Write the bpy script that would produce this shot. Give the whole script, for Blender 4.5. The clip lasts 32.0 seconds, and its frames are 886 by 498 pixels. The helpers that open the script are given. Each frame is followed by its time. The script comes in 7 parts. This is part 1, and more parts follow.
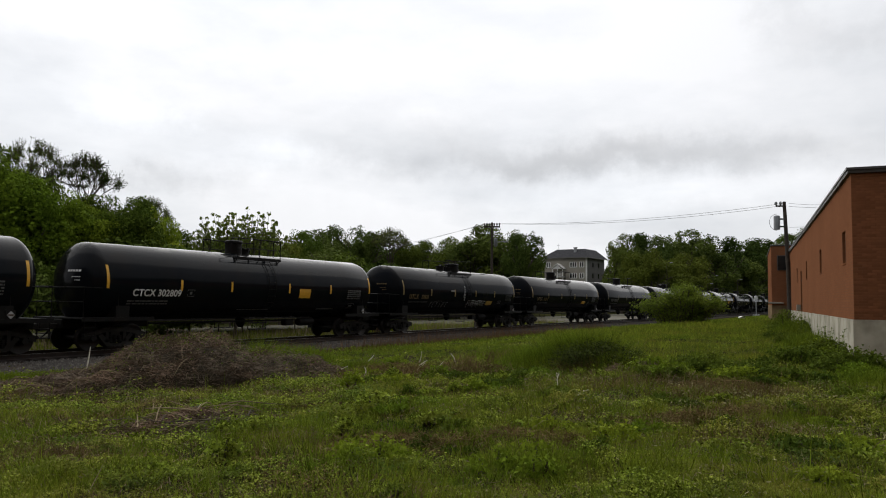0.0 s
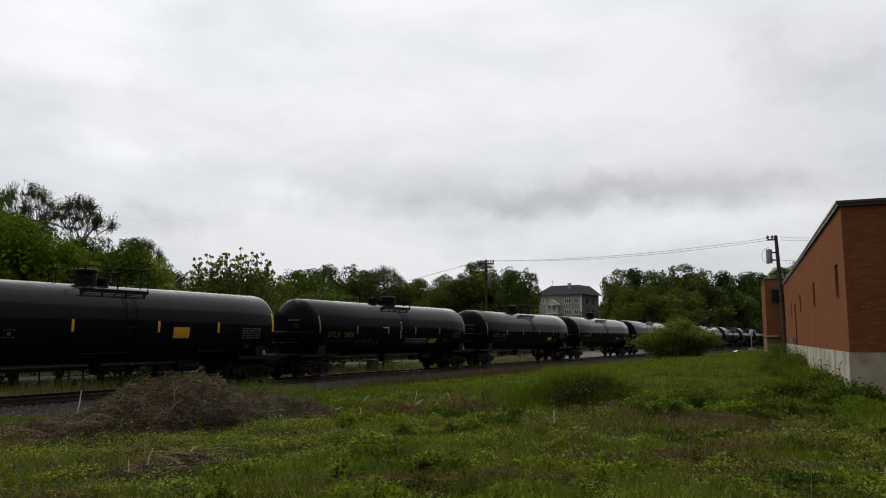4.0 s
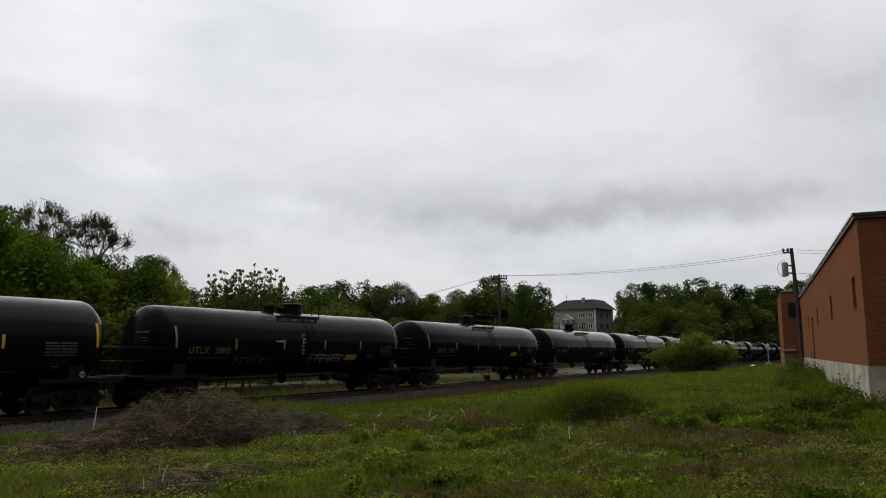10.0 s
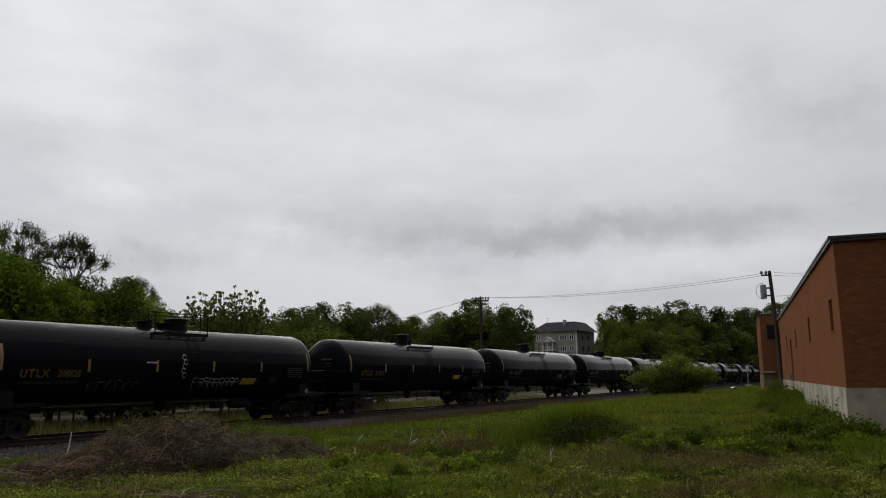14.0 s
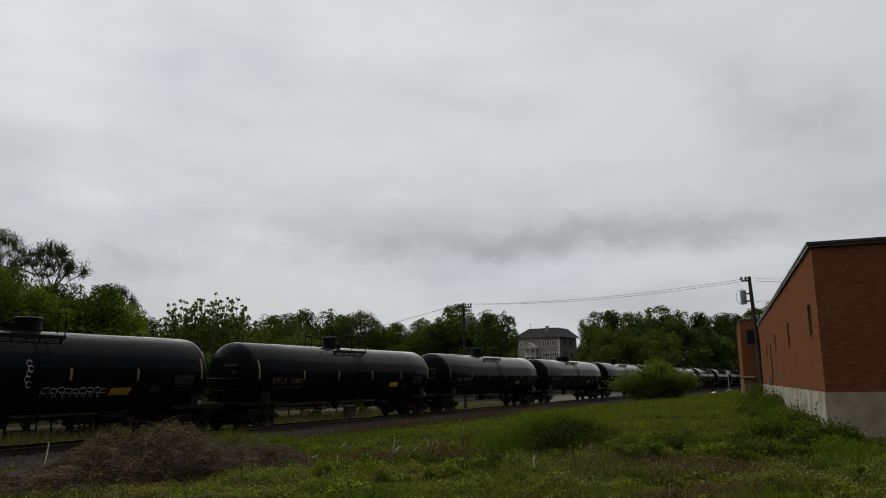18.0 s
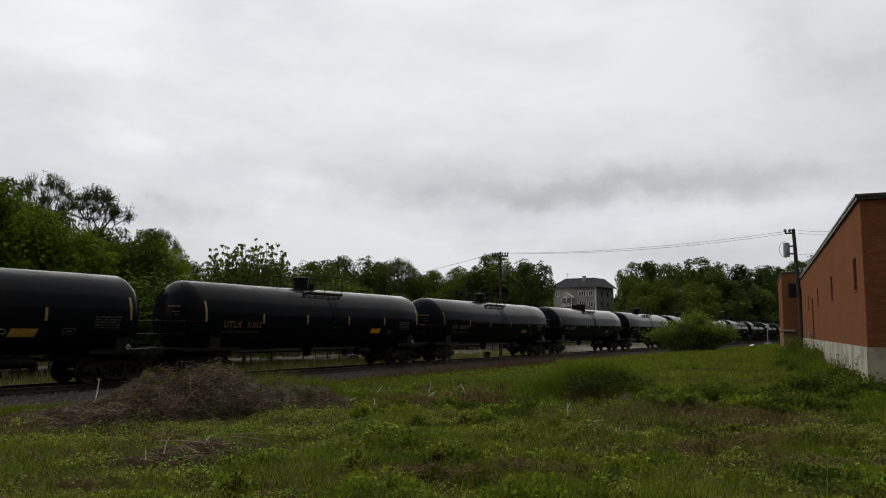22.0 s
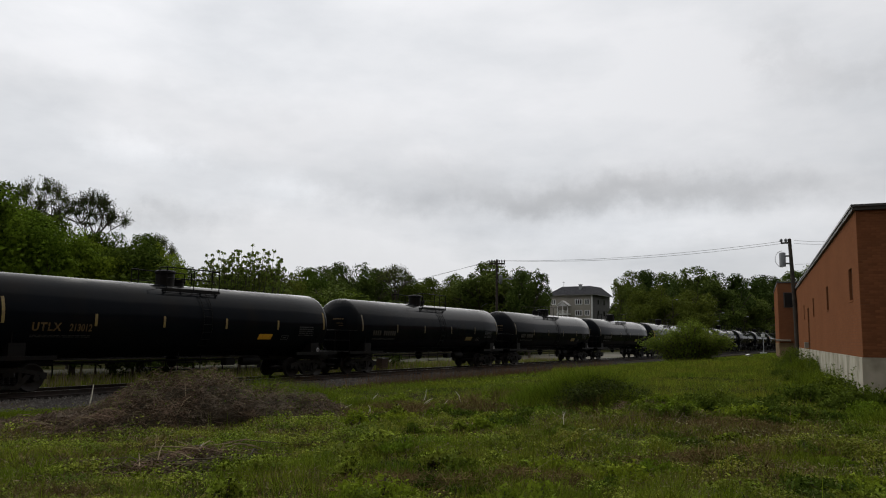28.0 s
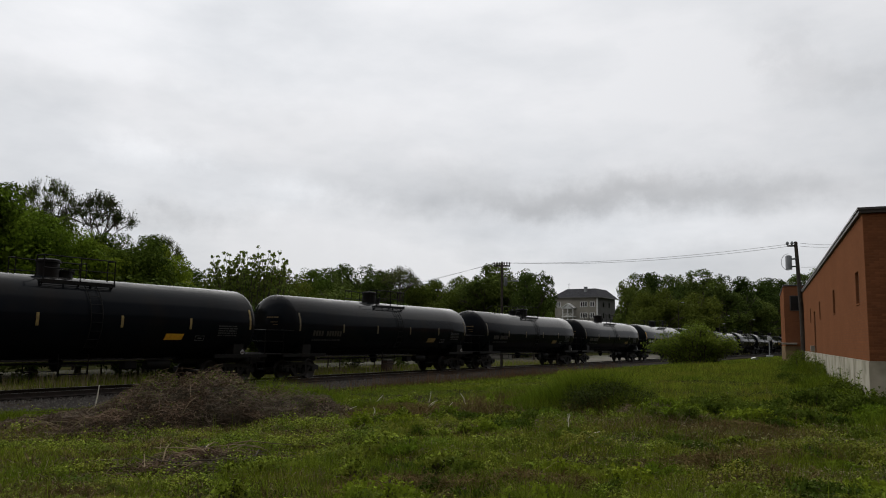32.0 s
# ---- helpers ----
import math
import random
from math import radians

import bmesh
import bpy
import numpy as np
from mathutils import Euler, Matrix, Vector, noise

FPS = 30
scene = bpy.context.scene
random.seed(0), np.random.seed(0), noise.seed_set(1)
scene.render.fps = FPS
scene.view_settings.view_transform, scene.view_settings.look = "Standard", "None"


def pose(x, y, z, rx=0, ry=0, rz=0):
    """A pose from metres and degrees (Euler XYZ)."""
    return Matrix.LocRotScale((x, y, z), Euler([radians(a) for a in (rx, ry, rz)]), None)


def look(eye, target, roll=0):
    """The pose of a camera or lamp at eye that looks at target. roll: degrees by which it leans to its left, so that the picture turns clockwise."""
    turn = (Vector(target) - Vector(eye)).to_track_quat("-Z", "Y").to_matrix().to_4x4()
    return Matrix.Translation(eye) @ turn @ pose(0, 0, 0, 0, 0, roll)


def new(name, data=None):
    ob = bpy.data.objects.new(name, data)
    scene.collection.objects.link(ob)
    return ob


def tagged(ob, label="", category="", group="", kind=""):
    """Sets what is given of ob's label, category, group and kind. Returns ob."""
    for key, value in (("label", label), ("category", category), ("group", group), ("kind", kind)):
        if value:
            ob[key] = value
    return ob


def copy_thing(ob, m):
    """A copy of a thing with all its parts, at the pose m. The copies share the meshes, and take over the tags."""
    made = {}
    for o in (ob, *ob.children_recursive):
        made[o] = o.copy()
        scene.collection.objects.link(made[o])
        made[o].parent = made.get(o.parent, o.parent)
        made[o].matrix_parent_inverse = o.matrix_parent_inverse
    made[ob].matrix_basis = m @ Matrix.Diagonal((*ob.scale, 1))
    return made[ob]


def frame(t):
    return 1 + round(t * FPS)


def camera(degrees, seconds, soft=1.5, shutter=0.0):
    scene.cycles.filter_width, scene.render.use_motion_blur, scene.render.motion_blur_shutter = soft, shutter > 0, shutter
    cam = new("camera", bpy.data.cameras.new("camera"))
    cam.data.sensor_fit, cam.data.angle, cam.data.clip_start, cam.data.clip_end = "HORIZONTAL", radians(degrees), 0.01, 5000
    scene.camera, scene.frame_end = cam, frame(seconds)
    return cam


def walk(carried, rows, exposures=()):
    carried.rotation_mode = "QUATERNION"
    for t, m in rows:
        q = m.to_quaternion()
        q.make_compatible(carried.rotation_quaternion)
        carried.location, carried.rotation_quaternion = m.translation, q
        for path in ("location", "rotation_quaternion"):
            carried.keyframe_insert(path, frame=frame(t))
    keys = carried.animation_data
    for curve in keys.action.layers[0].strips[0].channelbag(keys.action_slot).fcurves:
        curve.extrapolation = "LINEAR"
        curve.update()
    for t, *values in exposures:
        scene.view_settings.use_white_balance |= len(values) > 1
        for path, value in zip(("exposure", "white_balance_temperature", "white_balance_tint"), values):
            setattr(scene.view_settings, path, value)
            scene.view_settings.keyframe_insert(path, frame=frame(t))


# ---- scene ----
# The camera: held in the hand on one spot, turning a little all the time.
EYE = 1.65
cam = camera(61.63, 32.0, soft=1.05)
GAZE = (  # seconds, bearing, tilt and lean in degrees
    (0.0, -0.00, 3.92, 0.71),
    (0.5, -0.02, 4.14, 0.91),
    (1.0, 0.02, 4.39, 0.77),
    (1.5, 0.01, 4.55, 0.51),
    (2.0, 0.11, 4.80, 0.41),
    (2.5, 0.80, 5.03, 0.14),
    (3.0, 0.83, 5.31, -0.30),
    (3.5, 0.65, 6.59, -0.25),
    (5.5, 0.10, 7.08, 0.32),
    (6.0, -0.19, 7.27, -0.06),
    (6.5, -0.44, 7.14, -0.38),
    (7.0, -0.65, 7.05, -0.28),
    (7.5, -0.70, 7.23, -0.11),
    (8.0, -0.77, 7.34, -0.55),
    (8.5, -0.79, 7.47, -0.19),
    (9.0, -0.73, 7.60, -0.13),
    (9.5, -0.66, 7.82, -0.27),
    (10.0, -0.55, 8.00, -0.30),
    (10.5, -0.41, 8.05, -0.29),
    (11.0, -0.25, 8.23, -0.14),
    (11.5, -0.14, 8.40, -0.47),
    (12.0, -0.03, 8.63, 0.09),
    (12.5, 0.20, 8.68, 0.11),
    (13.0, 0.40, 8.72, 0.16),
    (13.5, 0.76, 8.77, -0.09),
    (14.0, 0.89, 9.69, -0.40),
    (14.5, 0.84, 9.80, -0.07),
    (16.5, 1.36, 10.71, 0.27),
    (17.0, 1.73, 10.70, 0.21),
    (17.5, 2.10, 10.47, 0.29),
    (18.0, 2.25, 10.18, -0.74),
    (18.5, 1.12, 9.65, -0.17),
    (19.0, 1.23, 9.27, -0.02),
    (19.5, 1.23, 9.02, 0.12),
    (20.0, 1.21, 8.71, 0.20),
    (20.5, 0.79, 6.71, 0.25),
    (21.0, -0.57, 6.41, -0.06),
    (21.5, -0.62, 6.32, 0.27),
    (22.0, -0.66, 6.21, 0.34),
    (22.5, -0.62, 6.27, 0.62),
    (23.0, -0.50, 6.25, 0.49),
    (23.5, -0.41, 6.29, 0.38),
    (24.0, -0.34, 6.35, 0.52),
    (24.5, -0.32, 6.39, 0.72),
    (25.0, -0.29, 6.40, 0.36),
    (25.5, -0.34, 6.45, 0.61),
    (27.5, -0.45, 6.72, 0.32),
    (28.0, -0.41, 6.77, 0.74),
    (28.5, -0.31, 6.75, 1.12),
    (29.0, -0.31, 6.72, 0.69),
    (29.5, -0.40, 6.59, 0.68),
    (30.0, -0.53, 6.51, 0.71),
    (30.5, -0.74, 6.56, 1.00),
    (31.0, -0.87, 6.63, 1.08),
    (31.5, -0.85, 6.75, 1.12),
    (32.0, -0.81, 6.92, 0.94),
)


def gaze(bearing, tilt, lean):
    return pose(0, 0, EYE, 90 + tilt, 0, -bearing) @ pose(0, 0, 0, 0, 0, lean)


walk(cam, [(t, gaze(a, b, c)) for t, a, b, c in GAZE],
     exposures=[(0, 0.21), (2, 0.16), (3.5, 0.02), (6, -0.08), (10, -0.14), (13, -0.24), (16.5, -0.42), (20, -0.42), (21.3, -0.12), (32, -0.1)])

# World: an overcast sky with soft grey cloud, and a weak, very wide sun behind it.
SUN_AZ, SUN_EL = -18.0, 47.0
world = bpy.data.worlds.new("overcast")
scene.world = world
world.use_nodes = True
wt = world.node_tree
wt.nodes.clear()


def wnode(kind, operation=None):
    n = wt.nodes.new(kind)
    if operation:
        n.operation = operation
    return n


# The cloud deck: bearing, height, half width and half height in degrees, and how much thinner or thicker than the rest.
CLOUDS = (
    (15.5, 11.0, 10.5, 1.3, -0.25), (5.0, 10.3, 7.5, 1.0, -0.15), (-3.0, 12.0, 7.0, 1.6, -0.09), (-21.0, 8.6, 3.2, 0.7, -0.14),
    (-13.0, 15.0, 9.0, 2.4, -0.08), (24.0, 19.4, 2.6, 2.6, -0.09), (28.5, 18.2, 2.8, 1.0, -0.10), (-29.0, 16.5, 8.0, 1.4, -0.06),
    (-11.3, 10.8, 4.2, 1.3, 0.13), (-24.0, 12.6, 3.6, 0.9, 0.10), (16.0, 7.8, 12.0, 1.6, 0.15), (-13.0, 6.2, 14.0, 3.6, -0.08), (-25.0, 22.0, 13.0, 5.0, 0.05),
)


def banks(tc, sep):
    """Ragged soft banks of cloud, as a factor on the brightness of the sky."""
    link = wt.links.new
    az = wnode("ShaderNodeMath", operation="ARCTAN2")
    link(sep.outputs["X"], az.inputs[0])
    link(sep.outputs["Y"], az.inputs[1])
    el = wnode("ShaderNodeMath", operation="ARCSINE")
    link(sep.outputs["Z"], el.inputs[0])
    rag = wnode("ShaderNodeTexNoise")
    rag.inputs["Scale"].default_value, rag.inputs["Detail"].default_value, rag.inputs["Roughness"].default_value = 8.5, 8, 0.64
    link(tc.outputs["Generated"], rag.inputs["Vector"])
    split = wnode("ShaderNodeSeparateColor")
    link(rag.outputs["Color"], split.inputs[0])
    moved = []
    for src, chan, far in ((az, "Red", 0.42), (el, "Green", 0.105)):
        n = wnode("ShaderNodeMath", operation="SUBTRACT")
        link(split.outputs[chan], n.inputs[0])
        n.inputs[1].default_value = 0.5
        a = wnode("ShaderNodeMath", operation="MULTIPLY_ADD")
        link(n.outputs[0], a.inputs[0])
        a.inputs[1].default_value = far
        link(src.outputs[0], a.inputs[2])
        moved.append(a)
    total = None
    for a0, e0, w, h, k in CLOUDS:
        sq = []
        for src, mid, half in ((moved[0], a0, w), (moved[1], e0, h)):
            d = wnode("ShaderNodeMath", operation="MULTIPLY_ADD")
            link(src.outputs[0], d.inputs[0])
            d.inputs[1].default_value, d.inputs[2].default_value = 1 / radians(half), -mid / half
            p = wnode("ShaderNodeMath", operation="MULTIPLY")
            link(d.outputs[0], p.inputs[0])
            link(d.outputs[0], p.inputs[1])
            sq.append(p)
        r = wnode("ShaderNodeMath", operation="ADD")
        link(sq[0].outputs[0], r.inputs[0])
        link(sq[1].outputs[0], r.inputs[1])
        g = wnode("ShaderNodeMath", operation="POWER")
        g.inputs[0].default_value = 0.45
        link(r.outputs[0], g.inputs[1])
        t = wnode("ShaderNodeMath", operation="MULTIPLY_ADD")
        link(g.outputs[0], t.inputs[0])
        t.inputs[1].default_value = k
        if total is None:
            t.inputs[2].default_value = 1.0
        else:
            link(total.outputs[0], t.inputs[2])
        total = t
    return total.outputs[0]


def sky():
    link = wt.links.new
    tc = wnode("ShaderNodeTexCoord")
    sep = wnode("ShaderNodeSeparateXYZ")
    link(tc.outputs["Generated"], sep.inputs[0])
    zz = wnode("ShaderNodeMath", operation="MAXIMUM")
    link(sep.outputs["Z"], zz.inputs[0])
    zz.inputs[1].default_value = 0.0
    add = wnode("ShaderNodeMath", operation="ADD")
    link(zz.outputs[0], add.inputs[0])
    add.inputs[1].default_value = 0.16
    turn = wnode("ShaderNodeMapping")
    turn.inputs["Rotation"].default_value = (0, 0, radians(16))
    link(tc.outputs["Generated"], turn.inputs["Vector"])
    flat = wnode("ShaderNodeVectorMath", operation="DIVIDE")
    link(turn.outputs[0], flat.inputs[0])
    comb = wnode("ShaderNodeCombineXYZ")
    for i in range(3):
        link(add.outputs[0], comb.inputs[i])
    link(comb.outputs[0], flat.inputs[1])
    big = wnode("ShaderNodeTexNoise")
    big.inputs["Scale"].default_value = 0.7
    big.inputs["Detail"].default_value = 7
    big.inputs["Roughness"].default_value = 0.55
    big.inputs["Distortion"].default_value = 0.15
    link(flat.outputs[0], big.inputs["Vector"])
    puffs = wnode("ShaderNodeTexNoise")
    puffs.inputs["Scale"].default_value = 3.1
    puffs.inputs["Detail"].default_value = 8
    puffs.inputs["Roughness"].default_value = 0.55
    bands = wnode("ShaderNodeMapping")
    bands.inputs["Scale"].default_value = (1, 1, 2.8)
    bands.inputs["Rotation"].default_value = (0, 0, radians(9))
    link(turn.outputs[0], bands.inputs["Vector"])
    link(bands.outputs[0], puffs.inputs["Vector"])
    both = wnode("ShaderNodeMix")
    both.inputs["Factor"].default_value = 0.5
    link(big.outputs["Fac"], both.inputs["A"])
    link(puffs.outputs["Fac"], both.inputs["B"])
    ramp = wnode("ShaderNodeValToRGB")
    e = ramp.color_ramp.elements
    e[0].position, e[0].color = 0.36, (0.69, 0.71, 0.745, 1)
    e[1].position, e[1].color = 0.575, (0.92, 0.925, 0.95, 1)
    m = e.new(0.47)
    m.color = (0.81, 0.825, 0.855, 1)
    link(both.outputs["Result"], ramp.inputs[0])
    nish = wnode("ShaderNodeTexSky")
    nish.sky_type, nish.sun_disc = "NISHITA", False
    nish.sun_elevation, nish.sun_rotation = radians(SUN_EL), radians(SUN_AZ % 360)
    dim = wnode("ShaderNodeVectorMath", operation="SCALE")
    dim.inputs["Scale"].default_value = 0.08
    link(nish.outputs[0], dim.inputs[0])
    mix = wnode("ShaderNodeMix")
    mix.data_type = "RGBA"
    mix.inputs["Factor"].default_value = 0.96
    link(dim.outputs[0], mix.inputs["A"])
    link(ramp.outputs[0], mix.inputs["B"])
    bg = wnode("ShaderNodeBackground")
    bg.inputs["Strength"].default_value = 1.0
    # brighter towards the hidden sun, duller away from it
    toward = wnode("ShaderNodeVectorMath", operation="DOT_PRODUCT")
    link(tc.outputs["Generated"], toward.inputs[0])
    se, sa = radians(SUN_EL), radians(SUN_AZ)
    toward.inputs[1].default_value = (math.cos(se) * math.sin(sa), math.cos(se) * math.cos(sa), math.sin(se))
    fall = wnode("ShaderNodeMath", operation="MULTIPLY_ADD")
    link(toward.outputs["Value"], fall.inputs[0])
    fall.inputs[1].default_value, fall.inputs[2].default_value = 0.60, 0.50
    shade = wnode("ShaderNodeVectorMath", operation="SCALE")
    link(mix.outputs["Result"], shade.inputs[0])
    tone = wnode("ShaderNodeMath", operation="MULTIPLY")
    link(fall.outputs[0], tone.inputs[0])
    link(banks(tc, sep), tone.inputs[1])
    link(tone.outputs[0], shade.inputs["Scale"])
    link(shade.outputs[0], bg.inputs["Color"])
    out = wnode("ShaderNodeOutputWorld")
    link(bg.outputs[0], out.inputs[0])


sky()
lamp = bpy.data.lights.new("sun", "SUN")
lamp.energy, lamp.angle, lamp.color = 1.65, radians(118), (1.0, 0.97, 0.92)
sun = new("sun", lamp)
sun.matrix_basis = look((40 * math.sin(radians(SUN_AZ)), 40 * math.cos(radians(SUN_AZ)), 40 * math.tan(radians(SUN_EL))), (0, 0, 0))


# ---------------------------------------------------------------- materials
def material(name, c1, c2=None, rough=0.7, scale=4.0, metal=0.0, bump=0.0, bump_scale=None, island=False, obj=False,
             stain=None, stain_scale=0.4, spec=0.5, translucent=0.0, spread=0.4, stain2=None, stain2_scale=1.0, each=0.0):
    """Two tones by noise, a coarse stain, fine relief; island or obj: variation from leaf to leaf or piece to piece."""
    m = bpy.data.materials.new(name)
    m.use_nodes = True
    nt = m.node_tree
    bs = nt.nodes["Principled BSDF"]
    link = nt.links.new
    c2 = c2 or tuple(x * 0.75 for x in c1)
    tc = nt.nodes.new("ShaderNodeTexCoord")
    nz = nt.nodes.new("ShaderNodeTexNoise")
    nz.inputs["Scale"].default_value = scale
    nz.inputs["Detail"].default_value = 5
    link(tc.outputs["Object"], nz.inputs["Vector"])
    rp = nt.nodes.new("ShaderNodeValToRGB")
    rp.color_ramp.elements[0].position, rp.color_ramp.elements[1].position = 0.35, 0.65
    rp.color_ramp.elements[0].color, rp.color_ramp.elements[1].color = (*c1, 1), (*c2, 1)
    link(nz.outputs["Fac"], rp.inputs[0])
    col = rp.outputs[0]
    if island or obj:
        src = nt.nodes.new("ShaderNodeNewGeometry" if island else "ShaderNodeObjectInfo")
        key = "Random Per Island" if island else "Random"
        mr = nt.nodes.new("ShaderNodeMapRange")
        mr.inputs["To Min"].default_value, mr.inputs["To Max"].default_value = 1 - spread, 1 + spread
        link(src.outputs[key], mr.inputs["Value"])
        hs = nt.nodes.new("ShaderNodeHueSaturation")
        link(mr.outputs[0], hs.inputs["Value"])
        link(col, hs.inputs["Color"])
        col = hs.outputs[0]
    if each:
        who = nt.nodes.new("ShaderNodeObjectInfo")
        tint = nt.nodes.new("ShaderNodeMapRange")
        tint.inputs["To Min"].default_value, tint.inputs["To Max"].default_value = 0.515, 0.485
        link(who.outputs["Random"], tint.inputs["Value"])
        deep = nt.nodes.new("ShaderNodeMapRange")
        deep.inputs["To Min"].default_value, deep.inputs["To Max"].default_value = 1 - each, 1 + each
        link(who.outputs["Random"], deep.inputs["Value"])
        h2 = nt.nodes.new("ShaderNodeHueSaturation")
        link(tint.outputs[0], h2.inputs["Hue"])
        link(deep.outputs[0], h2.inputs["Value"])
        link(col, h2.inputs["Color"])
        col = h2.outputs[0]
    for stain, stain_scale in ((stain, stain_scale), (stain2, stain2_scale)):
        if not stain:
            continue
        n2 = nt.nodes.new("ShaderNodeTexNoise")
        n2.inputs["Scale"].default_value = stain_scale
        n2.inputs["Detail"].default_value = 4
        link(tc.outputs["Object"], n2.inputs["Vector"])
        r2 = nt.nodes.new("ShaderNodeValToRGB")
        r2.color_ramp.elements[0].position, r2.color_ramp.elements[1].position = 0.48, 0.68
        link(n2.outputs["Fac"], r2.inputs[0])
        mx = nt.nodes.new("ShaderNodeMix")
        mx.data_type = "RGBA"
        link(r2.outputs[0], mx.inputs["Factor"])
        link(col, mx.inputs["A"])
        mx.inputs["B"].default_value = (*stain, 1)
        col = mx.outputs["Result"]
    link(col, bs.inputs["Base Color"])
    bs.inputs["Roughness"].default_value, bs.inputs["Metallic"].default_value = rough, metal
    bs.inputs["Specular IOR Level"].default_value = spec
    if bump:
        n3 = nt.nodes.new("ShaderNodeTexNoise")
        n3.inputs["Scale"].default_value = bump_scale or scale * 6
        n3.inputs["Detail"].default_value = 4
        link(tc.outputs["Object"], n3.inputs["Vector"])
        bp = nt.nodes.new("ShaderNodeBump")
        bp.inputs["Strength"].default_value = bump
        bp.inputs["Distance"].default_value = 0.02
        link(n3.outputs["Fac"], bp.inputs["Height"])
        link(bp.outputs[0], bs.inputs["Normal"])
    if translucent:
        tl = nt.nodes.new("ShaderNodeBsdfTranslucent")
        link(col, tl.inputs["Color"])
        mixs = nt.nodes.new("ShaderNodeMixShader")
        mixs.inputs[0].default_value = translucent
        link(bs.outputs[0], mixs.inputs[1])
        link(tl.outputs[0], mixs.inputs[2])
        link(mixs.outputs[0], nt.nodes["Material Output"].inputs["Surface"])
    return m


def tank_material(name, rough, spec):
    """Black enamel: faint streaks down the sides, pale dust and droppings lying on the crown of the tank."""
    m = material(name, (0.0046, 0.0058, 0.0078), (0.0060, 0.0072, 0.0092), rough=rough, spec=spec, scale=1.2, stain=(0.0085, 0.0078, 0.0076), stain_scale=0.6, bump=0.03, bump_scale=2.0)
    nt = m.node_tree
    link = nt.links.new
    bs = nt.nodes["Principled BSDF"]
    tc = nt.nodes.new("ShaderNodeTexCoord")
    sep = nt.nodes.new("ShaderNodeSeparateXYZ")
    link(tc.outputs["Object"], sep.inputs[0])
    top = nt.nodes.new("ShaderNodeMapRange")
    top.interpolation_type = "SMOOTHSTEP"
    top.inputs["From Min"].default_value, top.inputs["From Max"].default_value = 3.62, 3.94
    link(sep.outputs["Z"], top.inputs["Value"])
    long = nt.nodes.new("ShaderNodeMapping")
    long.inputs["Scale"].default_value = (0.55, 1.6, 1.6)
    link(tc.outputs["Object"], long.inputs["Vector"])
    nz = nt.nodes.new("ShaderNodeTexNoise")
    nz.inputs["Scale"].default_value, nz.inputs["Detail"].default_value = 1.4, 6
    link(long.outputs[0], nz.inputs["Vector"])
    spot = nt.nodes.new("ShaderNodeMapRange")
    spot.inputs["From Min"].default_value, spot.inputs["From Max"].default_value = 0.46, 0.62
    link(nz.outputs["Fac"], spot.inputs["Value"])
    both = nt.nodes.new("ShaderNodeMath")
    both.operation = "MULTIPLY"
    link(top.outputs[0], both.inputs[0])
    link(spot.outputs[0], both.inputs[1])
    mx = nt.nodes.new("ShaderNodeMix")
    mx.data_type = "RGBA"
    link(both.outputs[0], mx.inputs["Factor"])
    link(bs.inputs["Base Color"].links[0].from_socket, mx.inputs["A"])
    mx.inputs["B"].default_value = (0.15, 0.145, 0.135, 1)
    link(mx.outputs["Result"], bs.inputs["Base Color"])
    run = nt.nodes.new("ShaderNodeMapping")
    run.inputs["Scale"].default_value = (5.0, 0.5, 0.5)
    link(tc.outputs["Object"], run.inputs["Vector"])
    n2 = nt.nodes.new("ShaderNodeTexNoise")
    n2.inputs["Scale"].default_value, n2.inputs["Detail"].default_value = 1.0, 5
    link(run.outputs[0], n2.inputs["Vector"])
    gloss = nt.nodes.new("ShaderNodeMapRange")
    gloss.inputs["From Min"].default_value, gloss.inputs["From Max"].default_value = 0.35, 0.7
    gloss.inputs["To Min"].default_value, gloss.inputs["To Max"].default_value = rough * 0.8, rough * 1.5
    link(n2.outputs["Fac"], gloss.inputs["Value"])
    link(gloss.outputs[0], bs.inputs["Roughness"])
    return m


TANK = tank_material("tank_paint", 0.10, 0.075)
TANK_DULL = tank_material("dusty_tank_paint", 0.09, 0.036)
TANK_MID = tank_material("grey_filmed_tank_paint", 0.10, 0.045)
STEEL = material("black_steel", (0.007, 0.007, 0.0072), (0.011, 0.0105, 0.010), rough=0.55, spec=0.08, scale=3, stain=(0.011, 0.009, 0.008), stain_scale=1.5)
TRUCK = material("dusty_cast_steel", (0.009, 0.0085, 0.008), (0.015, 0.0135, 0.012), rough=0.7, spec=0.15, scale=5, stain=(0.016, 0.013, 0.011), stain_scale=2)
WHEEL = material("wheel_steel", (0.014, 0.012, 0.011), (0.022, 0.018, 0.016), rough=0.55, scale=4, metal=0.5)
TREAD = material("polished_rail_steel", (0.35, 0.34, 0.33), (0.22, 0.21, 0.2), rough=0.35, scale=8, metal=0.9)
RUST = material("rusty_rail", (0.03, 0.02, 0.015), (0.018, 0.013, 0.011), rough=0.85, scale=6)
YELLOW = material("reflective_yellow", (0.68, 0.36, 0.02), (0.55, 0.28, 0.02), rough=0.45, scale=9)
YELLOW_OLD = material("faded_yellow", (0.24, 0.17, 0.045), (0.15, 0.105, 0.035), rough=0.6, scale=9)
YELLOW_DULL = material("grimy_yellow", (0.10, 0.075, 0.025), (0.06, 0.045, 0.02), rough=0.6, scale=9)
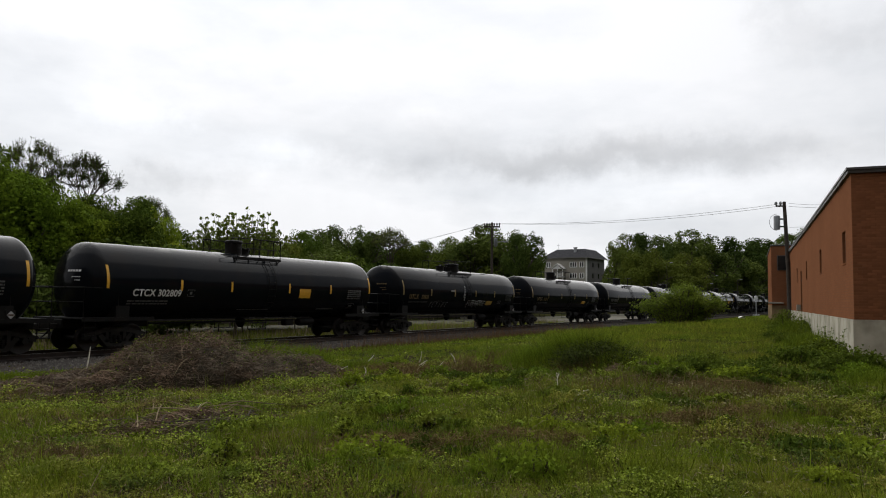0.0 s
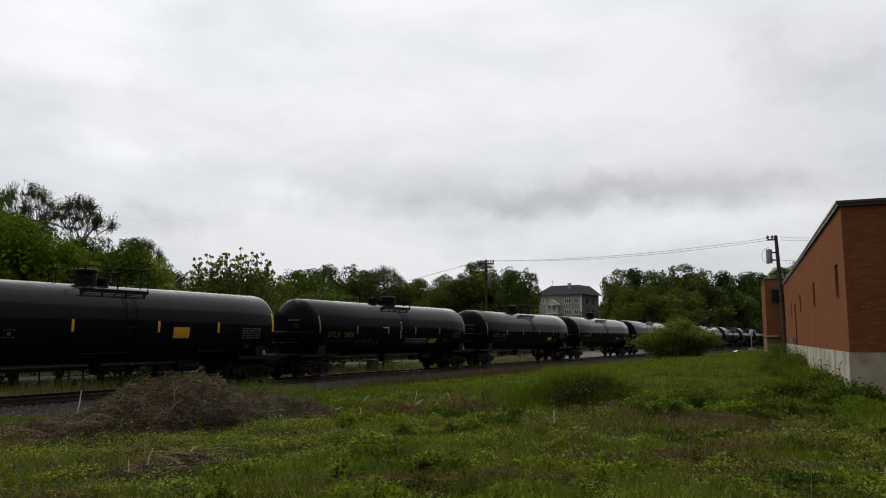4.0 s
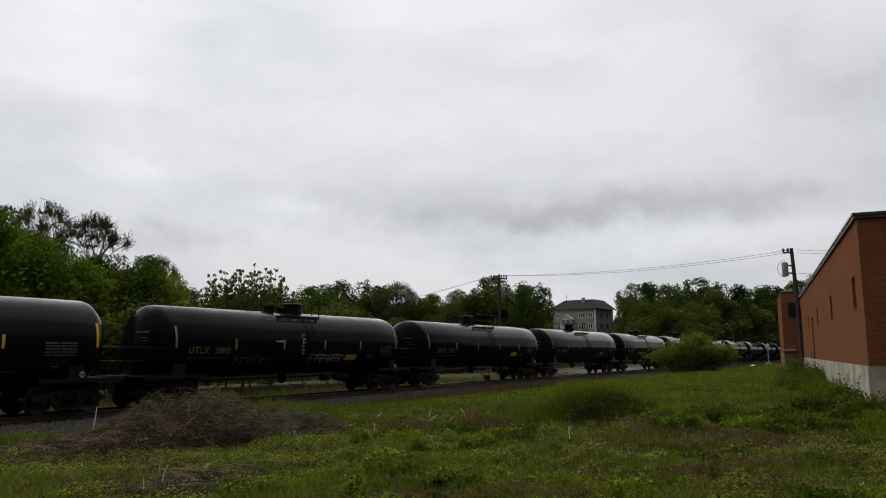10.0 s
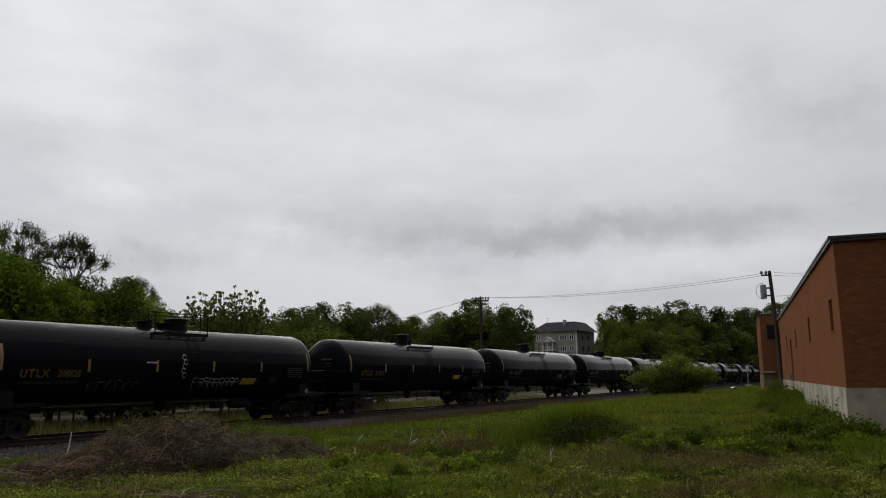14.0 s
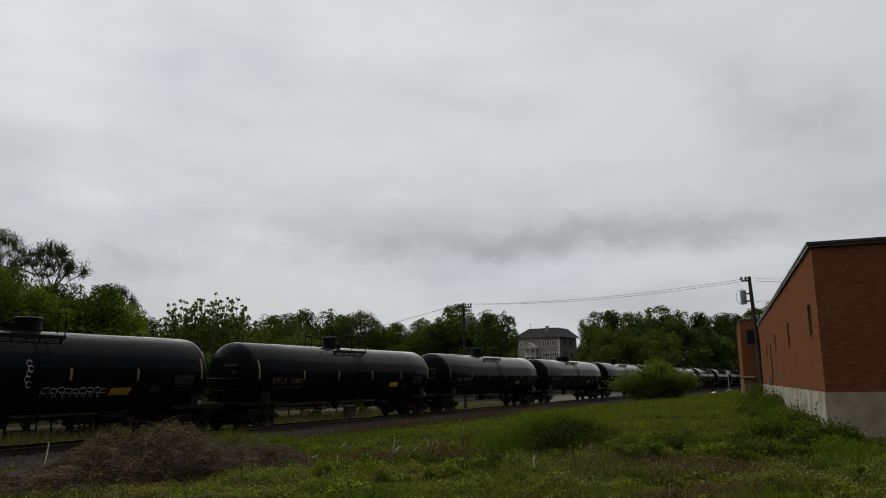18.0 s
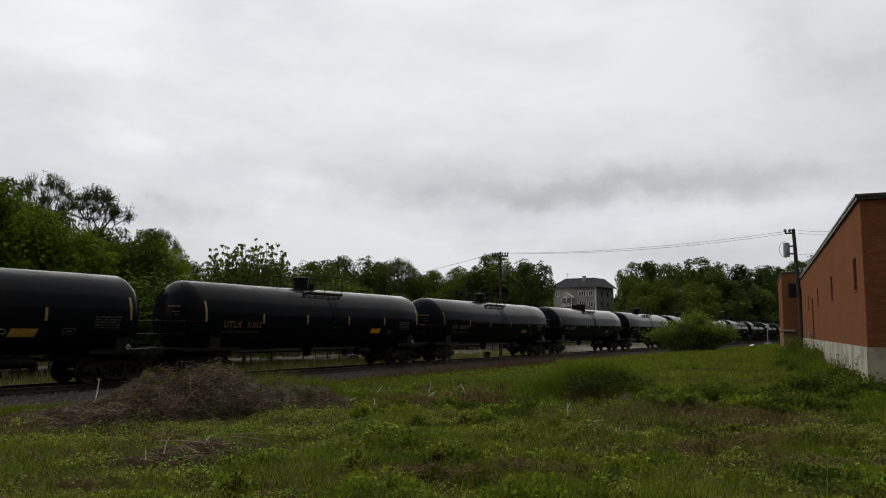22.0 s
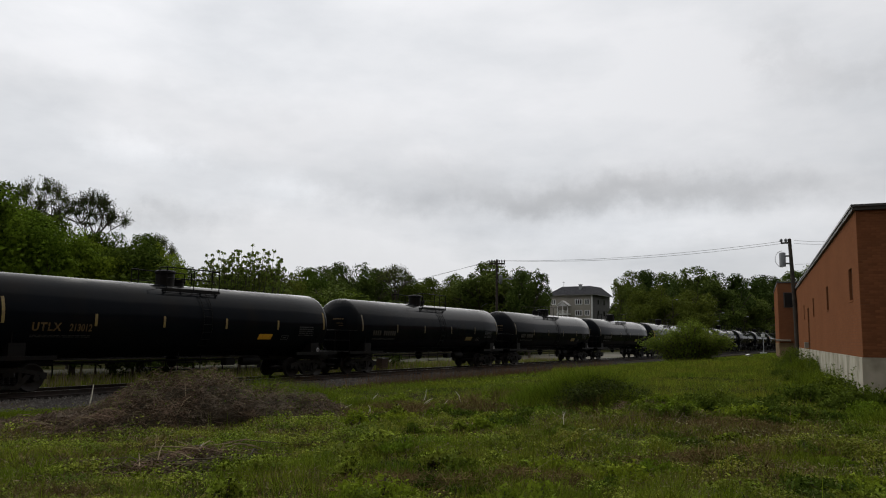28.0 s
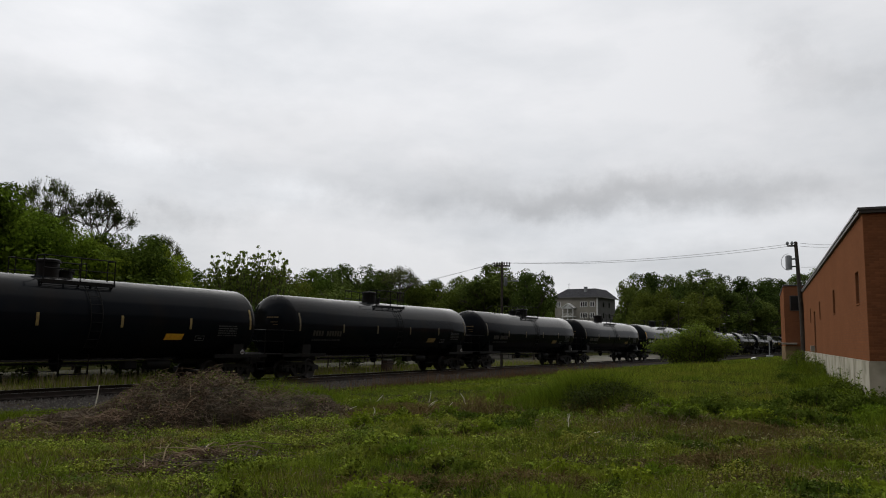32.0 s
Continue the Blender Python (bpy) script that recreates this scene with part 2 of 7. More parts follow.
LETTER_Y = material("worn_yellow_lettering", (0.135, 0.078, 0.013), (0.045, 0.028, 0.010), rough=0.6, scale=14)
LETTER_OLD = material("almost_worn_off_lettering", (0.028, 0.02, 0.009), (0.012, 0.010, 0.007), rough=0.6, scale=14)
LETTER_W = material("white_lettering", (0.62, 0.62, 0.62), (0.5, 0.5, 0.5), rough=0.6, scale=12)
LETTER_G = material("grey_stencil", (0.10, 0.10, 0.10), (0.05, 0.05, 0.05), rough=0.7, scale=20)
LETTER_DIM = material("faint_grey_stencil", (0.035, 0.035, 0.034), (0.018, 0.018, 0.018), rough=0.7, scale=20)
SPRAY_THIN = material("thin_grey_spray", (0.2, 0.2, 0.2), (0.06, 0.06, 0.06), rough=0.6, scale=7)
PLACARD = material("dusty_placard", (0.34, 0.34, 0.35), (0.22, 0.21, 0.21), rough=0.6, scale=18)
SPRAY = material("white_spray_paint", (0.5, 0.5, 0.5), (0.24, 0.24, 0.24), rough=0.6, scale=9)
WOOD_TIE = material("creosoted_wood", (0.018, 0.014, 0.012), (0.036, 0.03, 0.026), spec=0.08, rough=0.9, scale=7, obj=True, bump=0.4)
BALLAST = material("ballast_stone", (0.06, 0.055, 0.05), (0.10, 0.092, 0.085), spec=0.0, rough=0.9, scale=3, island=True)
BALLAST_BED = material("ballast_bed", (0.04, 0.037, 0.034), (0.062, 0.058, 0.053), spec=0.0, rough=0.95, scale=14, bump=0.8, bump_scale=30, stain=(0.07, 0.055, 0.04), stain_scale=0.5)
# dark colour stands in for the train's shade between the rails
SHADED_BED = material("shade_darkened_ballast", (0.012, 0.011, 0.010), (0.022, 0.02, 0.018), spec=0.0, rough=0.9, scale=12, bump=0.8, bump_scale=30)
SOIL = material("weedy_soil", (0.021, 0.026, 0.009), (0.028, 0.027, 0.012), spec=0.0, rough=0.95, scale=1.4, bump=0.8, bump_scale=16, stain=(0.042, 0.036, 0.015), stain_scale=0.35)
GRASS = material("grass_blade", (0.145, 0.205, 0.019), (0.225, 0.25, 0.028), rough=0.65, scale=0.5, island=True, spread=0.6, stain=(0.17, 0.15, 0.032), stain_scale=0.6, stain2=(0.07, 0.115, 0.012), stain2_scale=1.1, spec=0.02, translucent=0.3)
CLOVER = material("clover_leaf", (0.15, 0.21, 0.023), (0.215, 0.25, 0.035), rough=0.65, scale=1.6, island=True, spread=0.85, stain=(0.24, 0.21, 0.04), stain_scale=0.45, stain2=(0.075, 0.12, 0.016), stain2_scale=0.9, spec=0.02, translucent=0.25)
TALL = material("tall_grass", (0.11, 0.17, 0.015), (0.17, 0.205, 0.02), spec=0.02, rough=0.65, scale=0.6, island=True, spread=0.6, translucent=0.25)
STRAW = material("dry_straw", (0.27, 0.22, 0.14), (0.17, 0.135, 0.085), spec=0.0, rough=0.8, scale=3, island=True)
SEED = material("seed_heads", (0.16, 0.085, 0.05), (0.12, 0.085, 0.04), spec=0.0, rough=0.9, scale=2, island=True)
SEED_PALE = material("cream_seed_head", (0.27, 0.25, 0.13), (0.18, 0.17, 0.08), spec=0.0, rough=0.9, scale=2, island=True, spread=0.5)
YELLOW_MID = material("dusty_yellow", (0.42, 0.265, 0.035), (0.3, 0.185, 0.03), rough=0.55, scale=9)
PALE_STICK = material("bleached_stick", (0.78, 0.74, 0.64), (0.62, 0.58, 0.48), spec=0.08, rough=0.8, scale=6)
THATCH = material("dead_weed_thatch", (0.19, 0.14, 0.062), (0.115, 0.085, 0.04), spec=0.0, rough=0.9, scale=2, island=True)
BRUSH = material("dead_brush", (0.225, 0.16, 0.115), (0.085, 0.062, 0.048), spread=0.75, spec=0.0, rough=0.9, scale=2, island=True, stain=(0.065, 0.05, 0.036), stain_scale=1.3, stain2=(0.19, 0.155, 0.12), stain2_scale=0.8)
BARK = material("bark", (0.09, 0.075, 0.06), (0.055, 0.045, 0.038), spec=0.08, rough=0.9, scale=3, bump=0.6)
LEAF_A = material("spring_leaf_bright", (0.178, 0.235, 0.02), (0.108, 0.165, 0.014), spec=0.02, rough=0.7, scale=0.25, island=True, translucent=0.3, each=0.18)
LEAF_B = material("leaf_mid_green", (0.093, 0.128, 0.016), (0.058, 0.09, 0.013), spec=0.02, rough=0.7, scale=0.2, island=True, translucent=0.25, each=0.25)
LEAF_C = material("leaf_dark_green", (0.098, 0.132, 0.026), (0.062, 0.092, 0.02), spec=0.02, rough=0.7, scale=0.2, island=True, translucent=0.2, each=0.38)
# leaf colour darkened to stand in for shade in the grass clump's hollow
LEAF_HOLLOW = material("hollow_shade_weed_leaf", (0.065, 0.085, 0.02), (0.042, 0.055, 0.016), spec=0.02, rough=0.75, scale=0.6, island=True, spread=0.6, translucent=0.1)
LEAF_D = material("leaf_olive", (0.122, 0.142, 0.022), (0.088, 0.11, 0.016), spec=0.02, rough=0.7, scale=0.2, island=True, translucent=0.25, each=0.2)
LEAF_BUSH = material("bush_leaf", (0.17, 0.215, 0.03), (0.108, 0.155, 0.021), spec=0.02, rough=0.7, scale=0.7, island=True, translucent=0.35)
LEAF_E = material("pale_young_leaf", (0.16, 0.20, 0.045), (0.12, 0.16, 0.032), spec=0.02, rough=0.7, scale=0.4, island=True, translucent=0.4)
ROAD = material("worn_asphalt", (0.095, 0.092, 0.072), (0.075, 0.072, 0.058), spec=0.0, rough=0.9, scale=0.3, stain=(0.17, 0.165, 0.14), stain_scale=0.06)
GRAVEL = material("pale_gravel", (0.19, 0.18, 0.155), (0.14, 0.132, 0.115), spec=0.0, rough=0.95, scale=0.8, stain=(0.12, 0.115, 0.075), stain_scale=0.25, bump=0.3, bump_scale=20)
VERGE = material("mown_verge", (0.075, 0.085, 0.024), (0.115, 0.105, 0.04), spec=0.0, rough=0.95, scale=0.4, stain=(0.12, 0.11, 0.05), stain_scale=0.2)
CONCRETE = material("painted_concrete", (0.50, 0.47, 0.385), (0.38, 0.355, 0.28), spec=0.0, rough=0.85, scale=1.5, stain=(0.2, 0.185, 0.135), stain_scale=0.9, bump=0.2)
TAN_BASE = material("tan_painted_base", (0.26, 0.185, 0.11), (0.2, 0.145, 0.09), spec=0.0, rough=0.9, scale=1.5, stain=(0.15, 0.11, 0.07), stain_scale=0.8)
FASCIA = material("dark_roof_fascia", (0.045, 0.042, 0.04), (0.06, 0.056, 0.052), rough=0.6, scale=3)
FLASHING = material("metal_roof_edge", (0.09, 0.09, 0.09), (0.06, 0.06, 0.06), rough=0.5, scale=3, metal=0.3)
GLASS = material("dark_window_glass", (0.012, 0.012, 0.013), (0.02, 0.02, 0.021), rough=0.15, scale=1, spec=0.3)
DOORP = material("rusty_brown_door", (0.06, 0.03, 0.02), (0.04, 0.022, 0.016), rough=0.6, scale=4)
# darker than the front wall: shade on the house's side put into the colour
SHADE_GREY = material("shade_grey_wall", (0.13, 0.126, 0.122), (0.11, 0.107, 0.103), spec=0.1, rough=0.85, scale=0.8)
STUCCO = material("beige_stucco", (0.34, 0.315, 0.27), (0.29, 0.27, 0.23), spec=0.1, rough=0.9, scale=0.8, stain=(0.25, 0.235, 0.2), stain_scale=0.3)
GUTTER = material("grey_gutter", (0.16, 0.155, 0.15), (0.13, 0.125, 0.12), rough=0.6, scale=2)
GREEN_TRIM = material("dark_green_paint", (0.03, 0.05, 0.035), (0.02, 0.035, 0.025), rough=0.6, scale=3)
WHITE = material("white_trim", (0.72, 0.72, 0.70), (0.62, 0.62, 0.6), rough=0.6, scale=3)
SHINGLE = material("grey_roof_shingle", (0.035, 0.035, 0.039), (0.055, 0.055, 0.06), spec=0.1, rough=0.9, scale=2)
POLE = material("weathered_pole_wood", (0.07, 0.058, 0.048), (0.045, 0.038, 0.033), spec=0.1, rough=0.9, scale=4, bump=0.4)
GREYMETAL = material("transformer_grey", (0.2, 0.21, 0.22), (0.16, 0.17, 0.18), rough=0.5, scale=3)
CABLE = material("cable", (0.17, 0.17, 0.175), (0.13, 0.13, 0.135), rough=0.6, scale=3)
PALE = material("pale_roof_sheet", (0.34, 0.35, 0.36), (0.28, 0.29, 0.3), rough=0.6, scale=1)


def brick_material():
    m = bpy.data.materials.new("red_brick")
    m.use_nodes = True
    nt = m.node_tree
    link = nt.links.new
    bs = nt.nodes["Principled BSDF"]
    tc = nt.nodes.new("ShaderNodeTexCoord")
    br = nt.nodes.new("ShaderNodeTexBrick")
    br.inputs["Scale"].default_value = 1.0
    br.inputs["Brick Width"].default_value, br.inputs["Row Height"].default_value = 0.215, 0.075
    br.inputs["Mortar Size"].default_value = 0.006
    br.inputs["Color1"].default_value = (0.198, 0.083, 0.041, 1)
    br.inputs["Color2"].default_value = (0.222, 0.094, 0.047, 1)
    br.inputs["Mortar"].default_value = (0.172, 0.085, 0.05, 1)
    sep = nt.nodes.new("ShaderNodeSeparateXYZ")
    link(tc.outputs["Object"], sep.inputs[0])
    ad = nt.nodes.new("ShaderNodeMath")
    ad.operation = "ADD"
    link(sep.outputs["X"], ad.inputs[0])
    link(sep.outputs["Y"], ad.inputs[1])
    cb = nt.nodes.new("ShaderNodeCombineXYZ")
    link(ad.outputs[0], cb.inputs[0])
    link(sep.outputs["Z"], cb.inputs[1])
    link(cb.outputs[0], br.inputs["Vector"])
    nz = nt.nodes.new("ShaderNodeTexNoise")
    nz.inputs["Scale"].default_value = 0.5
    nz.inputs["Detail"].default_value = 6
    link(tc.outputs["Object"], nz.inputs["Vector"])
    mr = nt.nodes.new("ShaderNodeMapRange")
    mr.inputs["To Min"].default_value, mr.inputs["To Max"].default_value = 0.84, 1.16
    link(nz.outputs["Fac"], mr.inputs["Value"])
    hs = nt.nodes.new("ShaderNodeHueSaturation")
    link(br.outputs["Color"], hs.inputs["Color"])
    link(mr.outputs[0], hs.inputs["Value"])
    link(hs.outputs[0], bs.inputs["Base Color"])
    bs.inputs["Roughness"].default_value = 0.9
    bs.inputs["Specular IOR Level"].default_value = 0.0
    bp = nt.nodes.new("ShaderNodeBump")
    bp.inputs["Strength"].default_value = 0.15
    bp.inputs["Distance"].default_value = 0.01
    bp.invert = True
    link(br.outputs["Fac"], bp.inputs["Height"])
    link(bp.outputs[0], bs.inputs["Normal"])
    return m


BRICK = brick_material()
LOOSE_BRICK = material("red_brick_piece", (0.195, 0.081, 0.040), (0.225, 0.094, 0.046), spec=0.0, rough=0.85, scale=5, obj=True, spread=0.16)
CORE = material("packed_dead_leaves", (0.034, 0.029, 0.020), (0.055, 0.046, 0.031), spec=0.05, rough=0.95, scale=9, bump=0.9)
MORTAR = material("brick_mortar", (0.188, 0.08, 0.038), (0.165, 0.07, 0.034), spec=0.0, rough=0.95, scale=6)


# ---------------------------------------------------------------- mesh helpers
class Buf:
    """Vertices and faces of one mesh, put together from simple shaped pieces."""

    def __init__(self):
        self.v, self.f = [], []

    def add(self, verts, faces):
        k = len(self.v)
        self.v += [tuple(x) for x in verts]
        self.f += [tuple(i + k for i in f) for f in faces]
        return self

    def box(self, x0, y0, z0, x1, y1, z1, bev=0.0):
        if bev <= 0:
            vs = [(x, y, z) for z in (z0, z1) for y in (y0, y1) for x in (x0, x1)]
            return self.add(vs, [(0, 2, 3, 1), (4, 5, 7, 6), (0, 1, 5, 4), (2, 6, 7, 3), (0, 4, 6, 2), (1, 3, 7, 5)])
        ring = lambda b, z: [(x0 + b, y0, z), (x1 - b, y0, z), (x1, y0 + b, z), (x1, y1 - b, z), (x1 - b, y1, z), (x0 + b, y1, z), (x0, y1 - b, z), (x0, y0 + b, z)]
        inner = lambda z: [(x0 + bev, y0 + bev, z), (x1 - bev, y0 + bev, z), (x1 - bev, y0 + bev, z), (x1 - bev, y1 - bev, z), (x1 - bev, y1 - bev, z), (x0 + bev, y1 - bev, z), (x0 + bev, y1 - bev, z), (x0 + bev, y0 + bev, z)]
        rs = [inner(z0), ring(bev, z0 + bev), ring(bev, z1 - bev), inner(z1)]
        vs = [q for r in rs for q in r]
        fs = [(a * 8 + i, a * 8 + (i + 1) % 8, a * 8 + 8 + (i + 1) % 8, a * 8 + 8 + i) for a in range(3) for i in range(8)]
        fs += [tuple(range(7, -1, -1)), tuple(range(24, 32))]
        return self.add(vs, fs)

    def tube(self, pts, r, n=6, caps=True):
        """A round bar along pts; r: one radius, or one for each point."""
        pts = [Vector(q) for q in pts]
        rr = r if isinstance(r, (list, tuple)) else [r] * len(pts)
        vs = []
        for i, q in enumerate(pts):
            d = (pts[min(i + 1, len(pts) - 1)] - pts[max(i - 1, 0)]).normalized()
            a = d.cross(Vector((0, 0, 1)) if abs(d.z) < 0.9 else Vector((1, 0, 0))).normalized()
            b = d.cross(a)
            vs += [q + (a * math.cos(2 * math.pi * j / n) + b * math.sin(2 * math.pi * j / n)) * rr[i] for j in range(n)]
        fs = [(i * n + j, i * n + (j + 1) % n, (i + 1) * n + (j + 1) % n, (i + 1) * n + j) for i in range(len(pts) - 1) for j in range(n)]
        if caps:
            fs += [tuple(range(n - 1, -1, -1)), tuple(range((len(pts) - 1) * n, len(pts) * n))]
        return self.add(vs, fs)

    def lathe(self, profile, axis="x", n=32, at=(0, 0, 0)):
        """Turn (along, radius) pairs about an axis through at."""
        vs = []
        for s, r in profile:
            for j in range(n):
                a = 2 * math.pi * j / n
                c, d = r * math.cos(a), r * math.sin(a)
                q = {"x": (s, c, d), "y": (d, s, c), "z": (c, d, s)}[axis]
                vs.append((q[0] + at[0], q[1] + at[1], q[2] + at[2]))
        m = len(profile)
        fs = [(i * n + j, i * n + (j + 1) % n, (i + 1) * n + (j + 1) % n, (i + 1) * n + j) for i in range(m - 1) for j in range(n)]
        fs += [tuple(range(n - 1, -1, -1)), tuple(range((m - 1) * n, m * n))]
        return self.add(vs, fs)

    def prism(self, outline, y0, y1):
        """An outline in x and z, drawn out along y."""
        n = len(outline)
        vs = [(x, y0, z) for x, z in outline] + [(x, y1, z) for x, z in outline]
        fs = [(i, (i + 1) % n, n + (i + 1) % n, n + i) for i in range(n)] + [tuple(range(n - 1, -1, -1)), tuple(range(n, 2 * n))]
        return self.add(vs, fs)

    def mesh(self, name, smooth=False):
        me = bpy.data.meshes.new(name)
        me.from_pydata(self.v, [], self.f)
        bm = bmesh.new()
        bm.from_mesh(me)
        bmesh.ops.recalc_face_normals(bm, faces=bm.faces)
        bm.to_mesh(me)
        bm.free()
        if smooth:
            me.polygons.foreach_set("use_smooth", [True] * len(me.polygons))
            me.set_sharp_from_angle(angle=radians(40))
        return me


def part(name, buf, mat, parent=None, label="", smooth=False, m=None):
    me = buf if isinstance(buf, bpy.types.Mesh) else buf.mesh(name, smooth)
    if not me.materials:
        me.materials.append(mat)
    ob = new(name, me)
    if parent is not None:
        ob.parent = parent
    if m is not None:
        ob.matrix_basis = m
    if label:
        tagged(ob, label)
    return ob


def thing(name, label, category, m=None, group="", kind=""):
    ob = new(name)
    ob.empty_display_size = 0.2
    if m is not None:
        ob.matrix_basis = m
    return tagged(ob, label, category, group, kind)


def leaf_mesh(name, centres, ax, ay, mat):
    """Many loose pointed leaves of three corners each."""
    k = len(centres)
    co = np.empty((k, 3, 3), np.float32)
    co[:, 0], co[:, 1], co[:, 2] = centres - ax - ay * 0.7, centres + ax - ay * 0.7, centres + ay
    me = bpy.data.meshes.new(name)
    me.vertices.add(3 * k)
    me.loops.add(3 * k)
    me.polygons.add(k)
    me.vertices.foreach_set("co", co.ravel())
    me.loops.foreach_set("vertex_index", np.arange(3 * k, dtype=np.int32))
    me.polygons.foreach_set("loop_start", np.arange(0, 3 * k, 3, dtype=np.int32))
    me.update(calc_edges=True)
    me.materials.append(mat)
    return me


def quads_mesh(name, centres, ax, ay, mat, smooth=False, tip=None):
    """Many loose four-cornered leaves: centres and two half axes, as arrays."""
    k = len(centres)
    co = np.empty((k, 4, 3), np.float32)
    co[:, 0], co[:, 1], co[:, 2], co[:, 3] = centres - ax - ay, centres + ax - ay, centres + ax * (1 if tip is None else tip) + ay, centres - ax * (1 if tip is None else tip) + ay
    me = bpy.data.meshes.new(name)
    me.vertices.add(4 * k)
    me.loops.add(4 * k)
    me.polygons.add(k)
    me.vertices.foreach_set("co", co.ravel())
    me.loops.foreach_set("vertex_index", np.arange(4 * k, dtype=np.int32))
    me.polygons.foreach_set("loop_start", np.arange(0, 4 * k, 4, dtype=np.int32))
    me.update(calc_edges=True)
    me.materials.append(mat)
    return me


# ---------------------------------------------------------------- the plan
PSI, TRACK_D, RAIL_Z = 30.86, 25.32, EYE - 1.97
U = Vector((math.sin(radians(PSI)), math.cos(radians(PSI)), 0))
NRM = Vector((-math.cos(radians(PSI)), math.sin(radians(PSI)), 0))
TRACK = pose(*(NRM * TRACK_D), 0, 0, 90 - PSI)  # x along the track, -y towards the lot
WALL_AZ, WALL_GAP = 22.5, 2.46  # the long brick wall runs on this bearing, so far beside the eye
WU = Vector((math.sin(radians(WALL_AZ)), math.cos(radians(WALL_AZ)), 0))
WN = Vector((math.cos(radians(WALL_AZ)), -math.sin(radians(WALL_AZ)), 0))


def at_bearing(az, r, z=0.0):
    return Vector((r * math.sin(radians(az)), r * math.cos(radians(az)), z))


def sstep(x):
    x = np.clip(x, 0, 1)
    return x * x * (3 - 2 * x)


def ground_z(x, y):
    """Height of the ground: down to the track bed, up towards the far end of the brick building."""
    x, y = np.asarray(x, float), np.asarray(y, float)
    d = TRACK_D - (x * NRM.x + y * NRM.y)
    z = -0.68 * sstep((25.3 - d) / 22.0)
    z = np.where(d < 3.3, -0.68, z)
    z = z + 0.5 * sstep((y - 14) / 42.0) * sstep((d - 4.0) / 9.0)
    w = x * WN.x + y * WN.y
    z = z + 0.1 * sstep((w + 3.0) / 5.0) * sstep((y - 8) / 10.0)
    lump = 0.05 * np.sin(x * 0.9 + 1.3) * np.sin(y * 0.7) + 0.04 * np.sin(x * 2.1 + y * 1.3)
    return z + lump * sstep((d - 4) / 3.0)


def gz(v):
    return float(ground_z(v[0], v[1]))


def ground():
    rs = [0.0] + [0.7 * 1.075 ** i for i in range(118)]
    n = 180
    vs, fs = [], []
    for r in rs:
        for j in range(n):
            a = 2 * math.pi * j / n
            x, y = r * math.sin(a), r * math.cos(a)
            vs.append((x, y, float(ground_z(x, y)) if r < 400 else -0.68))
    for i in range(len(rs) - 1):
        fs += [(i * n + j, (i + 1) * n + j, (i + 1) * n + (j + 1) % n, i * n + (j + 1) % n) for j in range(n)]
    b = Buf()
    b.add(vs, fs)
    me = b.mesh("ground", True)
    ob = part("ground", me, SOIL)
    tagged(ob, "weedy sloping ground of an overgrown lot", "ground", kind="structure")


ground()


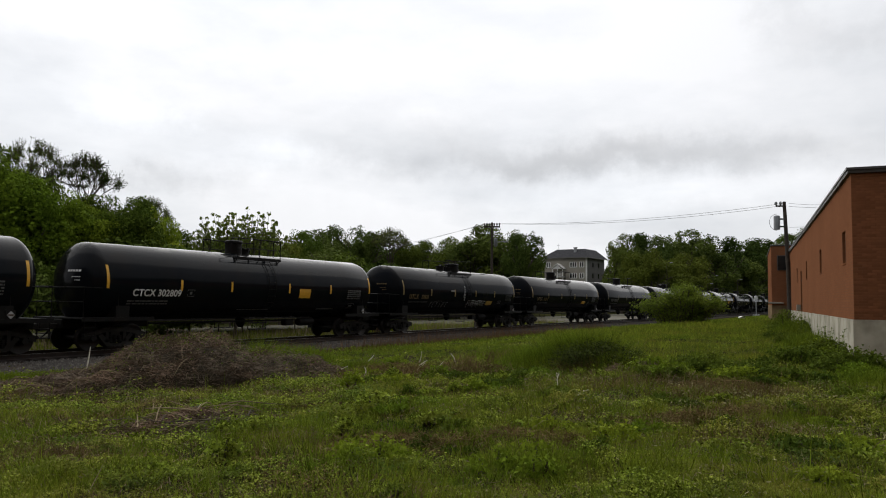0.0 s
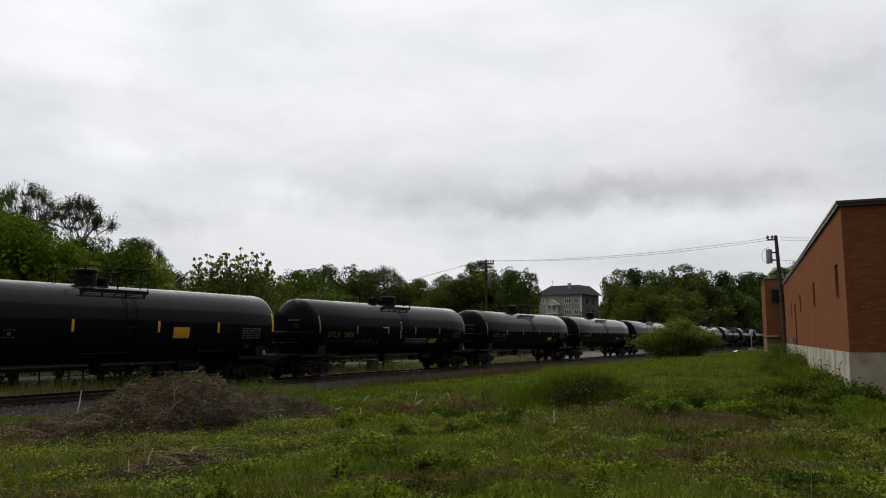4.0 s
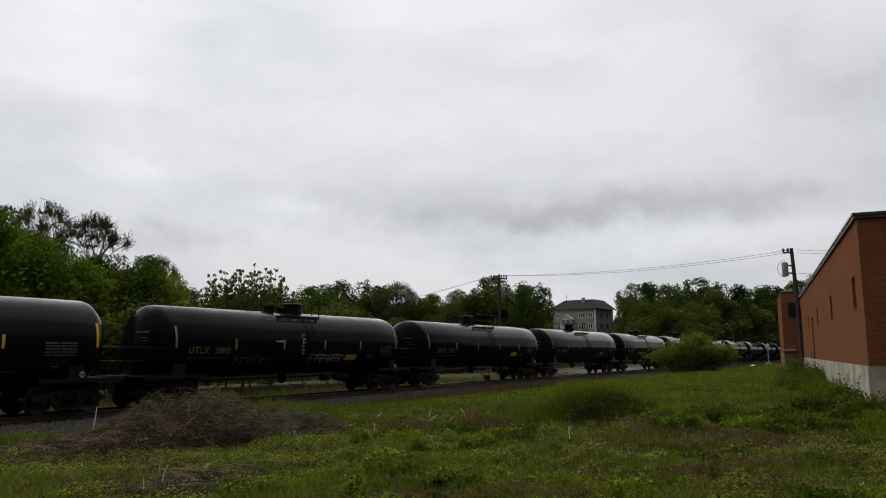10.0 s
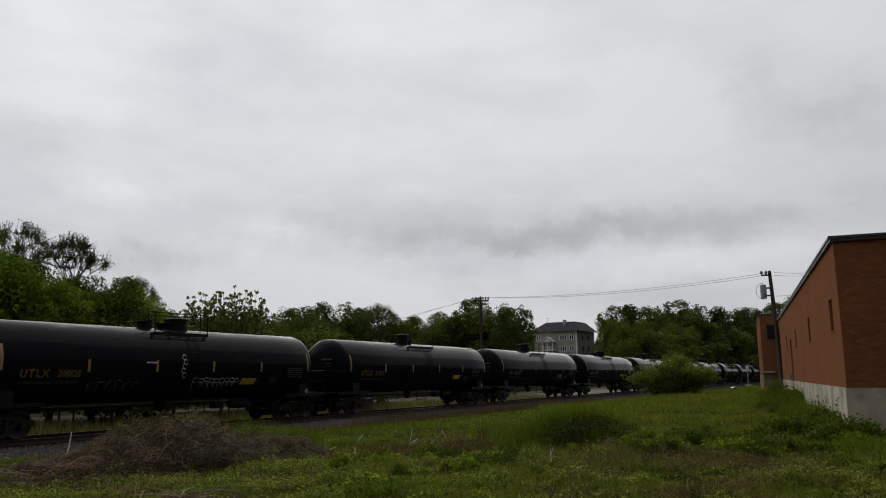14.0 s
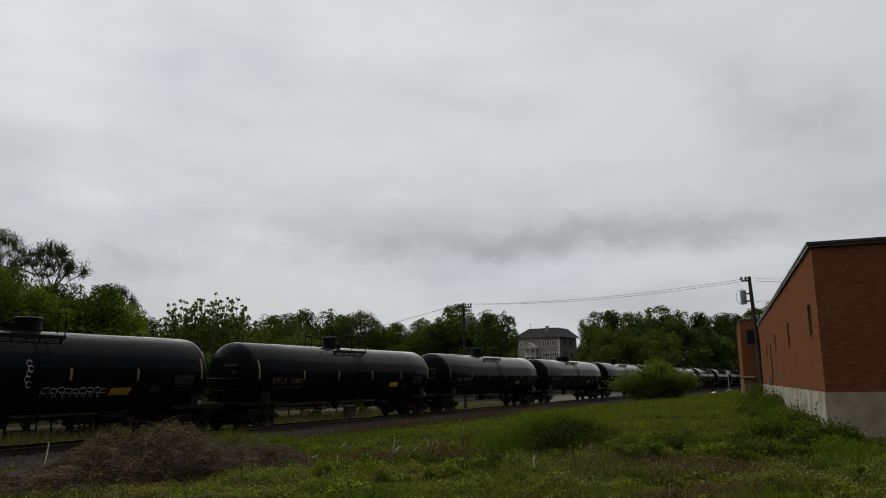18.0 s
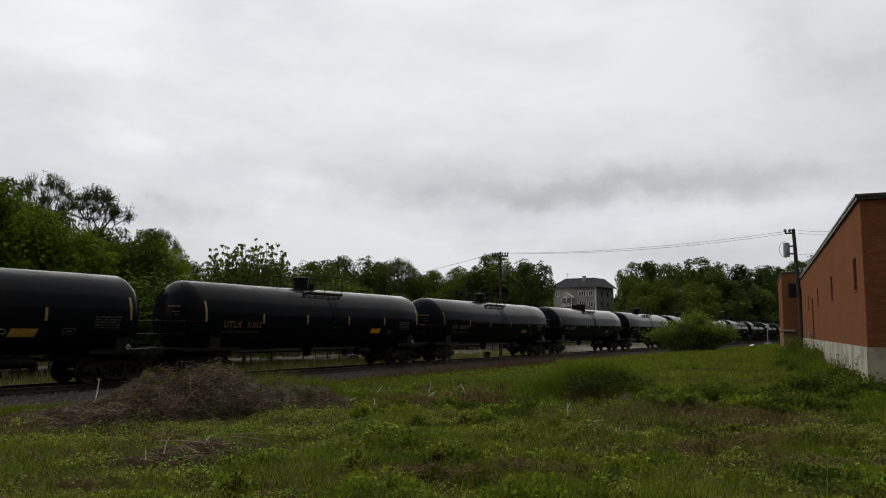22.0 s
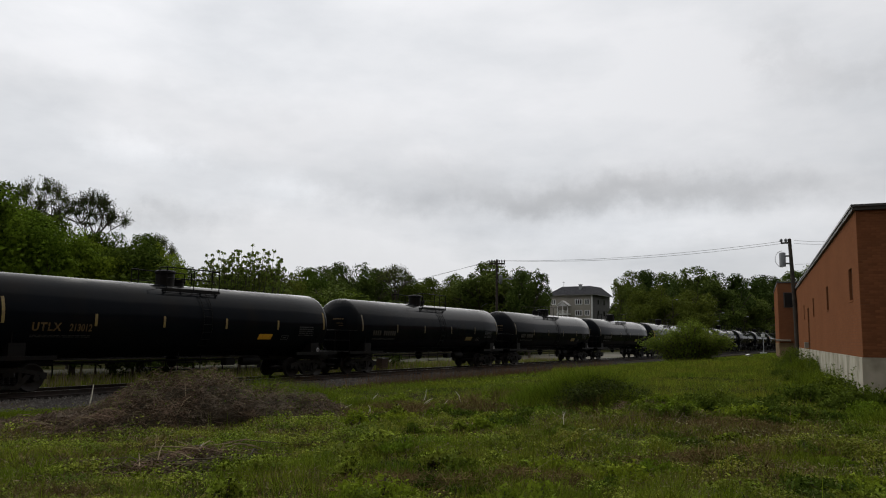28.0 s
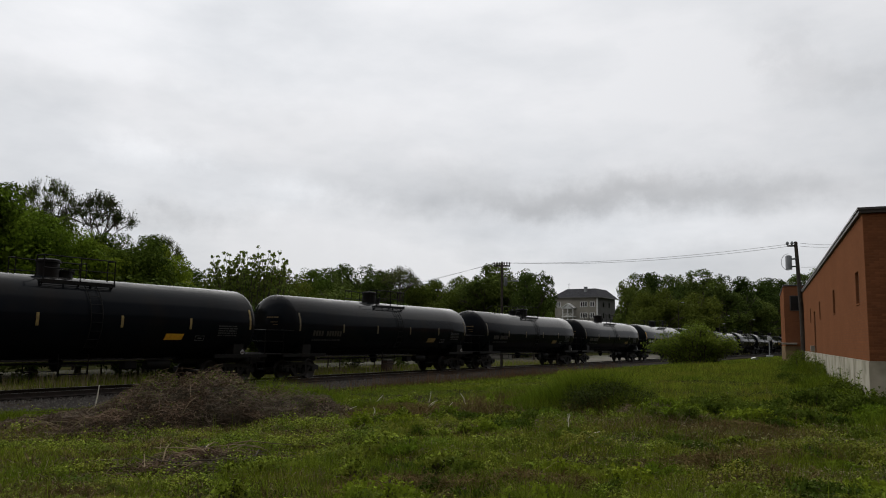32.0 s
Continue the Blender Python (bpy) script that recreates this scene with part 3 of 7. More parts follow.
# ---------------------------------------------------------------- the railway
def track():
    t = thing("railway_track", "single railway track on wooden sleepers in grey ballast", "railway track", TRACK, kind="structure")
    b = Buf()
    x0, x1 = -70.0, 420.0
    zt, zb = RAIL_Z - 0.20, -0.72
    b.add([(x, y, z) for x in (x0, x1) for y, z in ((-3.5, zb), (-1.75, zt), (1.75, zt), (3.5, zb))],
          [(0, 1, 5, 4), (1, 2, 6, 5), (2, 3, 7, 6)])
    part("ballast_bed", b, BALLAST_BED, t)
    part("oily_bed", Buf().box(x0, -1.45, zt - 0.05, x1, 1.45, zt + 0.012), SHADED_BED, t, "stones between the rails, shade under the train put into their colour")
    prof = [(-0.075, 0), (0.075, 0), (0.07, 0.018), (0.012, 0.035), (0.012, 0.125), (0.037, 0.135), (0.037, 0.165), (0.028, 0.172), (-0.028, 0.172), (-0.037, 0.165), (-0.037, 0.135), (-0.012, 0.125), (-0.012, 0.035), (-0.07, 0.018)]
    for y in (-0.755, 0.755):
        r = Buf()
        k = len(prof)
        r.add([(x, y + a, RAIL_Z - 0.172 + c) for x in (x0, x1) for a, c in prof], [(i, (i + 1) % k, k + (i + 1) % k, k + i) for i in range(k)])
        rail = part("rail", r, RUST, t)
        h = Buf()
        h.box(x0, y - 0.03, RAIL_Z, x1, y + 0.03, RAIL_Z + 0.003)
        part("rail_head", h, TREAD, rail, "polished running surface")
    tie = Buf().box(-0.115, -1.3, RAIL_Z - 0.34, 0.115, 1.3, RAIL_Z - 0.175, 0.012).mesh("tie")
    for i in range(230):
        part("sleeper", tie, WOOD_TIE, t, m=pose(-20 + i * 0.53, random.uniform(-0.03, 0.03), random.uniform(-0.008, 0.004), 0, 0, random.uniform(-1, 1)))
    far = Buf()
    for i in range(520):
        x = 102 + i * 0.53
        far.box(x - 0.115, -1.3, RAIL_Z - 0.34, x + 0.115, 1.3, RAIL_Z - 0.18)
    tagged(part("sleepers", far, WOOD_TIE, t), kind="stuff")
    # loose stones on the near shoulder
    rng = np.random.default_rng(3)
    k = 26000
    x = rng.uniform(-16, 75, k)
    y = -rng.uniform(1.2, 3.9, k)
    z = np.interp(-y, [1.75, 3.5, 4.2], [zt, zb, zb - 0.02]) + 0.01
    s = rng.uniform(0.018, 0.045, k)
    base = np.array([(1, 0, -0.3), (-0.5, 0.87, -0.3), (-0.5, -0.87, -0.3), (0, 0, 1.0)])
    rot = rng.uniform(0, 6.28, k)
    co = np.empty((k, 4, 3))
    for j in range(4):
        bx, by, bz = base[j]
        w = rng.uniform(0.6, 1.4, (k, 1))
        co[:, j] = np.c_[x, y, z] + s[:, None] * w * np.c_[bx * np.cos(rot) - by * np.sin(rot), bx * np.sin(rot) + by * np.cos(rot), np.full(k, bz)]
    tri = np.array([(0, 1, 3), (1, 2, 3), (2, 0, 3)])
    me = bpy.data.meshes.new("stones")
    idx = (np.arange(k)[:, None, None] * 4 + tri[None]).reshape(-1)
    me.vertices.add(4 * k)
    me.loops.add(len(idx))
    me.polygons.add(3 * k)
    me.vertices.foreach_set("co", co.astype(np.float32).ravel())
    me.loops.foreach_set("vertex_index", idx.astype(np.int32))
    me.polygons.foreach_set("loop_start", np.arange(0, len(idx), 3, dtype=np.int32))
    me.update(calc_edges=True)
    tagged(part("ballast_stones", me, BALLAST, t), kind="stuff")


track()

# The tank car in its own space: x along the track, z = 0 on the rail, -y the side of the lot.
TANK_R, TANK_Z, HALF, HEAD = 1.49, 2.45, 7.78, 0.72
PITCH, FIRST = 18.47, 24.45
TRUCK_AT = 7.12


def lettering(text, size, x, z, mat, parent, name, bold=0.01, wide=1.0, gap=1.0):
    cu = bpy.data.curves.new(name, "FONT")
    cu.body, cu.size, cu.offset, cu.space_character = text, size, bold, gap
    tmp = bpy.data.objects.new(name, cu)
    scene.collection.objects.link(tmp)
    me = bpy.data.meshes.new_from_object(tmp.evaluated_get(bpy.context.evaluated_depsgraph_get()))
    bpy.data.objects.remove(tmp)
    for v in me.vertices:
        X, Z = x + v.co.x * wide, z + v.co.y
        v.co = (X, -side_y(Z) - 0.006, Z)
    me.name = name
    return part(name, me, mat, parent)


def side_y(z):
    """How far the tank's side stands out at the height z over the rail."""
    return math.sqrt(max(TANK_R ** 2 - (z - TANK_Z) ** 2, 0.01))


def patch(x0, z0, x1, z1, out=0.005, side=-1, n=5, slant=0.0):
    """A thin sheet that lies on the curve of the tank."""
    b = Buf()
    vs = []
    for i in range(n + 1):
        z = z0 + (z1 - z0) * i / n
        y = side * (side_y(z) + out)
        vs += [(x0 + slant * i / n, y, z), (x1 + slant * i / n, y, z), (x1 + slant * i / n, y - side * (out + 0.02), z), (x0 + slant * i / n, y - side * (out + 0.02), z)]
    fs = []
    for i in range(n):
        for j in range(4):
            fs.append((4 * i + j, 4 * i + (j + 1) % 4, 4 * i + 4 + (j + 1) % 4, 4 * i + 4 + j))
    fs += [(0, 1, 2, 3), tuple(4 * n + j for j in range(4))]
    return b.add(vs, fs)


def tank_mesh(HALF):
    prof = []
    for i in range(9):
        a = math.pi / 2 * i / 8
        prof.append((-HALF - HEAD * math.cos(a), max(TANK_R * math.sin(a), 0.02)))
    for s in (-3.3, 0.9, 5.6):  # weld seams
        prof += [(s - 0.3, TANK_R), (s - 0.031, TANK_R), (s - 0.03, TANK_R), (s - 0.012, TANK_R + 0.002), (s + 0.012, TANK_R + 0.002), (s + 0.03, TANK_R), (s + 0.031, TANK_R), (s + 0.3, TANK_R)]
    for i in range(9):
        a = math.pi / 2 * i / 8
        prof.append((HALF + HEAD * math.sin(a), max(TANK_R * math.cos(a), 0.02)))
    return Buf().lathe(prof, "x", 64, (0, 0, TANK_Z)).mesh("tank", True)


def wheelset_mesh():
    b = Buf()
    for s in (-1, 1):
        pr = [(0.66, 0.05), (0.66, 0.40), (0.685, 0.485), (0.715, 0.47), (0.73, 0.46), (0.80, 0.455), (0.81, 0.44), (0.80, 0.40), (0.765, 0.36), (0.755, 0.18), (0.82, 0.13), (0.83, 0.05)]
        b.lathe([(s * q, r) for q, r in pr], "y", 32)
    b.lathe([(-1.08, 0.075), (-0.6, 0.085), (0.6, 0.085), (1.08, 0.075)], "y", 12)
    return b.mesh("wheelset", True)


def side_frame_mesh(y):
    """Cast truck side: an arched frame with two openings, journal boxes and a spring nest."""
    b = Buf()
    y0, y1 = y - 0.09, y + 0.09
    top = [(-1.25, 0.42), (-1.25, 0.62), (-0.85, 0.70), (-0.45, 0.80), (0.45, 0.80), (0.85, 0.70), (1.25, 0.62), (1.25, 0.42), (1.05, 0.42), (1.0, 0.56), (0.8, 0.56), (0.42, 0.66), (-0.42, 0.66), (-0.8, 0.56), (-1.0, 0.56), (-1.05, 0.42)]
    b.prism(top, y0, y1)
    b.prism([(-0.72, 0.54), (-0.55, 0.60), (-0.2, 0.24), (0.2, 0.24), (0.55, 0.60), (0.72, 0.54), (0.36, 0.14), (-0.36, 0.14)], y0, y1)
    for s in (-1, 1):
        b.prism([(s * 0.30, 0.30), (s * 0.42, 0.30), (s * 0.42, 0.68), (s * 0.30, 0.68)], y0, y1)
        b.lathe([(y0 - 0.03, 0.02), (y0 - 0.03, 0.11), (y0 + 0.2, 0.13)], "y", 12, (s * 0.89, 0, 0.46))
    return b.mesh("side_frame")


def spring_mesh(y):
    b = Buf()
    for sx in (-0.19, 0.0, 0.19):
        pts = [(sx + 0.075 * math.cos(a), y + 0.075 * math.sin(a), 0.27 + 0.24 * a / (2 * math.pi * 4)) for a in [i * 0.7 for i in range(37)]]
        b.tube(pts, 0.02, 4)
    return b.mesh("spring_nest")


TANK_ME, WHEELS_ME = {(q, p.name): tank_mesh(q) for q in (7.78, 7.45) for p in (TANK, TANK_DULL, TANK_MID)}, wheelset_mesh()
FRAME_ME = [side_frame_mesh(-1.0), side_frame_mesh(1.0)]
SPRING_ME = [spring_mesh(-1.0), spring_mesh(1.0)]


def build_truck(car, x):
    b = Buf()
    b.box(x - 0.20, -1.05, 0.50, x + 0.20, 1.05, 0.74, 0.04)
    b.lathe([(0.74, 0.2), (0.86, 0.2)], "z", 16, (x, 0, 0))
    truck = part("truck", b, TRUCK, car, "cast steel four-wheeled truck, dusty black")
    for k in (0, 1):
        part("side_frame", FRAME_ME[k], TRUCK, truck, m=pose(x, 0, 0))
        part("spring_nest", SPRING_ME[k], TRUCK, truck, m=pose(x, 0, 0))
    for dx in (-0.89, 0.89):
        part("wheelset", WHEELS_ME, WHEEL, truck, "steel wheels on their axle", m=pose(x + dx, 0, 0.46))
    for s in (-1, 1):
        br = Buf()
        dx = s * 0.40
        br.box(x + dx - 0.03, -0.85, 0.34, x + dx + 0.03, 0.85, 0.44, 0.01)
        for y in (-0.76, 0.76):
            br.box(x + dx - 0.05, y - 0.05, 0.28, x + dx + 0.05, y + 0.05, 0.52, 0.01)
        part("brake_beam", br, TRUCK, truck)


def build_end(car, s):
    """Stub sill, end platform, handrails, steps, coupler at one end (s = -1 or 1)."""
    b = Buf()
    a, c = sorted((s * 5.2, s * 8.75))
    b.box(a, -0.33, 0.80, c, 0.33, 1.13, 0.03)
    part("stub_sill", b, STEEL, car)
    b = Buf()
    a, c = sorted((s * (TRUCK_AT - 0.28), s * (TRUCK_AT + 0.28)))
    for y in (-1, 1):
        b.add([(a, y * 0.3, 0.82), (c, y * 0.3, 0.82), (c, y * 1.42, 1.02), (a, y * 1.42, 1.02), (a, y * 0.3, 1.3), (c, y * 0.3, 1.3), (c, y * 1.42, 1.62), (a, y * 1.42, 1.62)],
              [(0, 1, 2, 3), (4, 5, 6, 7), (0, 1, 5, 4), (1, 2, 6, 5), (2, 3, 7, 6), (3, 0, 4, 7)])
    part("saddle_bolster", b, STEEL, car)
    b = Buf()
    a, c = sorted((s * 7.55, s * 8.72))
    b.box(a, -1.45, 1.13, c, 1.45, 1.19, 0.015)
    for y in (-1, 1):
        b.box(min(s * 5.8, s * 8.72), y * 1.45 - 0.04, 1.06, max(s * 5.8, s * 8.72), y * 1.45 + 0.04, 1.2)
    part("end_platform", b, STEEL, car, "black steel end platform with side sills")
    b = Buf()
    for y in (-1.4, 1.4):
        b.tube([(s * 7.3, y, 1.19), (s * 7.3, y, 2.22), (s * 8.66, y, 2.26), (s * 8.66, y, 1.19)], 0.02, 5)
    b.tube([(s * 8.66, -1.4, 2.26), (s * 8.66, 1.4, 2.26)], 0.02, 5)
    b.tube([(s * 8.66, -1.4, 1.75), (s * 8.66, 1.4, 1.75)], 0.016, 5)
    part("end_handrail", b, STEEL, car)
    for y in (-1.42, 1.42):
        b = Buf()
        for dx in (0.0, 0.42):
            b.tube([(s * (8.2 + dx), y, 1.14), (s * (8.2 + dx), y, 0.52)], 0.018, 4)
        for z in (0.55, 0.85):
            b.box(min(s * 8.2, s * 8.62), y - 0.07, z - 0.015, max(s * 8.2, s * 8.62), y + 0.07, z + 0.015)
        part("sill_step", b, STEEL, car)
    b = Buf()
    b.box(*sorted((s * 8.75, s * 9.12))[:1], -0.11, 0.78, sorted((s * 8.75, s * 9.12))[1], 0.11, 0.98, 0.02)
    a = [(s * 9.05, 0.72), (s * 9.26, 0.76), (s * 9.26, 1.0), (s * 9.05, 1.04)]
    b.prism(a, -0.16, 0.14)
    part("coupler", b, TRUCK, car)
    b = Buf()
    b.tube([(s * 8.7, 0.42, 0.78), (s * 8.9, 0.45, 0.55), (s * 9.1, 0.40, 0.44), (s * 9.22, 0.32, 0.5)], 0.03, 6)
    part("air_hose", b, STEEL, car)


def fittings(car, style):
    """Manway, valve housing, platform and railing on top; ladder down each side."""
    zt = TANK_Z + TANK_R
    b = Buf()
    if style == "tall":
        b.lathe([(zt - 0.1, 0.37), (zt + 0.44, 0.37), (zt + 0.46, 0.41), (zt + 0.54, 0.41), (zt + 0.58, 0.35), (zt + 0.62, 0.02)], "z", 24, (-0.55, 0, 0))
        part("valve_housing", b, STEEL, car, "round black valve housing", True)
    else:
        b.lathe([(zt - 0.1, 0.46), (zt + 0.36, 0.46), (zt + 0.37, 0.50), (zt + 0.43, 0.50), (zt + 0.47, 0.42), (zt + 0.49, 0.02)], "z", 24, (0.62, 0, 0))
        part("valve_housing", b, STEEL, car, "wide black valve housing", True)
        b = Buf()
        b.lathe([(zt - 0.1, 0.26), (zt + 0.2, 0.26), (zt + 0.21, 0.31), (zt + 0.26, 0.31), (zt + 0.28, 0.02)], "z", 18, (-1.0, -0.05, 0))
        b.lathe([(zt - 0.1, 0.10), (zt + 0.38, 0.10), (zt + 0.4, 0.02)], "z", 12, (-0.55, 0.2, 0))
        part("relief_valve", b, STEEL, car, "", True)
    b = Buf()
    b.lathe([(zt - 0.1, 0.30), (zt + 0.18, 0.30), (zt + 0.19, 0.36), (zt + 0.24, 0.36), (zt + 0.27, 0.02)], "z", 20, (0.1, 0.1, 0))
    for i in range(8):
        a = i * math.pi / 4
        b.tube([(0.1 + 0.33 * math.cos(a), 0.1 + 0.33 * math.sin(a), zt + 0.1), (0.1 + 0.33 * math.cos(a), 0.1 + 0.33 * math.sin(a), zt + 0.3)], 0.025, 5)
    part("manway", b, STEEL, car, "", True)
    for y in (-1, 1):
        b = Buf()
        y0, y1 = sorted((y * 0.62, y * 1.12))
        b.box(-1.35, y0, zt - 0.31, 1.35, y0 + 0.05, zt - 0.19)
        b.box(-1.35, y1 - 0.05, zt - 0.31, 1.35, y1, zt - 0.19)
        for i in range(5):
            yy = y0 + 0.07 + i * 0.08
            b.box(-1.33, yy, zt - 0.25, 1.33, yy + 0.03, zt - 0.215)
        for x in (-1.34, -0.5, 0.5, 1.29):
            b.box(x, y0 + 0.05, zt - 0.29, x + 0.05, y1 - 0.05, zt - 0.252)
        part("walkway_grating", b, STEEL, car)
        for x in (-1.3, 0.0, 1.3):
            part("walkway_bracket", Buf().tube([(x, y * 0.75, zt - 0.6), (x, y * 1.09, zt - 0.24)], 0.03, 4), STEEL, car)
        b = Buf()
        rail = {"tall": ((-1.32, 0.62), (1.32, 0.62)), "low": ((-1.32, 0.6), (1.32, 0.62))}[style]
        for (x, h) in rail:
            b.tube([(x, y * 1.09, zt - 0.24), (x, y * 1.09, zt + h)], 0.022, 5)
            b.tube([(x, y * 1.09, zt + h), (x, y * 0.65, zt + h)], 0.022, 5)
            b.tube([(x, y * 0.65, zt - 0.1), (x, y * 0.65, zt + h)], 0.022, 5)
        if style == "tall":
            b.tube([(-1.32, y * 1.09, zt + 0.62), (1.32, y * 1.09, zt + 0.62)], 0.022, 5)
            b.tube([(-1.32, y * 1.09, zt + 0.2), (1.32, y * 1.09, zt + 0.2)], 0.018, 5)
            b.tube([(0.0, y * 1.09, zt - 0.24), (0.0, y * 1.09, zt + 0.62)], 0.022, 5)
        else:
            b.tube([(-1.32, y * 0.65, zt + 0.6), (1.32, y * 0.65, zt + 0.62)], 0.018, 5)
        part("safety_railing", b, STEEL, car)
        b = Buf()
        for x in (0.22, 0.66):
            arc = [(x, y * (TANK_R + 0.06) * math.cos(a), TANK_Z + (TANK_R + 0.06) * math.sin(a)) for a in [radians(q) for q in range(-40, 49, 8)]]
            b.tube(arc, 0.018, 4)
        for i in range(8):
            a = radians(-38 + i * 11.5)
            yy, z = y * (TANK_R + 0.06) * math.cos(a), TANK_Z + (TANK_R + 0.06) * math.sin(a)
            b.tube([(0.22, yy, z), (0.66, yy, z)], 0.009, 4)
        part("ladder", b, STEEL, car)


def underside(car):
    b = Buf()
    b.lathe([(0.62, 0.10), (0.75, 0.19), (0.98, 0.24), (1.05, 0.24)], "z", 16, (0, 0, 0))
    part("bottom_outlet", b, STEEL, car, "", True)
    b = Buf()
    b.lathe([(3.2, 0.02), (3.22, 0.17), (3.3, 0.2), (4.2, 0.2), (4.28, 0.17), (4.3, 0.02)], "x", 16, (0, -0.55, 0.82))
    part("air_reservoir", b, STEEL, car, "", True)
    b = Buf()
    b.box(2.2, -0.75, 0.66, 2.75, -0.4, 0.98, 0.04)
    b.tube([(-5.4, -0.62, 0.93), (2.4, -0.62, 0.93)], 0.028, 5)
    b.tube([(-5.2, -0.42, 0.9), (5.2, -0.42, 0.9)], 0.022, 5)
    part("brake_rigging", b, STEEL, car)
    for y in (-1.05, 1.05):
        b = Buf()
        for x in (-0.55, 0.55):
            b.tube([(x, y, 1.25), (x, y, 0.55)], 0.02, 4)
        b.tube([(-0.55, y, 0.57), (0.55, y, 0.57)], 0.02, 4)
        b.tube([(-0.55, y, 0.85), (0.55, y, 0.85)], 0.02, 4)
        part("step_rack", b, STEEL, car)
    b = Buf()
    pts = [(8.66, 0.55 + 0.27 * math.cos(a), 2.0 + 0.27 * math.sin(a)) for a in [i * math.pi / 8 for i in range(17)]]
    b.tube(pts, 0.018, 5, caps=False)
    for i in range(4):
        a = i * math.pi / 2 + 0.4
        b.tube([(8.66, 0.55, 2.0), (8.66, 0.55 + 0.27 * math.cos(a), 2.0 + 0.27 * math.sin(a))], 0.012, 4)
    part("hand_brake_wheel", b, STEEL, car)


def placard(car, x, z):
    q = 0.125
    b = Buf()
    b.add([(x - q, -1.47, z), (x, -1.47, z - q), (x + q, -1.47, z), (x, -1.47, z + q), (x - q, -1.45, z), (x, -1.45, z - q), (x + q, -1.45, z), (x, -1.45, z + q)],
          [(0, 1, 2, 3), (4, 5, 6, 7), (0, 1, 5, 4), (1, 2, 6, 5), (2, 3, 7, 6), (3, 0, 4, 7)])
    p = part("placard", b, PLACARD, car, "dusty pale diamond hazard placard")
    b = Buf()
    b.add([(x - 0.085, -1.474, z - 0.028), (x + 0.085, -1.474, z - 0.028), (x + 0.085, -1.474, z + 0.028), (x - 0.085, -1.474, z + 0.028)], [(0, 1, 2, 3)])
    part("placard_mark", b, DOORP, p)
    part("placard_holder", Buf().box(x - 0.16, -1.448, z - 0.16, x + 0.16, -1.44, z + 0.16), STEEL, car)


def bars(car, x0, z0, x1, z1, rows, mat, name, seed, gap=0.3):
    """Rows of short bars: stencilled writing too small to read."""
    rng = random.Random(seed)
    b = Buf()
    h = (z1 - z0) / rows
    for i in range(rows):
        x = x0
        while x < x1 - 0.02:
            w = min(rng.uniform(0.05, 0.22), x1 - x)
            q = patch(x, z0 + i * h, x + w, z0 + i * h + h * 0.55, 0.004, -1, 1)
            b.add(q.v, q.f)
            x += w + rng.uniform(0.2, 0.8) * gap * 0.25
    part(name, b, mat, car)


def char_bars(car, x0, z0, h, mat):
    """A mark and a number that cannot be read: one upright bar for each character."""
    x = x0
    for i in range(11):
        if i != 4:
            q = patch(x, z0, x + 0.14, z0 + h, 0.005, -1, 2)
            part("lettering_bar", q, mat, car)
        x += 0.195


def stroke(b, pts, r=0.013):
    """One line of spray paint laid on the tank's side, through (along, height) pairs."""
    b.tube([(x, -side_y(z) - 0.003, z) for x, z in pts], r, 4)


def arch_scrawl(car, x0, z0, x1, z1, n, seed):
    """A row of rounded, overlapping arches with crossbars and drips: a tag that spells nothing."""
    rng = random.Random(seed)
    w = (x1 - x0) / n
    b = Buf()
    for i in range(n):
        x, zb, zt = x0 + i * w, z0 + rng.uniform(-0.03, 0.04), z1 + rng.uniform(-0.05, 0.03) - 0.05 * i / n
        zm = zb + (zt - zb) * rng.uniform(0.42, 0.58)
        arc = [(x + w * 0.55 - w * 0.52 * math.cos(a), zt - 0.09 + 0.09 * math.sin(a)) for a in [math.pi * j / 7 for j in range(8)]]
        stroke(b, [(x + 0.02, zb), (x + 0.01, zm)] + arc + [(x + w * rng.uniform(0.9, 1.1), zm)])
        if rng.random() < 0.8:
            stroke(b, [(x + 0.03, zm), (x + w * 0.55, zm + rng.uniform(-0.02, 0.03)), (x + w * 0.95, zm - 0.02)])
        if rng.random() < 0.7:
            stroke(b, [(x + w * 0.5, zm), (x + w * rng.uniform(0.7, 1.0), zb + rng.uniform(-0.02, 0.03))])
        if rng.random() < 0.5:
            d = rng.uniform(0.06, 0.22)
            stroke(b, [(x + w * 0.3, zb), (x + w * 0.3 + 0.004, zb - d)], 0.006)
    part("spray_scrawl", b, SPRAY, car, "white spray-painted row of arches")


def angular_scrawl(car, x0, z0, x1, z1, n, seed):
    rng = random.Random(seed)
    b = Buf()
    w = (x1 - x0) / n
    for i in range(n):
        x = x0 + i * w
        zt, zb = z1 - rng.uniform(0, 0.1), z0 + rng.uniform(0, 0.1)
        stroke(b, [(x + rng.uniform(0, 0.1), zt), (x + w * 0.4, (zt + zb) / 2 + rng.uniform(-0.05, 0.05)), (x + w * rng.uniform(0.3, 0.5), zb)], 0.010)
        if i % 2 == 0:
            stroke(b, [(x + w * 0.75, zt + 0.03), (x + w * 0.42, (zt + zb) / 2)], 0.010)
        else:
            stroke(b, [(x + w * 0.4, zt), (x + w * 0.9, zt + rng.uniform(-0.03, 0.05))], 0.010)
    part("spray_scrawl", b, SPRAY_THIN, car, "thin grey spray-painted scratches of a tag")


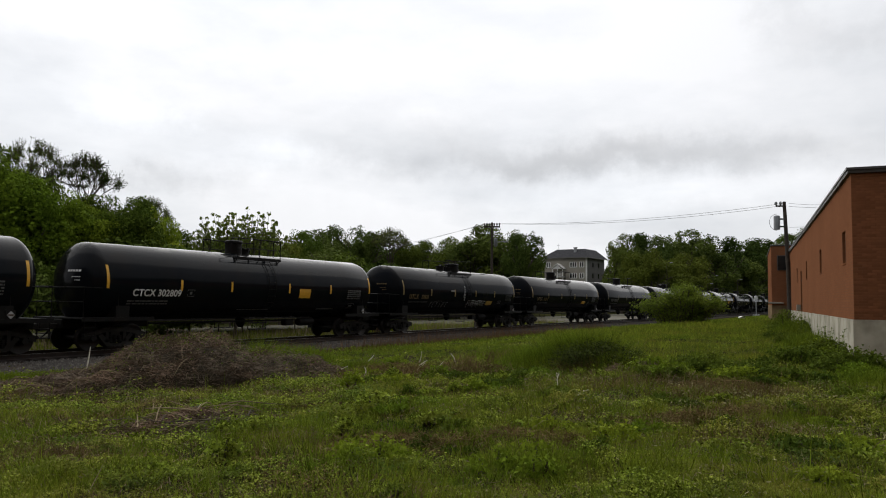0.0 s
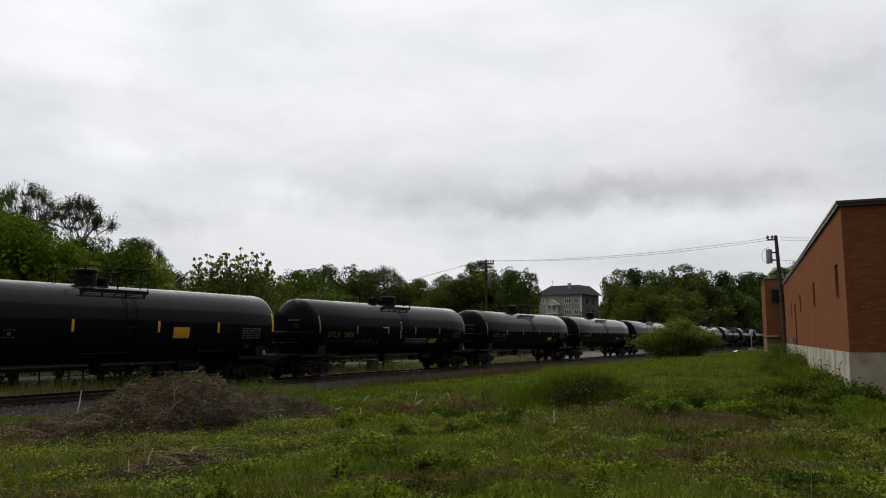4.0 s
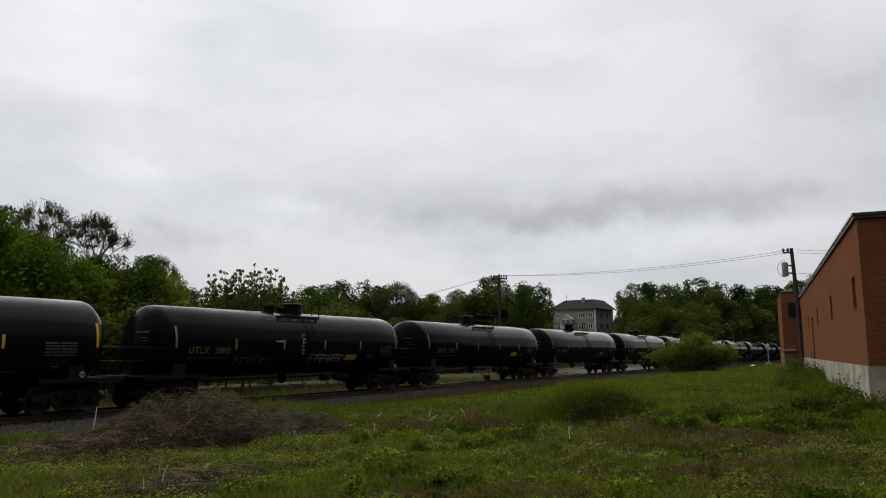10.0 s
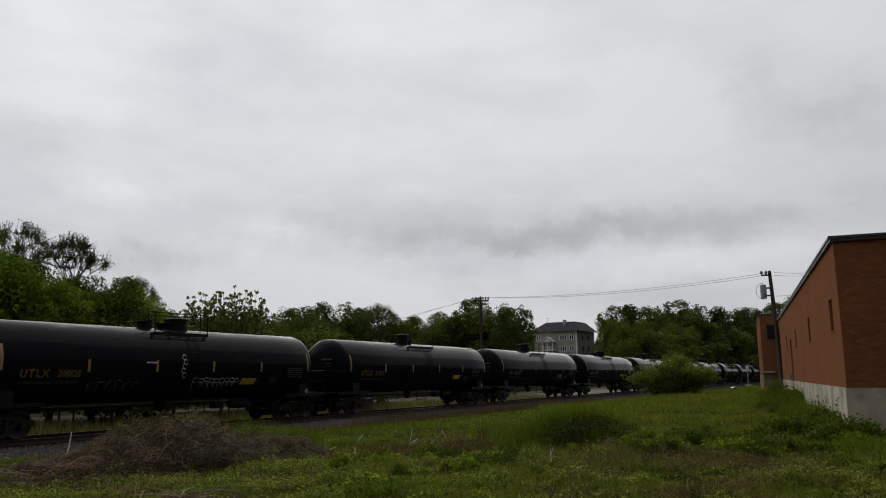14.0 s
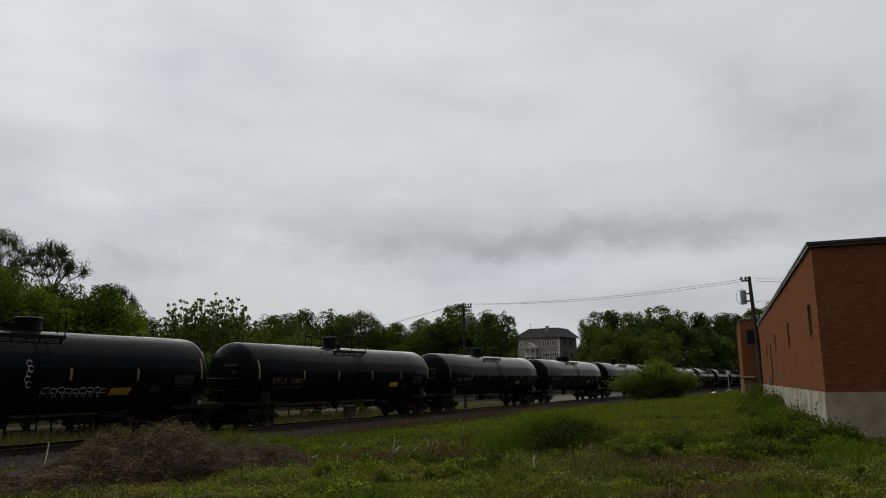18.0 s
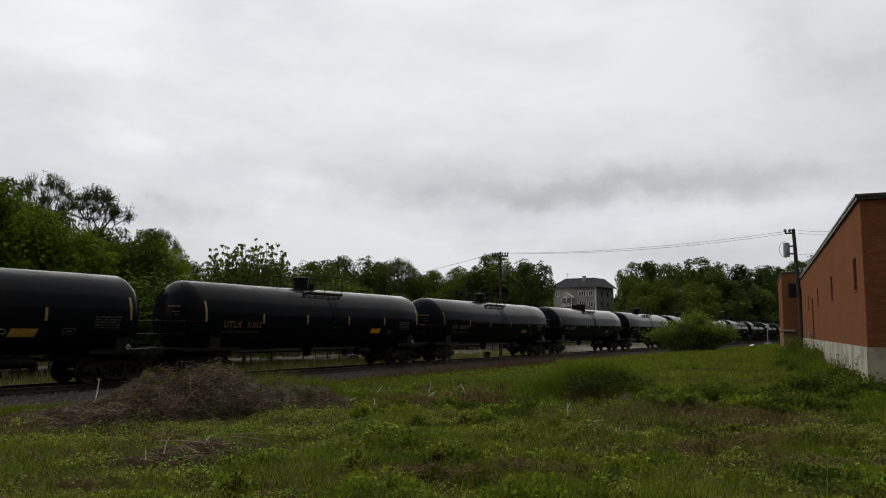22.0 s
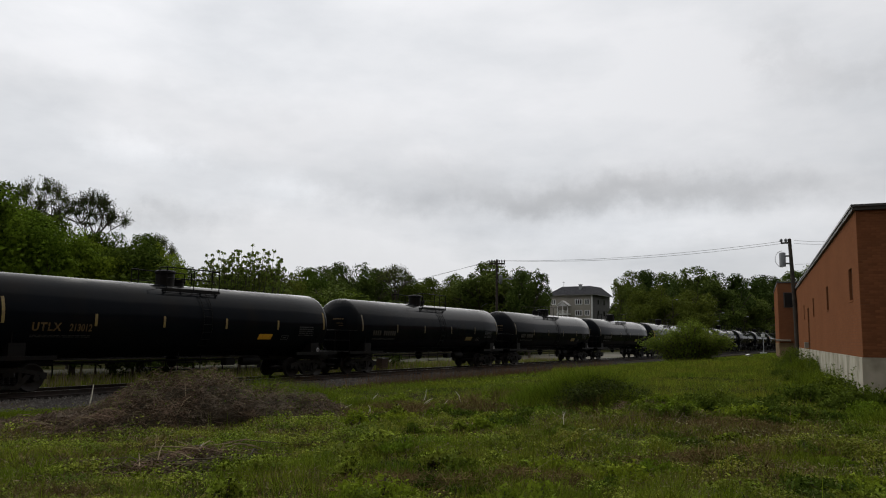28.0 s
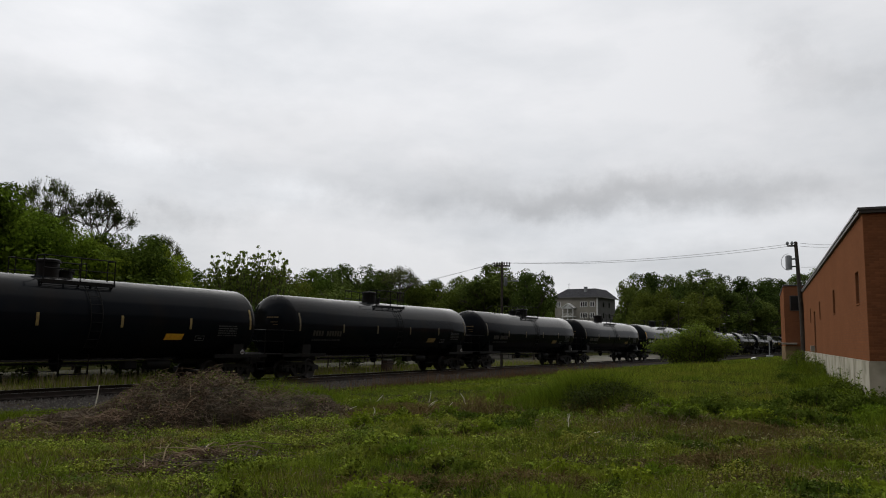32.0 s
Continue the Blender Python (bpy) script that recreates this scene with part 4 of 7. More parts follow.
def upright_scrawl(car, x, z0, z1, seed):
    rng = random.Random(seed)
    b = Buf()
    n = 5
    for i in range(n):
        z, h = z1 + (z0 - z1) * (i + 0.5) / n, (z1 - z0) / n * 0.62
        dx = 0.05 * math.sin(i * 1.7)
        stroke(b, [(x + dx + 0.09 * math.cos(a) * rng.uniform(0.7, 1.2), z + h * math.sin(a)) for a in [0.4 + 5.2 * j / 9 for j in range(10)]], 0.015)
    part("spray_scrawl", b, SPRAY, car, "upright white spray-painted squiggle")


def tank_car(style):
    d = dict(label="black tank car with worn yellow lettering and reflector strips", style="low", half=7.45, strip_mat=YELLOW_OLD, paint=TANK_DULL)
    d.update(style)
    car = thing("tank_car", d["label"], "tank car", group="tank cars of the train")
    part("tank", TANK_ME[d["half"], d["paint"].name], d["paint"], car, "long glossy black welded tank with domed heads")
    for s in (-1, 1):
        build_end(car, s)
        build_truck(car, s * TRUCK_AT)
    fittings(car, d["style"])
    underside(car)
    for side in (-1, 1):
        for i, x in enumerate(d["strips"]):
            long = i in (0, len(d["strips"]) - 1)
            h = 0.42 if long else 0.215
            part("reflector_strip", patch(x - 0.05, 2.60 - h + (0.06 if long else -0.19), x + 0.05, 2.60 + h + (0.06 if long else -0.19), 0.006, side, 8), d["strip_mat"], car, "yellow reflective strip")
    return car


def car_ctcx(readable=True):
    c = tank_car(dict(label="black tank car with white lettering and bright yellow reflector strips", style="tall", half=7.78, strips=(-7.8, -4.56, -1.94, 1.6, 4.58, 7.79), strip_mat=YELLOW, paint=TANK))
    if readable:
        lettering("CTCX 302809", 0.36, -6.75, 1.98, LETTER_W, c, "lettering", 0.008, 1.0, 1.02)
    else:
        char_bars(c, -6.75, 1.98, 0.25, LETTER_W)
    part("yellow_panel", patch(2.3, 1.97, 3.08, 2.40, 0.005), YELLOW, c, "plain yellow square panel")
    bars(c, 5.95, 1.95, 7.05, 2.45, 5, LETTER_G, "data_stencil", 4)
    bars(c, -6.9, 1.66, -5.1, 1.86, 2, LETTER_G, "capacity_stencil", 6)
    bars(c, -1.3, 1.42, 0.6, 1.48, 1, LETTER_G, "qualification_stencil", 7)
    bars(c, 3.9, 1.42, 5.2, 1.55, 1, LETTER_G, "test_stencil", 8)
    frame_box(c, -4.25, 1.98, -3.9, 2.25)
    frame_box(c, 6.2, 1.48, 6.7, 1.72)
    placard(c, 7.3, 1.32)
    end_marks(c, LETTER_W, 7.78)
    return c


def frame_box(c, x0, z0, x1, z1):
    b = Buf()
    for q in ((x0, z0, x1, z0 + 0.02), (x0, z1 - 0.02, x1, z1), (x0, z0, x0 + 0.02, z1), (x1 - 0.02, z0, x1, z1), (x0 + 0.12, z0 + 0.08, x1 - 0.12, z1 - 0.08)):
        r = patch(*q, 0.004, -1, 1)
        b.add(r.v, r.f)
    part("stencil_box", b, LETTER_G, c)


def end_marks(c, mat, HALF):
    """Small writing on the dome of the far-leading head, as bars."""
    b = Buf()
    for i, (y0, y1, z) in enumerate(((-0.75, -0.1, 2.82), (-0.75, -0.35, 2.62), (-0.75, -0.5, 2.5))):
        rr = lambda y, zz: -HALF - HEAD * math.sqrt(max(1 - (y * y + (zz - TANK_Z) ** 2) / TANK_R ** 2, 0)) - 0.008
        h = 0.07 if i == 0 else 0.03
        n = 5
        for k in range(n):
            ya, yb = y0 + (y1 - y0) * k / n, y0 + (y1 - y0) * (k + 0.8) / n
            b.add([(rr(ya, z), ya, z), (rr(yb, z), yb, z), (rr(yb, z + h), yb, z + h), (rr(ya, z + h), ya, z + h)], [(0, 1, 2, 3)])
    tagged(part("end_stencil", b, mat, c), kind="stuff")


def car_utlx(number, scrawl, bright=False, style="low", seed=1):
    c = tank_car(dict(label="black tank car with yellow lettering" + (" and white spray-paint scrawls" if scrawl else ""), style=style, half=7.45 if scrawl else 7.78, strips=(-7.35, -4.3, -1.42, 1.4, 4.18, 7.34) if scrawl else (-7.67, -4.47, -1.62, 1.48, 4.52, 7.67), strip_mat=YELLOW_OLD if number else YELLOW_DULL, paint=TANK_DULL if number else TANK_MID))
    half = 7.45 if scrawl else 7.78
    if number:
        lettering("UTLX", 0.37, -6.72, 2.02, LETTER_Y, c, "lettering", 0.014, 0.94, 1.22)
        lettering(number, 0.34, -5.42, 2.02, LETTER_Y, c, "car_number", 0.009, 0.78, 1.05)
    else:
        char_bars(c, -6.72, 2.02, 0.26, LETTER_OLD)
    part("yellow_panel", patch(3.05 + (0 if scrawl else 0.34), 1.66 + (0 if scrawl else 0.11), 3.93 + (0 if scrawl else 0.28), 1.93 + (0 if scrawl else 0.08), 0.005, slant=0.06), (YELLOW if bright else YELLOW_MID) if number else YELLOW_OLD, c, "small slanted yellow panel")
    bars(c, 5.95, 1.95, 6.95, 2.42, 5, LETTER_DIM, "data_stencil", seed + 4)
    bars(c, -6.72, 1.80, -4.6, 1.9, 2, LETTER_DIM, "capacity_stencil", seed + 6)
    frame_box(c, 4.85, 1.75, 5.3, 1.95)
    placard(c, 7.3, 1.28)
    end_marks(c, LETTER_Y, half)
    if scrawl:
        arch_scrawl(c, 0.42, 1.62, 2.95, 1.98, 9, 9)
        angular_scrawl(c, -4.35, 1.5, -2.1, 1.9, 6, 5)
        upright_scrawl(c, -0.12, 1.98, 2.85, 5)
        part("spray_patch", patch(-1.92, 2.52, -1.48, 2.57, 0.005), SPRAY, c)
    return c


CARS = []


def train():
    cars = {0: car_ctcx(), 1: car_utlx("208828", True), 2: car_utlx("213012", False, True, "tall", 5)}
    plain = car_utlx("", False, False, "tall", 9)
    low = car_utlx("", False, False, "low", 14)
    white = car_ctcx(False)
    cars.update({3: plain, 4: low, -1: white})
    for k, src in ((5, plain), (6, white), (7, low), (8, plain), (9, low), (10, plain), (11, white), (12, plain)):
        cars[k] = copy_thing(src, Matrix())
    for k, c in sorted(cars.items()):
        CARS.append((FIRST + PITCH * k, c))


train()


# ---------------------------------------------------------------- the brick building
def wall_point(along, out, z):
    """out: metres to the street side of the long wall's face (negative is indoors)."""
    v = WU * along + WN * (WALL_GAP - out)
    return (v.x, v.y, z)


WALL = Matrix.Translation(WN * WALL_GAP) @ pose(0, 0, 0, 0, 0, 90 - WALL_AZ)  # x along the wall, +y out of it
A0, A1 = 21.8, 56.6
BASE_TOP, EAVE = EYE - 0.375, EYE + 3.42


def brick_building():
    t = thing("brick_building", "long single-storey red brick building on a pale concrete base", "building", WALL, kind="structure")
    # openings in the long wall: along from, to, bottom, top
    holes = [(23.28, 24.08, EYE + 1.18, EYE + 2.06), (30.9, 31.7, EYE + 1.2, EYE + 2.07), (38.6, 39.4, EYE + 1.22, EYE + 2.04), (46.2, 47.0, EYE + 1.25, EYE + 2.04), (42.5, 43.6, EYE - 0.37, EYE + 1.74)]
    hs = sorted(holes)
    th = 0.3
    x = A0 + 0.007
    for a, b, z0, z1 in hs:
        part("wall", Buf().box(x, -th, BASE_TOP, a, 0, EAVE), BRICK, t)
        if z0 > BASE_TOP + 0.01:
            part("wall", Buf().box(a, -th, BASE_TOP, b, 0, z0), BRICK, t)
        part("wall", Buf().box(a, -th, z1, b, 0, EAVE), BRICK, t)
        x = b
    part("wall", Buf().box(x, -th, BASE_TOP, A1, 0, EAVE), BRICK, t)
    part("end_wall", Buf().box(A0, -14.0, BASE_TOP, A0 + 0.3, -1.4, EAVE), BRICK, t)
    near = part("end_wall", Buf().box(A0 + 0.007, -1.4, BASE_TOP, A0 + 0.3, -th, EAVE), MORTAR, t, "brick end wall, dark red, raked joints")
    one = Buf().box(0, 0.004, 0.004, 0.012, 0.211, 0.067, 0.003).mesh("brick")
    half_b = Buf().box(0, 0.004, 0.004, 0.012, 0.103, 0.067, 0.003).mesh("brick")
    rows_b = int((EAVE - BASE_TOP) / 0.071)
    for r in range(rows_b):
        z = BASE_TOP + r * 0.071
        y = -1.398
        for k in range(7):
            short = k == (0 if r % 2 else 6)
            part("brick", half_b if short else one, LOOSE_BRICK, near, m=pose(A0 + random.uniform(-0.001, 0.002), y, z))
            y += 0.108 if short else 0.215
    part("back_wall", Buf().box(A0 + 0.3, -14.0, BASE_TOP, A1, -13.7, EAVE), BRICK, t)
    part("far_wall", Buf().box(A1 - 0.3, -13.7, BASE_TOP, A1, -th, EAVE), BRICK, t)
    part("concrete_base", Buf().box(A0 - 0.02, -14.02, -0.8, A1, 0.03, BASE_TOP - 0.004), CONCRETE, t, "pale painted concrete base, stained")
    for a, b, z0, z1 in hs:
        if z0 < EYE:
            d = part("door", Buf().box(a + 0.05, -0.16, z0, b - 0.05, -0.11, z1 - 0.05, 0.01), DOORP, t, "rusty brown metal door")
            part("door_frame", Buf().box(a, -0.2, z0, a + 0.05, -0.06, z1).box(b - 0.05, -0.2, z0, b, -0.06, z1).box(a + 0.05, -0.2, z1 - 0.05, b - 0.05, -0.06, z1), FASCIA, t)
            part("door_handle", Buf().tube([(b - 0.15, -0.1, z0 + 1.0), (b - 0.15, -0.05, z0 + 1.0), (b - 0.28, -0.05, z0 + 1.0)], 0.012, 6), FLASHING, d)
        else:
            w = part("window", Buf().box(a, -0.2, z0, a + 0.05, -0.08, z1).box(b - 0.05, -0.2, z0, b, -0.08, z1).box(a + 0.05, -0.2, z1 - 0.05, b - 0.05, -0.08, z1).box(a + 0.05, -0.2, z0, b - 0.05, -0.08, z0 + 0.05), DOORP, t, "narrow window with a brown frame")
            part("pane", Buf().box(a + 0.05, -0.15, z0 + 0.05, b - 0.05, -0.14, z1 - 0.05), GLASS, w)
            part("sill", Buf().box(a - 0.02, -0.14, z0 - 0.06, b + 0.02, 0.02, z0 - 0.004, 0.01), LOOSE_BRICK, w)
    part("roof", Buf().box(A0 - 0.08, -14.1, EAVE + 0.004, A1 + 0.02, 0.08, EAVE + 0.12), FASCIA, t, "flat roof with a dark overhanging fascia")
    part("roof_edge", Buf().box(A0 - 0.084, 0.084, EAVE + 0.09, A1 + 0.02, 0.11, EAVE + 0.15).box(A0 - 0.114, -14.1, EAVE + 0.09, A0 - 0.084, 0.11, EAVE + 0.15), FLASHING, t, "thin metal roof edge")
    part("base_vent", Buf().box(53.6, 0.034, EYE - 1.0, 54.5, 0.05, EYE - 0.62, 0.005), GLASS, t, "dark vent in the concrete base")
    part("meter_box", Buf().box(43.75, 0.004, EYE - 0.32, 44.1, 0.2, EYE - 0.02, 0.01), STUCCO, t, "small white box beside the door")
    part("downpipe", Buf().tube([(A1 - 0.5, 0.12, EAVE - 0.05), (A1 - 0.5, 0.12, -0.2)], 0.05, 8), DOORP, t, "brown downpipe at the far corner")
    # the taller wing at the far end
    part("wing_wall", Buf().box(A1 + 0.4, -10, 0.3, A1 + 12, 1.08, EYE + 4.05), BRICK, t, "taller red brick wing")
    part("wing_coping", Buf().box(A1 + 0.35, -10, EYE + 4.054, A1 + 12, 1.13, EYE + 4.16, 0.02), FASCIA, t)
    w = part("wing_window", Buf().box(A1 + 0.37, -0.05, EYE + 2.35, A1 + 0.395, 0.72, EYE + 3.4), FASCIA, t, "dark wing window")
    part("pane", Buf().box(A1 + 0.35, 0.02, EYE + 2.4, A1 + 0.365, 0.65, EYE + 3.35), GLASS, w)
    part("wing_base", Buf().box(A1 + 0.38, -10, -0.4, A1 + 12.02, 1.1, EYE - 0.1), TAN_BASE, t, "tan painted base of the wing")
    part("wing_hood", Buf().box(A1 + 0.1, 0.35, EYE + 0.02, A1 + 0.37, 1.3, EYE + 0.14, 0.02), STUCCO, t, "small white hood on the wing")


brick_building()


# ---------------------------------------------------------------- poles, wires, far buildings
def pole_with_transformer():
    p = at_bearing(25.08, 54)
    z0 = gz(p) - 0.1
    top = EYE + 54 * math.tan(radians(7.15))
    t = thing("utility_pole", "weathered wooden utility pole with a grey transformer", "utility pole", pose(p.x, p.y, z0, 0, 0, -20))
    h = top - z0
    part("pole", Buf().tube([(0.0, 0, 0), (-0.12, 0, h * 0.5), (-0.28, 0, h)], [0.17, 0.14, 0.11], 10), POLE, t, smooth=True)
    part("transformer", Buf().lathe([(h - 1.85, 0.02), (h - 1.85, 0.2), (h - 0.98, 0.2), (h - 0.93, 0.17), (h - 0.88, 0.02)], "z", 18, (-0.75, -0.1, 0)), GREYMETAL, t, "grey cylindrical transformer can", True)
    part("bracket", Buf().box(-0.6, -0.12, h - 1.7, -0.2, -0.05, h - 1.6).box(-0.6, -0.12, h - 1.2, -0.2, -0.05, h - 1.1), FASCIA, t)
    part("insulator_arm", Buf().box(-0.8, -0.06, h - 0.32, -0.2, 0.06, h - 0.22, 0.01), POLE, t)
    for x in (-0.78, -0.5, -0.28):
        part("insulator", Buf().lathe([(h - 0.22, 0.03), (h - 0.15, 0.09), (h - 0.06, 0.1), (h + 0.02, 0.05), (h + 0.04, 0.01)], "z", 10, (x, 0, 0)), GREYMETAL, t, "", True)
    loop = [(-0.75 - 0.45 * math.sin(a), -0.1, h - 1.35 + 0.55 * math.cos(a)) for a in [i * math.pi / 10 for i in range(11)]]
    part("service_loop", Buf().tube(loop, 0.014, 4), CABLE, t)
    return Vector((p.x, p.y, top))


def pole_with_crossarm():
    p = at_bearing(3.78, 62)
    z0 = -0.7
    top = EYE + 62 * math.tan(radians(6.0))
    h = top - z0
    t = thing("telegraph_pole", "wooden pole with a crossarm of insulators", "utility pole", pose(p.x, p.y, z0, 0, 0, -12))
    part("pole", Buf().tube([(0, 0, 0), (0, 0, h * 0.5), (0, 0, h)], [0.13, 0.11, 0.09], 10), POLE, t, smooth=True)
    part("crossarm", Buf().box(-0.68, -0.14, h - 0.44, 0.68, -0.09, h - 0.30, 0.01), POLE, t)
    for x in (-0.64, -0.42, -0.2, 0.2, 0.42, 0.64):
        part("insulator", Buf().lathe([(h - 0.31, 0.03), (h - 0.2, 0.07), (h - 0.1, 0.07), (h - 0.04, 0.01)], "z", 8, (x, -0.115, 0)), FASCIA, t, "", True)
    part("street_light_arm", Buf().tube([(0.05, 0, h - 1.9), (0.5, 0, h - 1.65), (1.0, 0, h - 1.6)], 0.04, 6).box(0.95, -0.1, h - 1.68, 1.35, 0.1, h - 1.55, 0.03), GREYMETAL, t, "curved arm with a lamp head")
    part("transformer", Buf().lathe([(h - 2.1, 0.02), (h - 1.95, 0.15), (h - 1.35, 0.15), (h - 1.3, 0.02)], "z", 12, (0.32, -0.1, 0)), GREYMETAL, t, "", True)
    return Vector((p.x, p.y, top))


def wire(a, b, sag, r=0.011):
    pts = []
    for i in range(15):
        u = i / 14
        q = a.lerp(b, u)
        q.z -= sag * 4 * u * (1 - u)
        pts.append(q)
    ob = part("overhead_wire", Buf().tube(pts, r, 4), CABLE)
    tagged(ob, "thin dark overhead wire between two poles", "wire", "overhead wires")


def poles_and_wires():
    a = pole_with_transformer()
    b = pole_with_crossarm()
    up = lambda v, dz, dx=0.0: v + Vector((dx, 0, dz))
    wire(up(b, -0.1, 0.3), up(a, -0.12, -0.4), 0.4)
    wire(up(b, -0.1, 0.55), up(a, -0.28, -0.5), 0.45)
    far = at_bearing(-12, 150, 9.0)
    wire(up(b, -0.1, -0.3), far, 0.8)
    wire(up(b, -0.1, -0.55), far + Vector((0, 0, -0.6)), 0.9)
    for dz in (-0.1, -0.3, -1.7):
        wire(up(a, dz, 0.0), Vector(wall_point(90, -9, EYE + 12.0 + dz)), 0.5)


poles_and_wires()


def sash_window(t, x, z, w, h, face_y=0.0, lights=3):
    fr = Buf()
    fr.box(x, face_y - 0.06, z, x + w, face_y + 0.02, z + 0.12).box(x, face_y - 0.06, z + h - 0.12, x + w, face_y + 0.02, z + h)
    for i in range(lights + 1):
        q = x + (w - 0.12) * i / lights
        fr.box(q - 0.03, face_y - 0.058, z + 0.12, q + 0.15, face_y + 0.02, z + h - 0.12)
    win = part("window", fr, WHITE, t, "white-framed window")
    for i in range(lights):
        q = x + (w - 0.12) * i / lights + 0.15
        part("pane", Buf().box(q, face_y - 0.03, z + 0.12, q + (w - 0.12) / lights - 0.18, face_y - 0.02, z + h - 0.12), GLASS, win)


def gable_block(b, x0, x1, y0, y1, z0, z1, over=0.2):
    """A small pitched roof whose gable looks towards -y."""
    m = (x0 + x1) / 2
    return b.prism([(x0 - over, z0), (m, z1), (x1 + over, z0), (x1 + over, z0 - 0.14), (m, z1 - 0.16), (x0 - over, z0 - 0.14)], y0, y1)


def house():
    """Three-storey house among the far trees, turned so that its front and one side show."""
    r = 170
    p = at_bearing(10.97, r)
    t = thing("house", "beige three-storey house with white windows and dark hipped roof", "house", pose(p.x, p.y, -0.7, 0, 0, -34))
    ze = EYE + 0.7 + r * math.tan(radians(3.36))
    ridge = EYE + 0.7 + r * math.tan(radians(4.05))
    W, D = 10.4, 10.5
    part("front_wall", Buf().box(-W, 0, 0, 0, 0.4, ze), STUCCO, t, "pale beige front wall")
    part("side_wall", Buf().box(-0.4, 0.4, 0, 0, D, ze), SHADE_GREY, t, "dark grey side wall, shade put into its colour")
    part("rear_wall", Buf().box(-W, D - 0.4, 0, -0.4, D, ze), SHADE_GREY, t)
    part("far_side_wall", Buf().box(-W, 0.4, 0, -W + 0.4, D - 0.4, ze), SHADE_GREY, t)
    o, k = 0.55, 2.1  # hipped on all sides up to a flat deck
    lo = [(-W - o, -o), (o, -o), (o, D + o), (-W - o, D + o)]
    hi = [(-W + k, k), (-k * 0.6, k), (-k * 0.6, D - k), (-W + k, D - k)]
    b = Buf().add([(x, y, ze + 0.05) for x, y in lo] + [(x, y, ridge) for x, y in hi], [(0, 1, 5, 4), (1, 2, 6, 5), (2, 3, 7, 6), (3, 0, 4, 7), (4, 5, 6, 7), (3, 2, 1, 0)])
    part("roof", b, SHINGLE, t, "dark hipped shingle roof with a flat deck")
    part("eave_board", Buf().box(-W - o, -o - 0.03, ze - 0.16, o, -o + 0.05, ze + 0.04), GUTTER, t)
    part("eave_board", Buf().box(o - 0.05, -o + 0.05, ze - 0.16, o + 0.03, D + o, ze + 0.04), GUTTER, t)
    part("corner_board", Buf().box(-0.22, -0.06, 0, 0.06, -0.004, ze - 0.17).box(0.004, -0.004, 0, 0.06, 0.25, ze - 0.17), WHITE, t)
    c = part("chimney", Buf().box(-3.6, 1.0, ze + 0.6, -3.0, 1.6, ridge + 0.25, 0.03), PALE, t, "pale chimney")
    part("chimney_cap", Buf().box(-3.68, 0.92, ridge + 0.254, -2.92, 1.68, ridge + 0.36, 0.02), FASCIA, c)
    part("aerial", Buf().tube([(-8.0, 2.4, ridge - 0.05), (-8.0, 2.4, ridge + 1.3)], 0.035, 5).box(-8.35, 2.38, ridge + 1.0, -7.65, 2.42, ridge + 1.05), FASCIA, t)
    for z in (ze - 2.25, ze - 4.75):
        sash_window(t, -4.1, z, 1.75, 1.25)
        sash_window(t, -1.75, z, 1.15, 1.25, lights=2)
    for z in (ze - 2.25, ze - 4.75):  # side windows, frames coloured grey for shade
        for y in (3.0, 6.4):
            fr = Buf().box(0.004, y, z, 0.05, y + 1.0, z + 0.1).box(0.004, y, z + 1.2, 0.05, y + 1.0, z + 1.3).box(0.004, y, z + 0.1, 0.05, y + 0.1, z + 1.2).box(0.004, y + 0.9, z + 0.1, 0.05, y + 1.0, z + 1.2)
            w = part("window", fr, SHADE_GREY, t)
            part("pane", Buf().box(0.004, y + 0.1, z + 0.1, 0.02, y + 0.9, z + 1.2), GLASS, w)
    # white porch with a small gable before the front wall
    zp = ze - 2.3
    part("porch_gable", gable_block(Buf(), -7.9, -5.2, -1.6, -0.004, zp - 0.15, zp + 0.95), WHITE, t, "white porch gable")
    part("porch_front", Buf().prism([(-7.7, zp - 0.33), (-5.4, zp - 0.33), (-6.55, zp + 0.62)], -1.45, -1.35), WHITE, t)
    part("porch_floor", Buf().box(-8.0, -1.6, zp - 2.25, -5.1, -0.004, zp - 2.0), WHITE, t)
    for x in (-7.85, -6.6, -5.35):
        part("porch_column", Buf().box(x, -1.5, zp - 1.996, x + 0.16, -1.34, zp - 0.33, 0.01), WHITE, t)
        part("porch_column", Buf().box(x, -1.5, 0, x + 0.16, -1.34, zp - 2.254, 0.01), WHITE, t)
    part("porch_rail", Buf().box(-7.69, -1.46, zp - 1.2, -5.35, -1.4, zp - 1.1), GREEN_TRIM, t, "dark green porch railing")
    for x in [-7.5 + 0.3 * q for q in range(7)]:
        part("baluster", Buf().box(x, -1.45, zp - 1.99, x + 0.07, -1.41, zp - 1.21), WHITE, t)
    sash_window(t, -9.9, ze - 2.25, 1.0, 1.25, lights=2)


house()


